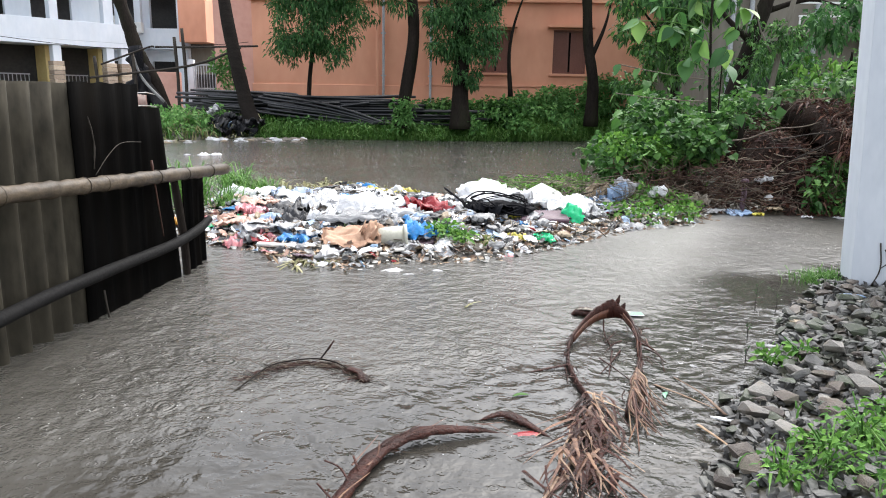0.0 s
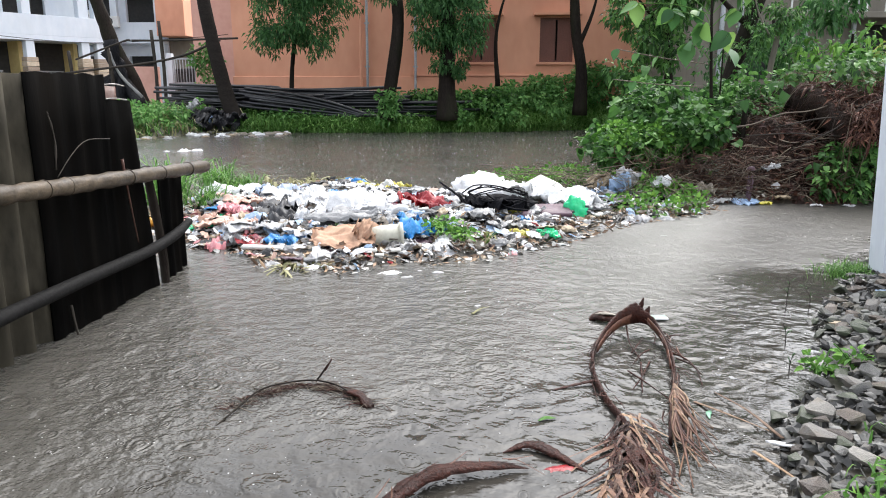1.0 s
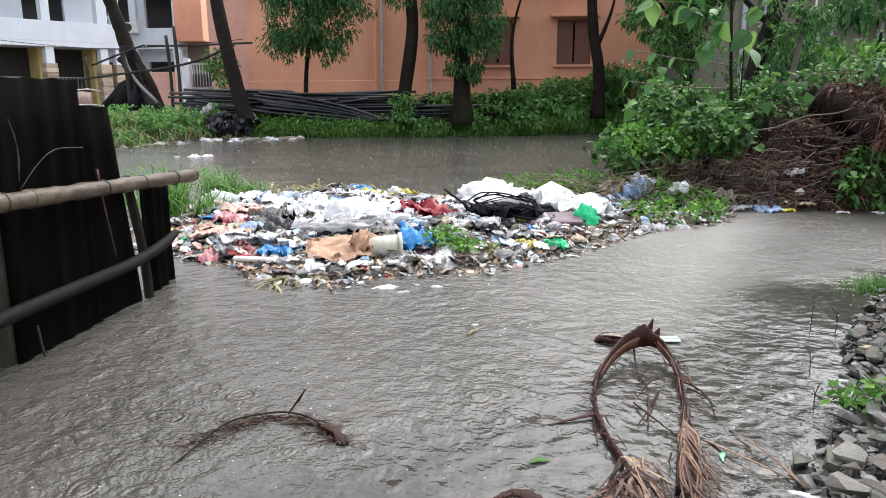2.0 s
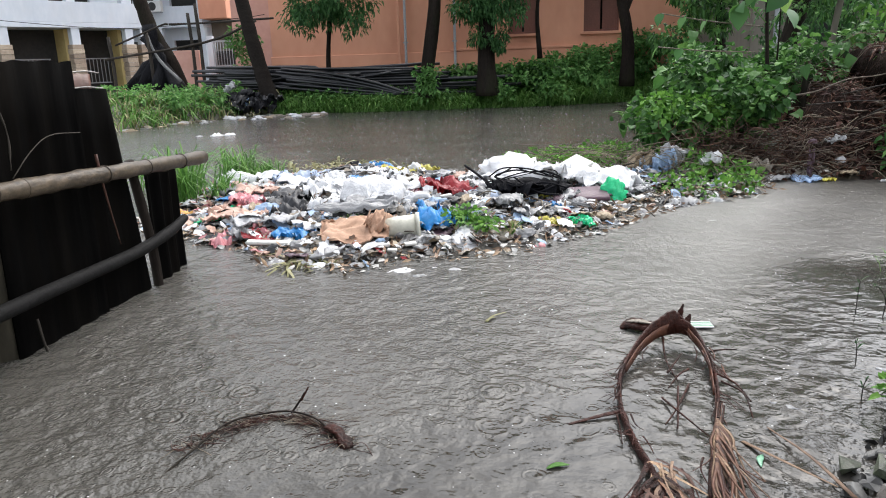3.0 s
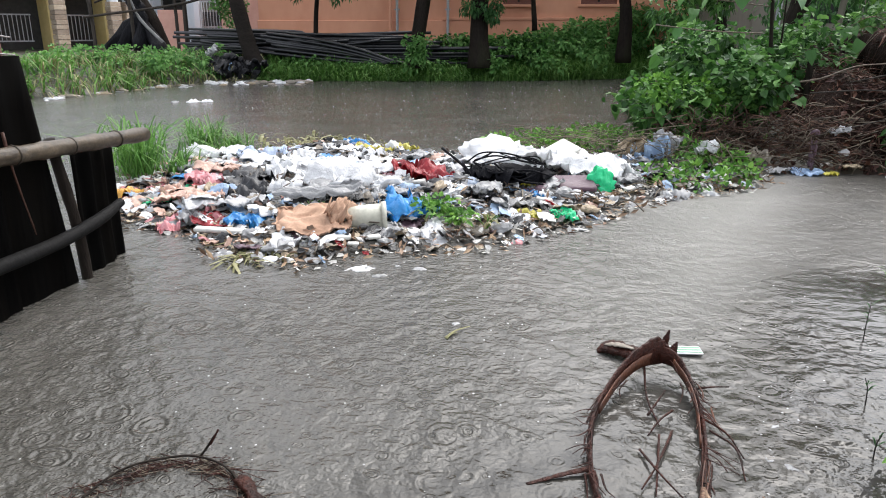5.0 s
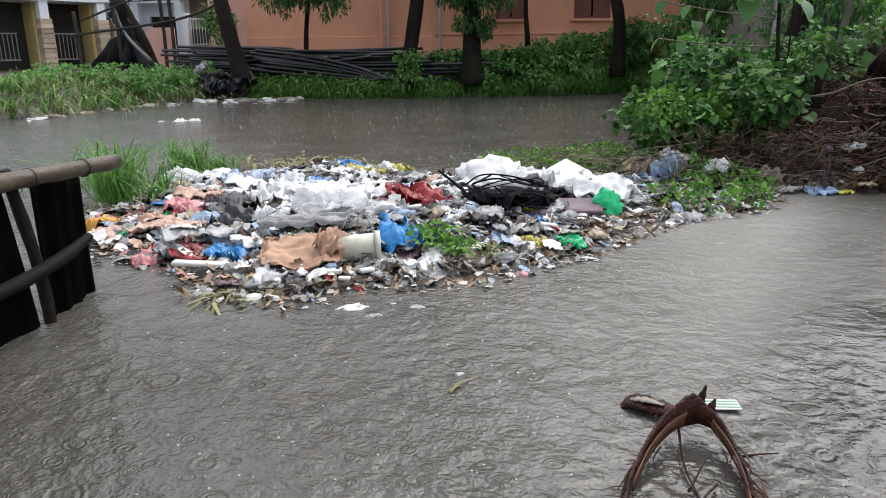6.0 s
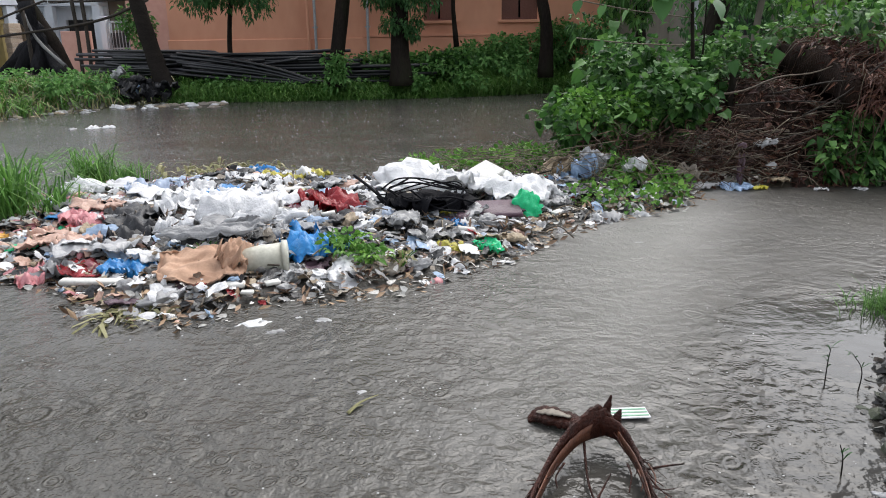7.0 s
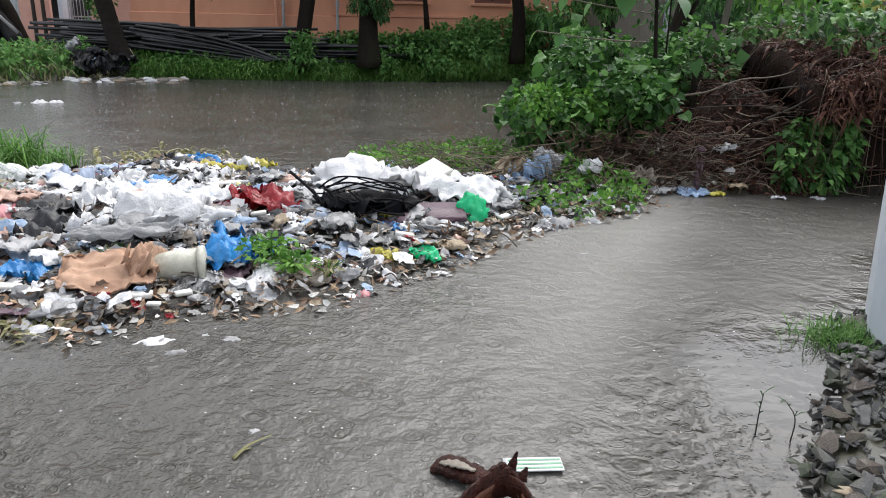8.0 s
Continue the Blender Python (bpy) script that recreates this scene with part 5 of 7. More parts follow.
    tagged(new("broad_leaves", leaf_mesh("broad_leaves", pos, rn.normal(0, 1, (420, 3)) + (0, -0.6, 0), 0.15, LEAF_BUSH, 0.85, 0.35, rnd=rn)), "broader creeper leaves among the small ones", "bush", kind="stuff")
    blobs = []
    for _ in range(60):
        x = rnd.uniform(2.1, 3.1)
        blobs.append((x, 9.5 + rnd.uniform(0, 0.7), rnd.uniform(0.55, 0.95), rnd.uniform(0.08, 0.18)))
    pos, d = crown_points(blobs, 1300, rn)
    tagged(new("young_leaves", leaf_mesh("young_leaves", pos, d + (0, -0.4, 0.2), 0.075, LEAF_FRESH, 0.75, 0.2, rnd=rn)), "bright young creeper leaves", "bush", kind="stuff")
    blobs = []
    for _ in range(70):
        x, z = rnd.uniform(4.75, 5.55), rnd.uniform(0.05, 0.8)
        blobs.append((x + 0.25 * z, 9.15 + rnd.uniform(0, 0.3) + 0.25 * z, z, rnd.uniform(0.08, 0.17)))
    for _ in range(80):
        x = rnd.uniform(5.2, 8.0)
        blobs.append((x, rnd.uniform(9.9, 11.8), rnd.uniform(1.4, 1.9), rnd.uniform(0.1, 0.24)))
    for _ in range(40):
        x = rnd.uniform(4.2, 5.6)
        blobs.append((x, rnd.uniform(11.2, 12.6), rnd.uniform(1.1, 1.8), rnd.uniform(0.1, 0.24)))
    pos, d = crown_points(blobs, 3600, rn)
    tagged(new("creeper_leaves", leaf_mesh("creeper_leaves", pos, d + (0, -0.5, -0.3), 0.105, LEAF_BUSH, 0.8, 0.4, rnd=rn)), "heart-shaped creeper leaves hanging to the water", "bush", kind="stuff")
    # curled dry stems and straw tangled under the creepers
    for name, mat, count, r in (("dry_stems", DEAD, 520, 0.005), ("dry_stems", DEAD_PALE, 170, 0.004)):
        bm = bmesh.new()
        for _ in range(count):
            x, y, z = rnd.uniform(2.2, 4.1), 9.2 + rnd.uniform(0, 0.5), rnd.uniform(0.08, 0.62)
            a, L = rnd.uniform(0, 6.28), rnd.uniform(0.08, 0.3)
            e = Vector((math.cos(a) * L, -0.06, math.sin(a) * L * 0.6))
            mid = Vector((x, y, z)) + e * 0.5 + Vector((rnd.uniform(-0.06, 0.06), rnd.uniform(-0.08, 0), rnd.uniform(-0.06, 0.08)))
            tip = Vector((x, y, z)) + e
            tip.z = max(0.02, tip.z)
            tube(bm, smooth_line([(x, y, z), mid, tip], 3), r, 4, rnd=rnd)
        tagged(new(name, finish(bm, name, mat)), "curled brown dry stems tangled under the creepers", "dead branches", kind="stuff")


def far_bank():
    rn, rnd = np.random.RandomState(23), random.Random(23)

    def strew(n, x0, x1, d0, d1):
        out = []
        while len(out) < n:
            x, y = rn.uniform(x0, x1), rn.uniform(12, 28)
            if d0 < depth_in(FAR_BANK, x, y) < d1:
                out.append((x, y, ground_z(x, y) - 0.02))
        return np.array(out)

    tagged(new("bank_grass", blade_mesh("bank_grass", strew(24000, -7.5, 6.5, -0.2, 2.3), 0.46, 1.0, GRASS, 0.016, rn)), "rank green grass along the far bank", "grass", kind="stuff")
    tagged(new("bank_grass", blade_mesh("bank_grass", strew(1150, -14, -9.2, -0.1, 2.5), 0.50, 1.5, GRASS, 0.02, rn)), "tall pale reedy grass along the far bank", "grass", kind="stuff")
    tagged(new("bank_grass", blade_mesh("bank_grass", strew(500, -9.2, -7.3, 0.1, 2.5), 0.34, 1.0, LEAF_FAR, 0.018, rn)), "short dark grass between rubbish on the bank", "grass", kind="stuff")
    tagged(new("bank_grass", blade_mesh("bank_grass", strew(900, -14, -7.6, -0.2, 2.2), 0.46, 1.6, DRY_GRASS, 0.016, rn)), "yellowed bent grass and straw on the far bank", "grass", kind="stuff")
    blobs = []
    for _ in range(130):
        x = rnd.uniform(-2.3, 1.4)
        blobs.append((x, rnd.uniform(24.4, 25.4), rnd.uniform(0.5, 1.32 + 0.12 * noise.noise((x * 2, 1, 4))), rnd.uniform(0.12, 0.26)))
    pos, d = crown_points(blobs, 4200, rn)
    tagged(new("bank_bushes", leaf_mesh("bank_bushes", pos, d + (0, -0.4, 0), 0.14, LEAF_BUSH, 0.7, 0.3, rnd=rn)), "dark creepers over the pipe ends and wall foot", "bush", kind="stuff")
    blobs = []
    for _ in range(380):
        x = rnd.uniform(-1.6, 7.5)
        d = rnd.uniform(1.2, 2.6)
        y = 24.2 + 0.42 * max(0, x - 1) + d
        top = 0.95 + 0.75 * ease(-0.5, 2.5, x) + 0.6 * ease(2.5, 5, x) + 0.45 * noise.noise((x, d, 2))
        blobs.append((x, y, rnd.uniform(0.5, max(0.7, top)), rnd.uniform(0.16, 0.4)))
    for _ in range(26):
        x = rnd.uniform(-0.6, 3.2)
        blobs.append((x, 23.8 + rnd.uniform(0, 0.5) + 0.3 * max(0, x - 1), rnd.uniform(0.4, 1.0 + 0.12 * x), rnd.uniform(0.12, 0.28)))
    for _ in range(50):
        x = rnd.uniform(-7.0, -1.8)
        blobs.append((x, rnd.uniform(23.6, 24.1), rnd.uniform(0.4, 0.6), rnd.uniform(0.08, 0.2)))
    for _ in range(40):
        x = rnd.uniform(-2.9, -2.3)
        blobs.append((x, 23.3, rnd.uniform(0.4, 1.35), rnd.uniform(0.08, 0.18)))
    for _ in range(75):
        x = rnd.uniform(-13.5, -8.8)
        y = 20 + rnd.uniform(0.5, 3.5)
        blobs.append((x, y + 0.4 * (x + 9), rnd.uniform(0.4, 0.95), rnd.uniform(0.15, 0.3)))
    for _ in range(22):
        blobs.append((rnd.uniform(-10.6, -9.6), 27.5, rnd.uniform(1.0, 2.9), rnd.uniform(0.15, 0.35)))
    pos, d = crown_points(blobs, 24000, rn)
    tagged(new("bank_bushes", leaf_mesh("bank_bushes", pos, d + (0, -0.4, 0), 0.15, LEAF_FAR, 0.6, 0.3, rnd=rn)), "leafy weeds and bushes on the far bank", "bush", kind="stuff")


# ---------- grass clumps ----------
def grass_clump(at, n, spread, height, label="clump of long green grass growing from the rubbish", mat=GRASS, seed=1, width=0.009, lean=0.9):
    rn = np.random.RandomState(seed)
    p = np.stack([rn.normal(0, spread, n), rn.normal(0, spread, n), np.full(n, -0.02)], 1)
    ob = new("grass_clump", blade_mesh("grass_clump", p, height, lean, mat, width, rn))
    ob.location = at
    return tagged(ob, label, "grass", group="grass clumps", kind="stuff")


def weed(at, n, r, size, seed, mat=LEAF_FRESH, label="low leafy green weed", stems=6):
    rn = np.random.RandomState(seed)
    root = base("weed", label, "weed", at, group="weeds")
    bm = bmesh.new()
    for _ in range(stems):
        e = Vector((rn.uniform(-r, r), rn.uniform(-r, r), rn.uniform(0.5, 1.2) * r))
        tube(bm, smooth_line([(0, 0, -0.02), e * 0.5 + Vector((0, 0, 0.1 * r)), e], 3), 0.004, 4)
    tagged(part("stem_tuft", bm, GRASS, root), kind="stuff")
    d = unit(rn.normal(0, 1, (n, 3)) * (1, 1, 0.6))
    p = d * (r * rn.uniform(0.1, 1, n))[:, None] * (1, 1, 0.6) + (0, 0, r * 0.5)
    ob = new("leaves", leaf_mesh("leaves", p, d + (0, 0, 0.25), size, mat, 0.6, 0.3, rnd=rn))
    ob.parent = root
    return root


# ---------- the island of rubbish ----------
def crumple(seed, flat=0.55, rough=0.5, sub=3):
    """A crumpled bag about one metre across, resting near z = 0, with sharp folds."""
    bm = bmesh.new()
    bmesh.ops.create_icosphere(bm, subdivisions=sub, radius=0.5)
    o = Vector((seed * 7.3, seed * 3.1, seed * 1.7))
    for v in bm.verts:
        p = v.co.copy()
        q = p + 0.25 * noise.noise_vector(p * 2.0 + o)
        a = 1 - abs(noise.noise(q * 3.0 + o)) * 3
        b = 1 - abs(noise.noise(q * 6.5 + o)) * 3
        e = 1 - abs(noise.noise(q * 13 + o)) * 3
        c = noise.noise(p * 1.5 + o)
        k = 0.64 + rough * (0.42 * c + 0.20 * a + 0.13 * b + 0.06 * e)
        v.co = Vector((p.x * k * (1.1 + 0.35 * noise.noise(o)), p.y * k, p.z * k * flat + (0.30 * c + 0.12 * a + 0.05 * b) * flat * (0.5 + p.z)))
        v.co.z = max(v.co.z, -0.12 * flat) + 0.12 * flat
    return finish(bm, "bag", P_WHITE, True)


def rag(seed, fold=0.2, n=22, ragged=0.22):
    """A torn sheet of film or cloth lying in folds, about one metre across and a few millimetres thick."""
    o = Vector((seed * 2.3, seed * 9.1, 0))
    v, f = [], []
    for j in range(n + 1):
        for i in range(n + 1):
            x, y = i / n - 0.5, j / n - 0.5
            p = Vector((x, y, 0))
            q = p + 0.2 * noise.noise_vector(p * 2.2 + o)
            e = 1 + ragged * noise.noise(p * 6 + o) + 1.4 * ragged * noise.noise(p * 1.9 + o)
            ridge = 1 - abs(noise.noise(Vector((q.x * 3.4, q.y * 1.6, seed)))) * 2.6
            small = 1 - abs(noise.noise(Vector((q.x * 8, q.y * 5, seed + 5)))) * 2.6
            z = fold * (0.6 * max(0, ridge) + 0.22 * small + 0.4 * noise.noise(p * 3 + o))
            cut = max(0, (x * x + y * y) ** 0.5 - 0.40)
            v.append((x * e * (1 - cut), y * e * 0.8 * (1 - cut), max(0, z + 0.02)))
    m = n + 1
    top = len(v)
    v += [(x, y, z - 0.012) for x, y, z in v]
    for j in range(n):
        for i in range(n):
            a = j * m + i
            f.append((a, a + 1, a + m + 1, a + m))
            f.append((top + a, top + a + m, top + a + m + 1, top + a + 1))
    rim = [i for i in range(m)] + [j * m + n for j in range(1, m)] + [n * m + i for i in range(n - 1, -1, -1)] + [j * m for j in range(n - 1, 0, -1)]
    for a, b in zip(rim, rim[1:] + rim[:1]):
        f.append((a, top + a, top + b, b))
    return raw("rag", v, f, P_WHITE, True)


def shred_field(name, places, size, mat, rnd):
    """Many small crumpled bits of film or paper, each a creased patch."""
    v, f, m = [], [], 6
    for x, y, z in places:
        s = size * rnd.uniform(0.5, 1.5)
        turn = pose(x, y, z, rnd.gauss(0, 22), rnd.gauss(0, 22), rnd.uniform(0, 360)) @ Matrix.Diagonal((s, s * rnd.uniform(0.35, 0.9), s, 1))
        o, k = rnd.uniform(0, 90), len(v)
        for j in range(m):
            for i in range(m):
                a, b = i / (m - 1) - 0.5, j / (m - 1) - 0.5
                far = max(abs(a), abs(b)) / max(1e-6, math.hypot(a, b))
                e = (0.35 + 0.65 * far) * (1 + 0.35 * noise.noise((a * 3 + o, b * 3, o)))
                h = 0.20 * (1 - abs(noise.noise((a * 3.5, b * 2.5 + o, 1))) * 3)
                v.append(turn @ Vector((a * e, b * e, max(-0.1, h) * (1 - 1.6 * (a * a + b * b)))))
        f += [(k + j * m + i, k + j * m + i + 1, k + (j + 1) * m + i + 1, k + (j + 1) * m + i) for j in range(m - 1) for i in range(m - 1)]
    return raw(name, v, f, mat, True)


BAGS = [crumple(s, 0.55 + 0.07 * (s % 5), 0.85, 4) for s in range(1, 11)]
SMALL = [crumple(s + 40, 0.45, 0.9, 3) for s in range(8)]
RAGS = [rag(s) for s in range(1, 9)]
BUNCH = [rag(s + 60, 0.55, 26, 0.28) for s in range(8)]
BAG_GROUP, SCRAP_GROUP = "rubbish bags on the island", "loose scraps on the island"


def bag(x, y, size, mat, label, k=0, turn=None, up=0.0, flat=1.0, group=BAG_GROUP, name="plastic_bag", category="bag", long=1.0, tilt=0.0):
    t = R.uniform(0, 360) if turn is None else turn
    soft = k % 2 or mat is not P_WHITE
    wide = (size * long * 1.1, size * 1.15, size * 0.8 * flat) if soft else (size * long * 1.05, size, size * 0.85 * flat)
    return solid(name, BUNCH[k % 8] if soft else BAGS[k % len(BAGS)], label, category, (x, y, island_z(x, y) - 0.02 + up), (tilt, R.uniform(-8, 8), t), wide, group, "", mat)


def rubbish_island():
    xs, ys = np.arange(-4.2, 3.8, 0.09), np.arange(5.0, 11.7, 0.09)
    v = [(x, y, island_z(x, y) + 0.025 * noise.noise((x * 7, y * 7, 2)) - 0.015) for y in ys for x in xs]
    w = len(xs)
    f = [(j * w + i, j * w + i + 1, (j + 1) * w + i + 1, (j + 1) * w + i) for j in range(len(ys) - 1) for i in range(w - 1)]
    tagged(new("rubbish_mat", raw("rubbish_mat", v, f, SCRAP, True)), "sodden mat of mixed rubbish afloat in the water", "rubbish", kind="structure")

    # the bags and sheets that stand out
    W = "crumpled white plastic bag"
    for x, y, s, long, k in ((-2.95, 8.75, 0.50, 1.3, 0), (-2.72, 8.55, 0.38, 1.2, 1), (-1.72, 8.4, 0.42, 1.0, 2), (-1.55, 8.15, 0.36, 1.2, 3), (-1.95, 7.75, 0.42, 1.5, 4), (-1.6, 7.55, 0.46, 1.3, 5),
                             (-1.2, 7.45, 0.46, 1.4, 6), (-0.85, 7.4, 0.42, 1.2, 7), (-0.95, 7.05, 0.5, 1.3, 8), (-1.35, 7.0, 0.42, 1.1, 9), (-0.6, 7.15, 0.36, 1.2, 0), (-1.05, 7.9, 0.34, 1.2, 1),
                             (-0.2, 8.1, 0.3, 1.1, 3), (0.1, 7.15, 0.28, 1.2, 4), (-0.05, 7.45, 0.25, 1.1, 2), (-1.0, 8.6, 0.32, 1.3, 5), (-0.75, 8.3, 0.28, 1.0, 6), (-1.5, 9.0, 0.3, 1.2, 7), (-0.9, 9.7, 0.3, 1.2, 8), (-1.55, 9.9, 0.26, 1.1, 9)):
        bag(x, y, s, P_WHITE, W, k, long=long)
    spots = [
        (-2.2, 8.3, 0.44, P_LILAC, "pale lilac-blue crumpled plastic bag", 1, 1.5), (-2.05, 8.55, 0.30, P_LILAC, "pale lilac-blue crumpled plastic bag", 2, 1.2),
        (-1.75, 7.02, 0.46, P_BLACK, "black plastic bag lying flat", 3, 1.4), (-2.32, 7.25, 0.36, P_PINK, "pink plastic bag on the heap", 4, 1.2), (-2.1, 6.85, 0.30, P_PEACH, "peach-coloured plastic bag on the heap", 5, 1.4),
        (-2.45, 6.95, 0.28, P_PEACH, "peach-coloured plastic bag on the heap", 6, 1.1), (-0.30, 7.62, 0.50, P_RED, "red plastic bag slumped on the heap", 7, 1.1), (-0.15, 7.42, 0.38, P_RED, "red plastic bag slumped on the heap", 1, 1.1), (-0.56, 7.66, 0.22, P_RED, "red plastic bag slumped on the heap", 8, 1.0),
        (-1.12, 9.35, 0.36, P_YELLOW, "yellow plastic bag at the rim", 2, 1.4), (-0.82, 9.75, 0.38, P_YELLOW, "yellow plastic bag at the rim", 9, 1.2), (-1.38, 9.65, 0.34, P_BLUE, "blue plastic bag among white ones", 0, 1.3),
        (-0.34, 6.55, 0.46, P_BLUE, "bright blue plastic bag beside a tub", 3, 1.4), (-0.16, 6.5, 0.34, P_BLUE, "bright blue plastic bag beside a tub", 6, 1.0), (-1.5, 6.2, 0.34, P_BLUE, "crumpled blue plastic wrapper", 4, 1.2),
        (-2.45, 9.4, 0.28, P_MAROON, "maroon plastic bag on the heap", 5, 1.2), (-2.1, 9.0, 0.22, P_MAROON, "dull purple plastic wrapper", 6, 1.8), 
        (1.04, 6.75, 0.22, P_GREEN, "green plastic bag half in the water", 8, 1.2), (0.78, 7.2, 0.22, P_BLUE, "small blue and white wrapper", 9, 1.1), (0.90, 7.3, 0.24, P_WHITE, W, 2, 1.2),
        (-2.98, 6.98, 0.34, P_ORANGE, "orange-yellow plastic bag behind the fence", 1, 1.2), (-2.15, 6.22, 0.26, P_PINK, "wet pink plastic bag in the shallows", 3, 1.5), (-1.95, 6.28, 0.24, P_MILK, "clear crumpled plastic bag", 5, 1.3),
        (2.5, 8.0, 0.26, P_WHITE, W, 6, 1.3), (2.15, 7.75, 0.26, P_MILK, "clear crumpled plastic bag", 7, 1.5), (1.75, 8.35, 0.28, P_WHITE, W, 8, 1.2), (0.12, 10.3, 0.30, P_MILK, "greyish crumpled bag at the far rim", 9, 1.0),
        (-0.25, 9.45, 0.22, P_MILK, "greyish crumpled plastic bag", 0, 1.1), (0.25, 9.4, 0.30, P_BLACK, "dark green-black plastic bag", 1, 1.4), (-0.62, 7.4, 0.17, P_PEACH, "small cream round tub", 4, 1.0),
    ]
    for x, y, s, mat, label, k, long in spots:
        bag(x, y, s, mat, label, k, long=long)
    # the black films put dark gaps between the bags into colour
    for x, y, s, mat, label in ((-2.6, 8.6, 0.6, P_WHITE, "wide white plastic film lying in folds"), (-1.9, 8.0, 0.7, P_WHITE, "wide white plastic film lying in folds"), (-1.35, 7.75, 0.6, P_WHITE, "wide white plastic film lying in folds"), (-1.1, 7.2, 0.75, P_WHITE, "wide white plastic film lying in folds"), (-0.75, 7.75, 0.5, P_WHITE, "wide white plastic film lying in folds"),
                               (-2.3, 7.55, 0.5, P_PEACH, "peach-coloured film lying in folds"), (-2.35, 6.8, 0.55, P_PEACH, "peach-coloured film lying in folds"), (-2.05, 6.55, 0.5, P_MILK, "clear film lying in folds"), (-1.7, 6.6, 0.5, P_MILK, "clear film lying in folds"), (-1.35, 6.35, 0.45, P_WHITE, "wide white plastic film lying in folds"), (-1.3, 8.9, 0.5, P_WHITE, "wide white plastic film lying in folds"),
                               (-2.1, 9.1, 0.45, P_LILAC, "lilac film lying in folds"), (-0.1, 7.9, 0.4, P_MILK, "clear film lying in folds"), (0.35, 7.1, 0.45, P_GREY, "grey film lying in folds"), (0.6, 6.85, 0.4, P_GREY, "grey film lying in folds"), (-2.75, 7.9, 0.5, P_GREY, "grey film lying in folds"), (1.75, 8.1, 0.4, P_MILK, "clear film lying in folds"), (-0.4, 8.6, 0.45, P_GREY, "grey film lying in folds"), (-1.9, 7.25, 0.5, P_BLACK, "black film in folds, painted as a dark gap"), (-1.5, 8.6, 0.4, P_BLACK, "black film in folds, painted as a dark gap"), (-0.55, 8.0, 0.35, P_BLACK, "black film in folds, painted as a dark gap")):
        solid("plastic_film", RAGS[int(s * 100 + abs(x) * 10) % 8], label, "film", (x, y, island_z(x, y) + 0.03), (R.uniform(-6, 10), R.uniform(-6, 6), R.uniform(0, 360)), (s, s * 0.9, s * 0.8), "films over the heap", "", mat)
    # the long white sack and the box behind it
    sack = base("sack", "long torn white plastic sack slumped on the heap", "sack", (0.52, 8.3, island_z(0.52, 8.3)), 6)
    for name, me, at, turn, size in (("body", crumple(77, 0.75, 0.5, 4), (0, 0.02, -0.02), 10, (1.35, 0.8, 0.72)), ("torn_end", BUNCH[5], (0.34, -0.06, 0.06), 70, (0.5, 0.46, 0.28)), ("flap", RAGS[3], (-0.22, -0.1, 0.04), 35, (0.55, 0.5, 0.4))):
        ob = new(name, me)
        ob.parent = sack
        ob.matrix_local = pose(*at, 0, 0, turn) @ Matrix.Diagonal((*size, 1))
    bx = base("polystyrene_box", "white polystyrene box tipped on its side", "box", (1.08, 8.42, island_z(1.08, 8.42) - 0.02), 28)
    bx.rotation_euler = (radians(12), radians(-22), radians(30))
    bx.scale = (0.74, 0.74, 0.7)
    part("shell", boxes(((-0.26, -0.20, 0), (0.26, 0.20, 0.24)), bevel=0.03), FOAM_BOARD, bx)
    part("lid", boxes(((-0.275, -0.215, 0.243), (0.275, 0.215, 0.285)), bevel=0.014), FOAM_BOARD, bx)
    solid("sheet", rag(81, 0.22, 30, 0.2), "off-white plastic sheet draped over rubbish", "sheet", (1.36, 8.2, island_z(1.36, 8.2) + 0.08), (14, 4, 4), (0.85, 0.7, 0.6), "", "", P_WHITE)
    solid("sheet", RAGS[1], "grey-white plastic sheet draped over rubbish", "sheet", (1.72, 8.1, island_z(1.72, 8.1)), (0, 0, 60), (0.45, 0.5, 0.5), "", "", P_MILK)
    # black bundle with hoses
    bundle = base("black_bundle", "black rubber bundle with loose hoses", "bundle", (0.52, 7.55, island_z(0.52, 7.55)))
    for name, me, at, turn, size in (("rubber_sack", BAGS[5], (0, 0.08, -0.03), 5, (0.95, 0.50, 0.34)), ("film", BUNCH[1], (0.14, -0.06, 0.02), 30, (0.62, 0.46, 0.32)), ("film", BUNCH[4], (-0.18, -0.03, 0.02), 100, (0.46, 0.5, 0.32))):
        ob = new(name, me)
        ob.parent = bundle
        ob.material_slots[0].link = 'OBJECT'
        ob.material_slots[0].material = RUBBER
        ob.matrix_local = pose(*at, 0, 0, turn) @ Matrix.Diagonal((*size, 1))
    for pts in ([(-0.40, 0.0, 0.18), (-0.24, -0.2, 0.06), (0.05, -0.24, 0.05), (0.3, -0.15, 0.12), (0.36, 0.05, 0.2)], [(-0.3, -0.05, 0.2), (-0.1, -0.22, 0.13), (0.2, -0.2, 0.16), (0.44, -0.06, 0.08)], [(-0.1, -0.1, 0.2), (0.12, -0.26, 0.08), (0.36, -0.24, 0.04)]):
        part("hose", tube(bmesh.new(), smooth_line(pts, 6), 0.009, 6), RUBBER, bundle, smooth=True)
    coil = random.Random(63)
    for k in range(6):
        a0, rx, ry, h = coil.uniform(0, 6.28), coil.uniform(0.24, 0.44), coil.uniform(0.14, 0.26), coil.uniform(0.06, 0.24)
        pts = [(rx * math.cos(a0 + a), ry * math.sin(a0 + a) + 0.02, h + 0.05 * math.sin(2 * a + k)) for a in (0, 0.8, 1.6, 2.4, 3.2, 4.0)]
        part("hose", tube(bmesh.new(), smooth_line(pts, 5), coil.uniform(0.005, 0.009), 6), RUBBER, bundle, smooth=True)
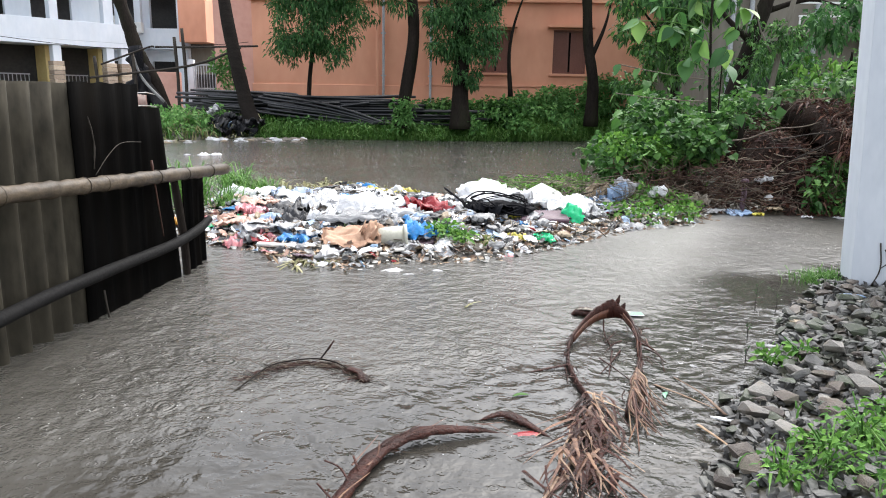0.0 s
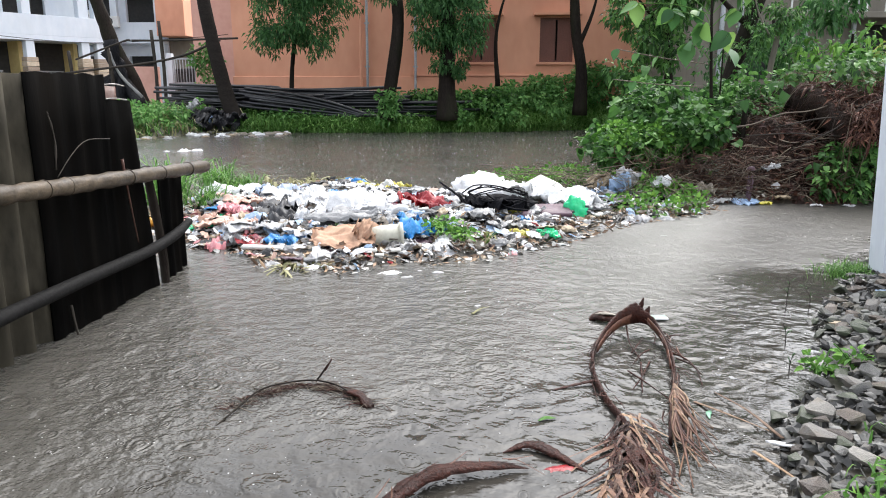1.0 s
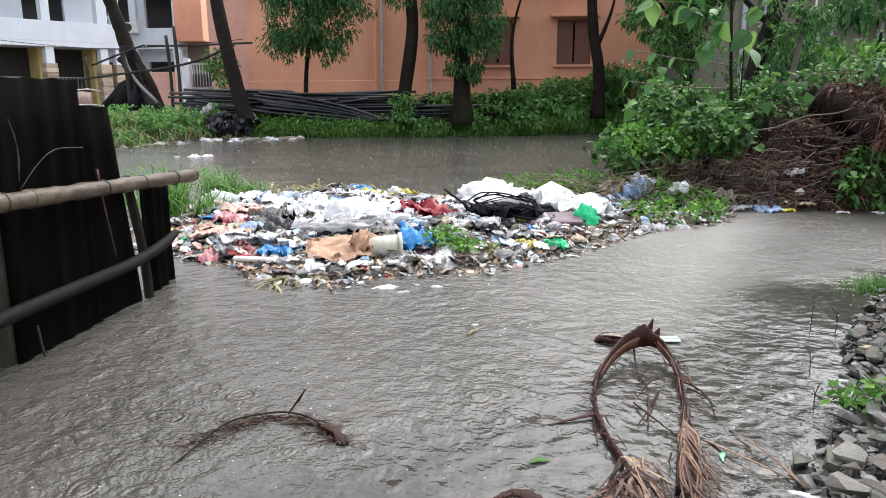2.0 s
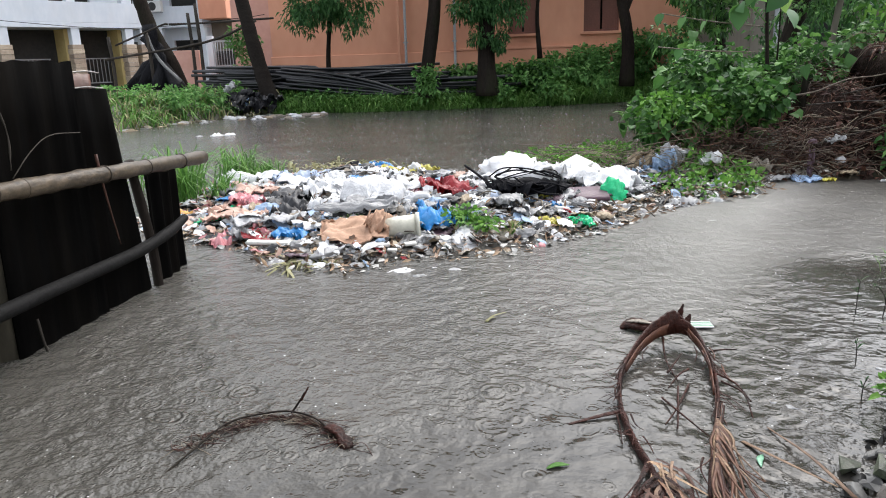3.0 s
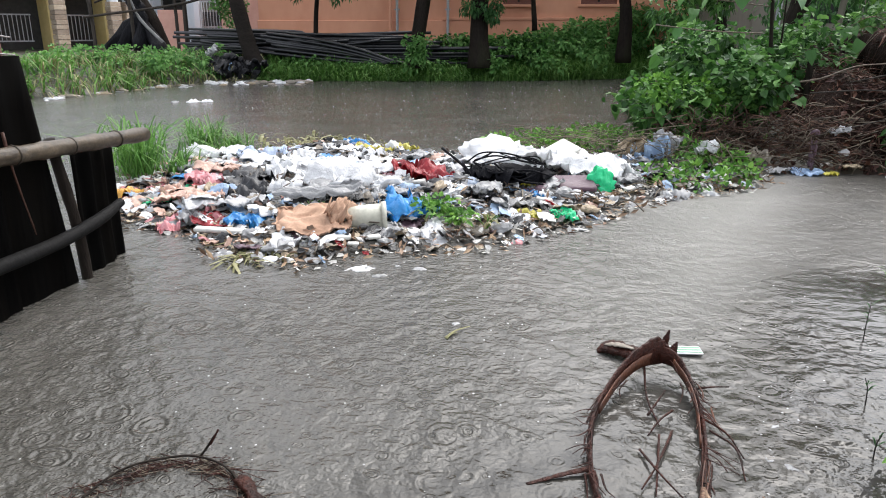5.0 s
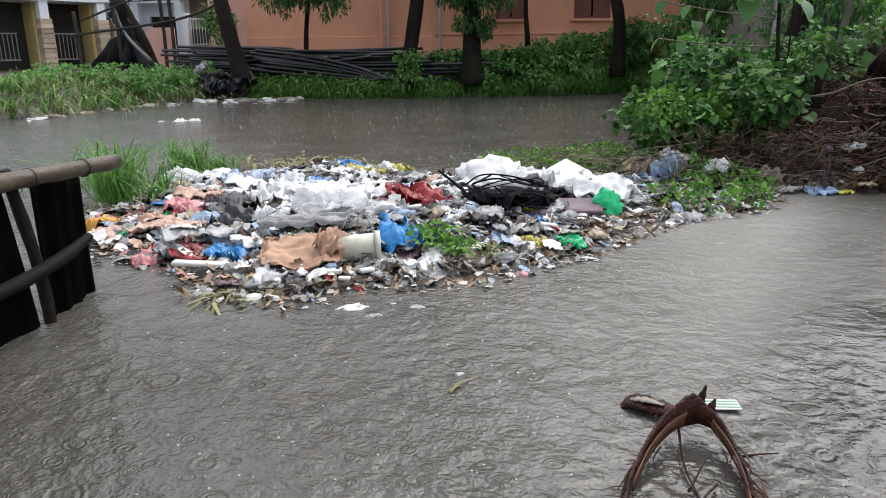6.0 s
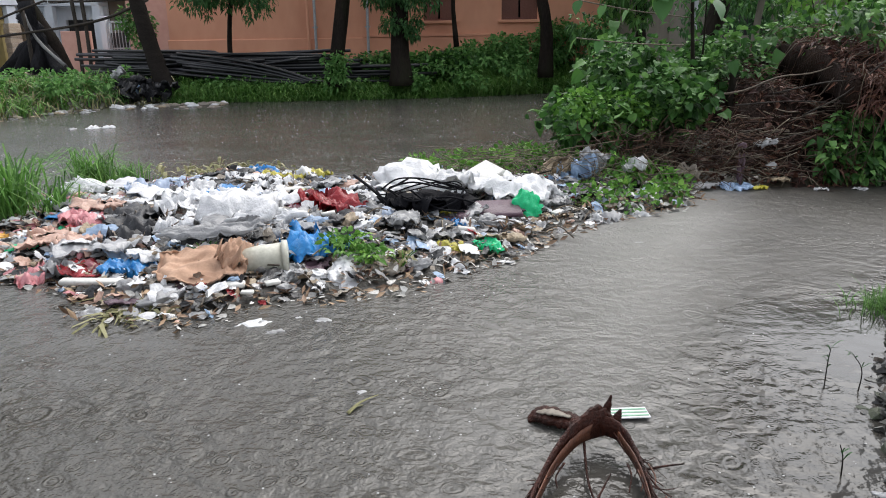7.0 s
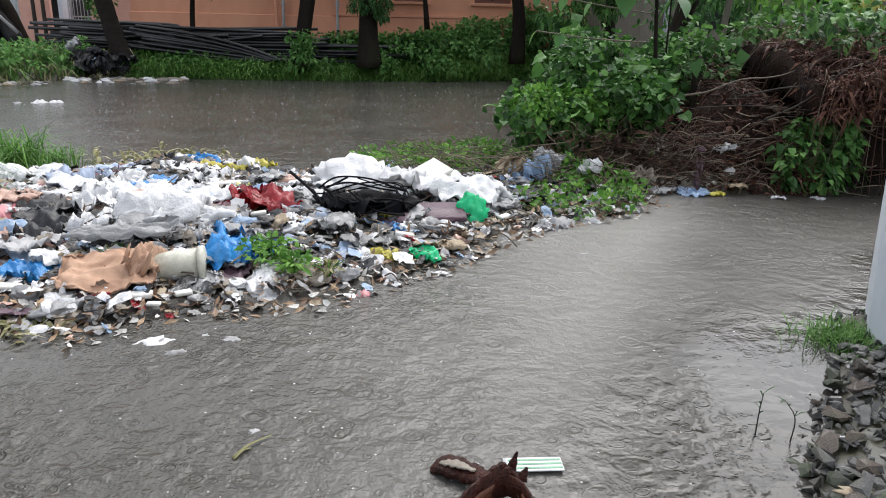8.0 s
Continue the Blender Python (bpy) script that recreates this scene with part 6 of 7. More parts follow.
    part("hose", tube(bmesh.new(), smooth_line([(-0.62, 0.22, 0.28), (-0.45, 0.08, 0.18), (-0.3, -0.1, 0.09)], 5), 0.013, 6), RUBBER, bundle, smooth=True)
    solid("board", finish(boxes(((-0.27, -0.14, 0), (0.27, 0.14, 0.05)), bevel=0.012), "board", P_ROSE), "dark maroon wet board on rubbish", "board", (1.1, 7.62, island_z(1.1, 7.62) + 0.03), (14, 0, 8))
    solid("plastic_bag", BAGS[7], "bright green plastic bag standing up", "bag", (1.41, 7.72, island_z(1.41, 7.72) - 0.01), (0, 0, 20), (0.34, 0.26, 0.36), BAG_GROUP, "", P_GREEN)
    # brown cloth, tub, foam strips
    solid("brown_cloth", rag(23, 0.15, 34, 0.14), "brown cloth rag lying in folds", "cloth", (-0.90, 6.0, island_z(-0.90, 6.0) + 0.03), (16, 0, 10), (0.66, 0.6, 0.55), "", "", CLOTH)
    solid("brown_cloth", rag(29, 0.5, 30, 0.2), "brown cloth rag bunched in high folds", "cloth", (-0.72, 6.1, island_z(-0.72, 6.1) + 0.05), (20, 10, 80), (0.36, 0.26, 0.42), "", "", CLOTH)
    tub = base("plastic_tub", "dirty cream plastic tub lying on its side", "tub", (-0.52, 6.17, island_z(-0.52, 6.17) + 0.09), 10)
    prof = bmesh.new()
    tube(prof, [Vector((-0.22, 0, 0)), Vector((-0.05, 0, 0.005)), Vector((0.13, 0, 0.01))], lambda g: 0.085 + 0.02 * g, 14)
    part("body", prof, TUB, tub, smooth=True)
    part("rim", tube(bmesh.new(), [Vector((0.125, 0, 0.01)), Vector((0.16, 0, 0.012))], 0.118, 14), TUB, tub, smooth=True)
    solid("plastic_film", rag(91, 0.3, 28, 0.15), "long folded dirty white sheet", "film", (-0.98, 6.55, island_z(-0.98, 6.55) + 0.05), (14, -3, 14), (0.8, 0.3, 0.3), "films over the heap", "", P_MILK)
    solid("foam_strip", finish(boxes(((-0.20, -0.04, 0), (0.20, 0.04, 0.035)), bevel=0.01), "foam_strip", FOAM_BOARD), "short white foam strip at the rim", "foam", (-1.62, 5.95, island_z(-1.62, 5.95) + 0.03), (0, 3, 6))
    for x, y, s, t in ((-0.62, 5.78, 0.13, 10), (-0.40, 5.86, 0.10, 30), (-0.52, 5.70, 0.08, 5), (-0.25, 7.22, 0.12, 12), (0.88, 7.02, 0.14, 3), (-0.76, 8.15, 0.2, 0), (1.72, 7.78, 0.12, 40)):
        solid("foam_piece", finish(boxes(((-s / 2, -s * 0.28, 0), (s / 2, s * 0.28, s * 0.25)), bevel=s * 0.06), "foam_piece", FOAM_BOARD), "broken white foam piece", "foam", (x, y, island_z(x, y) + 0.03), (R.uniform(-10, 10), R.uniform(-10, 10), t), group="foam pieces")
    # many more bags, strewn
    rnd = random.Random(31)
    # black is weighted up to paint shaded gaps between the bags as well
    palette = [(P_WHITE, W, 34), (P_MILK, "clear crumpled plastic bag", 26), (P_GREY, "grey crumpled plastic bag", 4), (P_BLACK, "black crumpled plastic bag", 30), (P_DULL, "sodden brown paper scrap", 9), (P_TAN, "tan crumpled paper scrap", 8),
               (P_PEACH, "peach-coloured crumpled plastic wrapper", 5), (P_PINK, "pink crumpled plastic wrapper", 3), (P_SKY, "pale blue plastic wrapper", 6), (P_BLUE, "blue crumpled plastic wrapper", 3), (P_YELLOW, "yellow crumpled plastic wrapper", 2), (P_RED, "red crumpled plastic wrapper", 2), (P_MAROON, "maroon crumpled plastic wrapper", 4), (P_GREEN, "green crumpled plastic wrapper", 1)]
    total = sum(p[2] for p in palette)

    def draw():
        q = rnd.uniform(0, total)
        for mat, label, wt in palette:
            q -= wt
            if q <= 0:
                return mat, label
        return palette[0][:2]

    count = 0
    while count < 300:
        x, y = rnd.uniform(-3.3, 2.2), rnd.uniform(5.5, 10.3)
        if depth_in(ISLAND, x, y) < 0.12 or (x > 0.6 and y > 9.2) or (x < -2.5 and y < 7.6 and rnd.random() < 0.6):
            continue
        s = rnd.uniform(0.09, 0.27)
        mat, label = draw()
        if ((x > -0.4 and y < 7.0) or (x > 0.2 and y < 8.1) or y < 6.1) and rnd.random() < 0.7:
            mat, label = rnd.choice(((P_DULL, "sodden brown paper scrap"), (P_MILK, "clear crumpled plastic bag"), (P_TAN, "tan crumpled paper scrap"), (P_GREY, "grey crumpled plastic bag"), (P_ROSE, "dull purple plastic wrapper"), (P_WHITE, W)))
            s *= 0.75
        if count % 2:
            solid("plastic_bag", BAGS[count % 10], label, "bag", (x, y, island_z(x, y) - 0.015), (rnd.uniform(-15, 15), rnd.uniform(-15, 15), rnd.uniform(0, 360)), (s * rnd.uniform(1, 1.5), s, s * rnd.uniform(0.5, 0.9)), BAG_GROUP, "", mat)
        else:
            solid("wrapper", RAGS[count % 8], label, "wrapper", (x, y, island_z(x, y) + 0.0), (rnd.uniform(-12, 12), rnd.uniform(-12, 12), rnd.uniform(0, 360)), (s * 2.0, s * 2.0, s * 1.5), SCRAP_GROUP, "", mat)
        count += 1
    count = 0
    while count < 215:
        x, y = rnd.uniform(-3.2, 3.2), rnd.uniform(5.3, 10.6)
        d = depth_in(ISLAND, x, y)
        if d < -0.12 or d > 1.6 or (y > 8.8 and x > 0.5 and rnd.random() < 0.7):
            continue
        s = rnd.uniform(0.04, 0.13)
        mat, label = draw()
        if mat is P_BLACK or mat is P_GREY:
            mat, label = P_WHITE, "small white plastic scrap"
        solid("scrap", SMALL[count % 8], label, "scrap", (x, y, max(0.0, island_z(x, y)) - 0.005), (rnd.uniform(-20, 20), rnd.uniform(-20, 20), rnd.uniform(0, 360)), (s * rnd.uniform(1, 2), s, s * 0.6), SCRAP_GROUP, "", mat)
        count += 1
    # fine litter, too small to count
    for name, mat, n, label in (("fine_litter", STRAW, 5200, "fine shreds of leaf, straw and paper"), ("pale_litter", PALE_BITS, 3600, "fine pale shreds of plastic")):
        pos = []
        while len(pos) < n:
            x, y = rnd.uniform(-3.6, 3.4), rnd.uniform(5.2, 10.8)
            d = depth_in(ISLAND, x, y)
            if d > -0.16 and rnd.random() < (1.0 if d < 0.8 else 0.35):
                pos.append((x, y, max(0.004, island_z(x, y) + 0.012 + 0.02 * rnd.random())))
        pos = np.array(pos)
        rn = np.random.RandomState(n)
        out = rn.normal(0, 1, (n, 3)) * (1, 1, 0.12)
        tagged(new(name, leaf_mesh(name, pos, out, 0.085 if mat is STRAW else 0.06, mat, 0.3 if mat is STRAW else 0.6, 0.02, 0.1, rn)), label, "litter", kind="stuff")
    # the black shreds stand for shade in the gaps between white bags
    for name, mat, n, size in (("white_shreds", P_WHITE, 430, 0.12), ("clear_shreds", P_MILK, 430, 0.12), ("brown_shreds", P_DULL, 420, 0.11), ("black_shreds", P_BLACK, 680, 0.13), ("tan_shreds", P_TAN, 260, 0.08), ("grey_shreds", P_GREY, 90, 0.08), ("peach_shreds", P_PEACH, 150, 0.13), ("pink_shreds", P_PINK, 90, 0.11), ("blue_shreds", P_SKY, 120, 0.13), ("lilac_shreds", P_LILAC, 90, 0.13), ("red_shreds", P_RED, 25, 0.08)):
        pos = []
        while len(pos) < n:
            x, y = rnd.uniform(-3.3, 3.0), rnd.uniform(5.3, 10.3)
            d = depth_in(ISLAND, x, y)
            pale = mat in (P_WHITE, P_MILK, P_GREY, P_SKY, P_LILAC)
            if pale and (d < 0.25 or (x > 0.1 and y < 8)) and rnd.random() < 0.35:
                continue
            if mat in (P_BLACK, P_DULL) and d < 0.45 and rnd.random() < 0.7:
                continue
            if d > -0.05 and not (y > 9 and x > 0.7) and (d < 1.0 or rnd.random() < 0.6) and (mat not in (P_PEACH, P_PINK) or x < -1.2):
                pos.append((x, y, max(0.006, island_z(x, y) + 0.01 + 0.035 * rnd.random())))
        tagged(new(name, shred_field(name, pos, size, mat, rnd)), "torn shreds of film and paper on the heap", "litter", kind="stuff")
    # sticks
    bm = bmesh.new()
    for _ in range(90):
        x, y = rnd.uniform(-2.2, 2.6), rnd.uniform(5.5, 9.4)
        if depth_in(ISLAND, x, y) < 0.0:
            continue
        z, a, L = island_z(x, y) + 0.04, rnd.uniform(0, 6.28), rnd.uniform(0.12, 0.45)
        tube(bm, smooth_line([(x, y, z), (x + math.cos(a) * L * 0.5, y + math.sin(a) * L * 0.5, z + rnd.uniform(0, 0.06)), (x + math.cos(a) * L, y + math.sin(a) * L, z + rnd.uniform(-0.03, 0.05))], 3), 0.006, 5, rnd=rnd)
    tagged(new("sticks", finish(bm, "sticks", DEAD_PALE)), "thin sticks among the rubbish", "sticks", kind="stuff")
    bm = tube(bmesh.new(), smooth_line([(0.75, 8.15, 0.22), (1.2, 8.2, 0.26), (1.75, 8.45, 0.34)], 5), lambda g: 0.014 * (1 - 0.4 * g), 6, wobble=0.2)
    tagged(new("stick", finish(bm, "stick", BARK)), "dark crooked stick across the sheets", "stick")

    # plants on the island
    grass_clump((-3.3, 7.9, 0.08), 130, 0.09, 0.66, seed=2, width=0.007, lean=1.1)
    grass_clump((-3.75, 8.6, 0.06), 50, 0.12, 0.5, seed=3, width=0.007)
    grass_clump((-2.85, 7.85, 0.10), 70, 0.08, 0.36, seed=4)
    grass_clump((-3.45, 9.75, 0.05), 170, 0.11, 0.46, seed=5, width=0.007, lean=1.1)
    grass_clump((-3.0, 9.6, 0.06), 130, 0.12, 0.28, seed=6, width=0.007)
    grass_clump((-4.2, 9.0, -0.02), 40, 0.3, 0.55, "sparse reeds standing in the water", seed=7)
    grass_clump((-2.2, 10.0, 0.12), 75, 0.3, 0.10, "yellowed leaves flattened on the rubbish", DRY_GRASS, 8, 0.03, 2.0)
    grass_clump((-1.75, 10.2, 0.10), 60, 0.28, 0.09, "yellowed leaves flattened on the rubbish", DRY_GRASS, 9, 0.03, 2.0)
    grass_clump((-1.2, 5.5, 0.015), 60, 0.10, 0.07, "yellow-green torn leaves at the rim", DRY_GRASS, 10, 0.02, 3.0)
    grass_clump((3.40, 5.40, 0.0), 620, 0.11, 0.14, "tuft of green grass at the pillar foot", seed=12, width=0.004)
    weed((0.02, 6.38, 0.10), 150, 0.19, 0.06, 1, label="leafy green weed rooted in rubbish")
    weed((0.2, 6.25, 0.08), 90, 0.15, 0.06, 2, label="leafy green weed rooted in rubbish")
    weed((-0.12, 6.5, 0.10), 70, 0.13, 0.06, 3, label="leafy green weed rooted in rubbish")
    weed((0.62, 8.45, 0.22), 60, 0.16, 0.07, 4, LEAF_BUSH, "green creeper lying over the sack")
    weed((-1.0, 6.35, 0.1), 24, 0.12, 0.04, 5, LEAF_BUSH)
    weed((0.42, 6.2, 0.08), 30, 0.1, 0.05, 6, DRY_GRASS, "yellowing leafy weed rooted in rubbish")
    rn = np.random.RandomState(41)
    blobs = []
    for _ in range(120):
        x = rnd.uniform(0.3, 3.2)
        y = rnd.uniform(9.15, 10.5) - 0.35 * max(0, x - 1.6)
        blobs.append((x, y, island_z(x, y) + 0.06 + 0.10 * rnd.random(), rnd.uniform(0.07, 0.17)))
    for _ in range(40):
        x = rnd.uniform(1.9, 3.3)
        y = rnd.uniform(8.0, 9.0) + 0.3 * (x - 2.4)
        blobs.append((x, y, 0.05 + 0.1 * rnd.random(), rnd.uniform(0.06, 0.14)))
    pos, d = crown_points(blobs, 3000, rn)
    tagged(new("creeper_leaves", leaf_mesh("creeper_leaves", pos, d + (0, -0.2, 0.35), 0.075, LEAF_FRESH, 0.6, 0.2, rnd=rn)), "low green creepers spreading over the rubbish", "creeper", kind="stuff")
    bm = bmesh.new()
    for _ in range(170):
        x = rnd.uniform(0.6, 3.3)
        y = rnd.uniform(8.5, 10.4)
        z = island_z(x, y) + 0.08
        tube(bm, smooth_line([(x, y, z), (x + rnd.uniform(-0.3, 0.3), y, z + rnd.uniform(0.05, 0.2)), (x + rnd.uniform(-0.5, 0.5), y + rnd.uniform(-0.2, 0.2), z + rnd.uniform(-0.05, 0.3))], 4), 0.0038, 4, rnd=rnd)
    tagged(new("dry_stems", finish(bm, "dry_stems", DEAD_PALE)), "bare pale creeper stems", "stems", kind="stuff")
    # rubbish caught on the brush bank
    for x, y, z, s, mat, label, k in ((2.10, 9.02, 0.20, 0.40, P_SKY, "pale blue plastic bag caught on stems", 3), (2.26, 9.05, 0.32, 0.28, P_MILK, "milky plastic bag caught on stems", 5), (1.88, 9.05, 0.26, 0.30, P_TAN, "tan sodden bag on stems", 6),
                                      (2.72, 9.0, 0.26, 0.24, P_WHITE, "milky plastic bag caught on stems", 7), (3.3, 9.25, 0.12, 0.3, P_DULL, "sodden brown bag at the bank", 8), (3.98, 9.5, 0.42, 0.14, P_ROSE, "dull purple film in the brush", 6), (4.3, 9.42, 0.20, 0.14, P_MILK, "milky bag in the brush", 5),
                                      (3.84, 9.12, 0.0, 0.32, P_SKY, "pale blue plastic sheet at the waterline", 2), (4.08, 9.1, 0.0, 0.2, P_YELLOW, "yellow wrapper at the waterline", 3), (4.35, 9.2, 0.06, 0.24, P_TAN, "tan paper bag at the waterline", 9), (3.05, 8.95, 0.02, 0.26, P_WHITE, W, 1), (3.5, 9.1, 0.02, 0.28, P_MILK, "milky plastic bag at the waterline", 7), (4.7, 9.0, 0.0, 0.14, P_WHITE, "small white plastic scrap", 0), (5.1, 9.0, 0.0, 0.12, P_MILK, "small white plastic scrap", 4)):
        solid("plastic_bag", SMALL[k % 8] if x > 3.9 and z > 0.1 else BUNCH[k % 8] if z > 0.1 else RAGS[k % 8], label, "bag", (x, y - 0.06 if z > 0.1 else y, z), (R.uniform(25, 60) if z > 0.1 else R.uniform(-4, 8), R.uniform(-20, 20) if z > 0.1 else 0, R.uniform(-40, 40)), (s * 1.15, s * 0.9, s * 1.1), "bags along the brush bank", "", mat)
    solid("plastic_film", rag(97, 0.4, 20, 0.35), "pale torn film caught on the brush", "film", (4.2, 9.34, 0.44), (40, -10, -12), (0.26, 0.14, 0.2), "", "", P_MILK)
    solid("hanging_rag", rag(95, 0.3, 18, 0.3), "dull purple rag hanging down to the water", "rag", (3.92, 9.27, 0.2), (82, 0, 6), (0.09, 0.42, 0.12), "", "", P_ROSE)


# ---------- things afloat ----------
def floating():
    # the looped palm stalk
    root = base("palm_frond", "dead brown palm frond bent into a loop in the water", "palm frond", (1.3, 3.9, 0))
    off = Matrix.Translation((-1.3, -3.9, 0))

    def stalk(name, pts, r, mat=FROND, flat=0.4, label="", parent=root, wob=0.3, sides=8):
        bm = tube(bmesh.new(), smooth_line(pts, 8), r, sides, flat, wob)
        bm.transform(off)
        return part(name, bm, mat, parent, label, True)

    def ribbon(name, pts, tall, thick, mat, label="", lean=0.0, lift=0.0):
        """A strip standing on edge along a line, its upper rim uneven."""
        line, bm, rings = smooth_line(pts, 8), bmesh.new(), []
        for q, p in enumerate(line):
            g = q / (len(line) - 1)
            d = (line[min(q + 1, len(line) - 1)] - line[max(q - 1, 0)]).normalized()
            side = d.cross(Vector((0, 0, 1))).normalized()
            h = tall(g) * (1 + 0.12 * noise.noise((q * 0.55, 3, tall(0.5) * 50)))
            top = p + Vector((0, 0, h + lift)) + side * lean * h
            low = p + Vector((0, 0, lift - 0.012))
            mid = (top + low) / 2 + side * thick * 1.2
            rings.append([bm.verts.new(w) for w in (low - side * thick, mid - side * thick * 1.6, top - side * thick * 0.5, top + side * thick * 0.5, mid, low + side * thick)])
        for a, b in zip(rings, rings[1:]):
            for q in range(6):
                bm.faces.new((a[q], a[(q + 1) % 6], b[(q + 1) % 6], b[q]))
        bm.faces.new(rings[0][::-1])
        bm.faces.new(rings[-1])
        bmesh.ops.recalc_face_normals(bm, faces=bm.faces)
        bm.transform(off)
        return part(name, bm, mat, root, label, True)

    LEFT_ARM = [(1.35, 3.97, 0.075), (1.23, 3.90, 0.075), (1.11, 3.75, 0.055), (1.005, 3.53, 0.03), (0.965, 3.31, 0.02), (0.955, 3.09, 0.015), (0.975, 2.86, 0.015), (1.0, 2.70, 0.02), (1.02, 2.5, 0.015)]
    RIGHT_ARM = [(1.33, 3.97, 0.08), (1.40, 3.91, 0.075), (1.435, 3.77, 0.05), (1.435, 3.57, 0.03), (1.39, 3.28, 0.02), (1.305, 2.98, 0.02), (1.225, 2.71, 0.02), (1.17, 2.5, 0.015)]
    ribbon("stalk", LEFT_ARM, lambda g: 0.078 * (1 - ease(0.05, 0.42, g)) + 0.022, 0.010, FROND, "reddish-brown split palm stalk")
    ribbon("stalk", RIGHT_ARM, lambda g: 0.045 * (1 - ease(0.02, 0.4, g)) + 0.024, 0.009, FROND, "reddish-brown split palm stalk")
    ribbon("inner_face", [(1.30, 3.945, 0.08), (1.22, 3.872, 0.08), (1.115, 3.73, 0.06), (1.02, 3.53, 0.036)], lambda g: 0.046 - 0.024 * g, 0.004, INNER, "orange-brown split inside")
    ribbon("inner_face", [(1.385, 3.90, 0.085), (1.42, 3.76, 0.06), (1.42, 3.57, 0.04), (1.38, 3.32, 0.03)], lambda g: 0.030 - 0.012 * g, 0.004, INNER, "orange-brown split inside")
    ribbon("sheath", [(1.17, 3.86, 0.085), (1.25, 3.95, 0.095), (1.33, 4.0, 0.10), (1.40, 3.97, 0.085)], lambda g: 0.03 + 0.058 * math.sin(math.pi * g) ** 0.7, 0.014, FROND, "ragged dark sheath", 0.3)
    for foot, tip in (((1.35, 3.99, 0.13), (1.375, 4.0, 0.215)), ((1.39, 3.97, 0.12), (1.41, 3.98, 0.165))):
        stalk("splinter", [foot, (Vector(foot) + Vector(tip)) / 2, tip], lambda g: 0.022 * (1 - 0.9 * g) + 0.002, flat=0.5)
    stalk("shell", [(1.08, 4.20, 0.0), (1.13, 4.19, 0.03), (1.22, 4.13, 0.035), (1.29, 4.06, 0.05)], lambda g: 0.058 * math.sin(math.pi * (0.15 + 0.7 * g)), flat=0.4, label="curled dark rind with a pale inside", wob=0.25)
    stalk("pith", [(1.11, 4.185, 0.045), (1.17, 4.155, 0.058), (1.24, 4.105, 0.062)], lambda g: 0.026 * math.sin(math.pi * (0.1 + 0.8 * g)), P_DULL, 0.3, "pale inside of the rind", wob=0.5)
    rnd = random.Random(13)
    left, right = smooth_line(LEFT_ARM, 8), smooth_line(RIGHT_ARM, 8)
    for k in range(40):
        side = k % 2
        f = rnd.random()
        a = (left if side else right)[int((0.25 + 0.6 * f) * (len(left if side else right) - 1))] + Vector((0, 0, 0.03))
        b = (a[0] + (-1 if side else 1) * rnd.uniform(0.02, 0.12), a[1] + rnd.uniform(-0.12, 0.04), rnd.uniform(0.01, 0.07))
        stalk("thorn", [a, ((a[0] + b[0]) / 2, (a[1] + b[1]) / 2, 0.05), b], lambda g: 0.005 * (1 - 0.6 * g), sides=4)
    for k in range(56):
        run = left if k % 3 == 0 else right
        i = rnd.randrange(8, len(run) - 7)
        j = Vector((rnd.gauss(0, 0.018), rnd.gauss(0, 0.01), rnd.uniform(0, 0.035)))
        end = Vector((rnd.gauss(0, 0.03), rnd.gauss(0, 0.03), 0))
        stalk("fibre", [run[i] + j, run[i + 3] + j * 1.1, run[i + 6] + j + end], lambda g: 0.0045 * (1 - 0.6 * g), (FROND, FROND, INNER)[k % 3], 0.6, sides=4)
    # twigs inside the loop
    for pts in ([(1.26, 3.92, 0.06), (1.24, 3.7, 0.02), (1.26, 3.5, 0.0)], [(1.22, 3.55, 0.02), (1.32, 3.72, 0.05)], [(1.24, 3.4, 0.02), (1.16, 3.0, 0.02)], [(1.44, 3.74, 0.05), (1.52, 3.75, 0.06), (1.60, 3.78, 0.05)], [(1.30, 3.45, 0.01), (1.2, 3.2, 0.02), (1.12, 3.05, 0.01)], [(1.15, 3.3, 0.01), (1.2, 3.1, 0.03), (1.28, 2.95, 0.01)],
                [(1.33, 3.6, 0.02), (1.26, 3.5, 0.03), (1.2, 3.42, 0.0)], [(1.42, 3.5, 0.05), (1.5, 3.42, 0.03), (1.53, 3.28, 0.01)], [(1.43, 3.4, 0.05), (1.5, 3.3, 0.04), (1.5, 3.15, 0.0)]):
        stalk("twig", pts, lambda g: 0.0055 * (1 - 0.5 * g), FROND, 1.0, sides=5)
    stalk("sunk_leaf", [(0.95, 3.14, 0.02), (0.86, 3.11, 0.012), (0.72, 3.05, 0.0)], lambda g: 0.018 * (1 - 0.6 * g), FROND, 0.3, "dark strap trailing in the water")
    # the spread of dry leaflets at its foot: strap leaves, each a blade of its own
    for k in range(170):
        f = rnd.random()
        cx, cy = 1.04 - 0.16 * f + rnd.gauss(0, 0.03 + 0.055 * f), 2.74 - 0.86 * f
        a = -math.pi / 2 + rnd.gauss(-0.12, 0.42)
        L = rnd.uniform(0.12, 0.34)
        z = rnd.uniform(0.005, 0.055)
        pts = [(cx, cy, z), (cx + math.cos(a) * L * 0.5, cy + math.sin(a) * L * 0.5, z + rnd.uniform(-0.012, 0.012)), (cx + math.cos(a + rnd.gauss(0, 0.2)) * L, cy + math.sin(a) * L, max(0.004, z - rnd.uniform(0, 0.08)))]
        w = rnd.uniform(0.004, 0.013)
        bm = tube(bmesh.new(), smooth_line(pts, 3), lambda g: w * (1.0 - 0.75 * g), 4, 0.16, rnd=rnd)
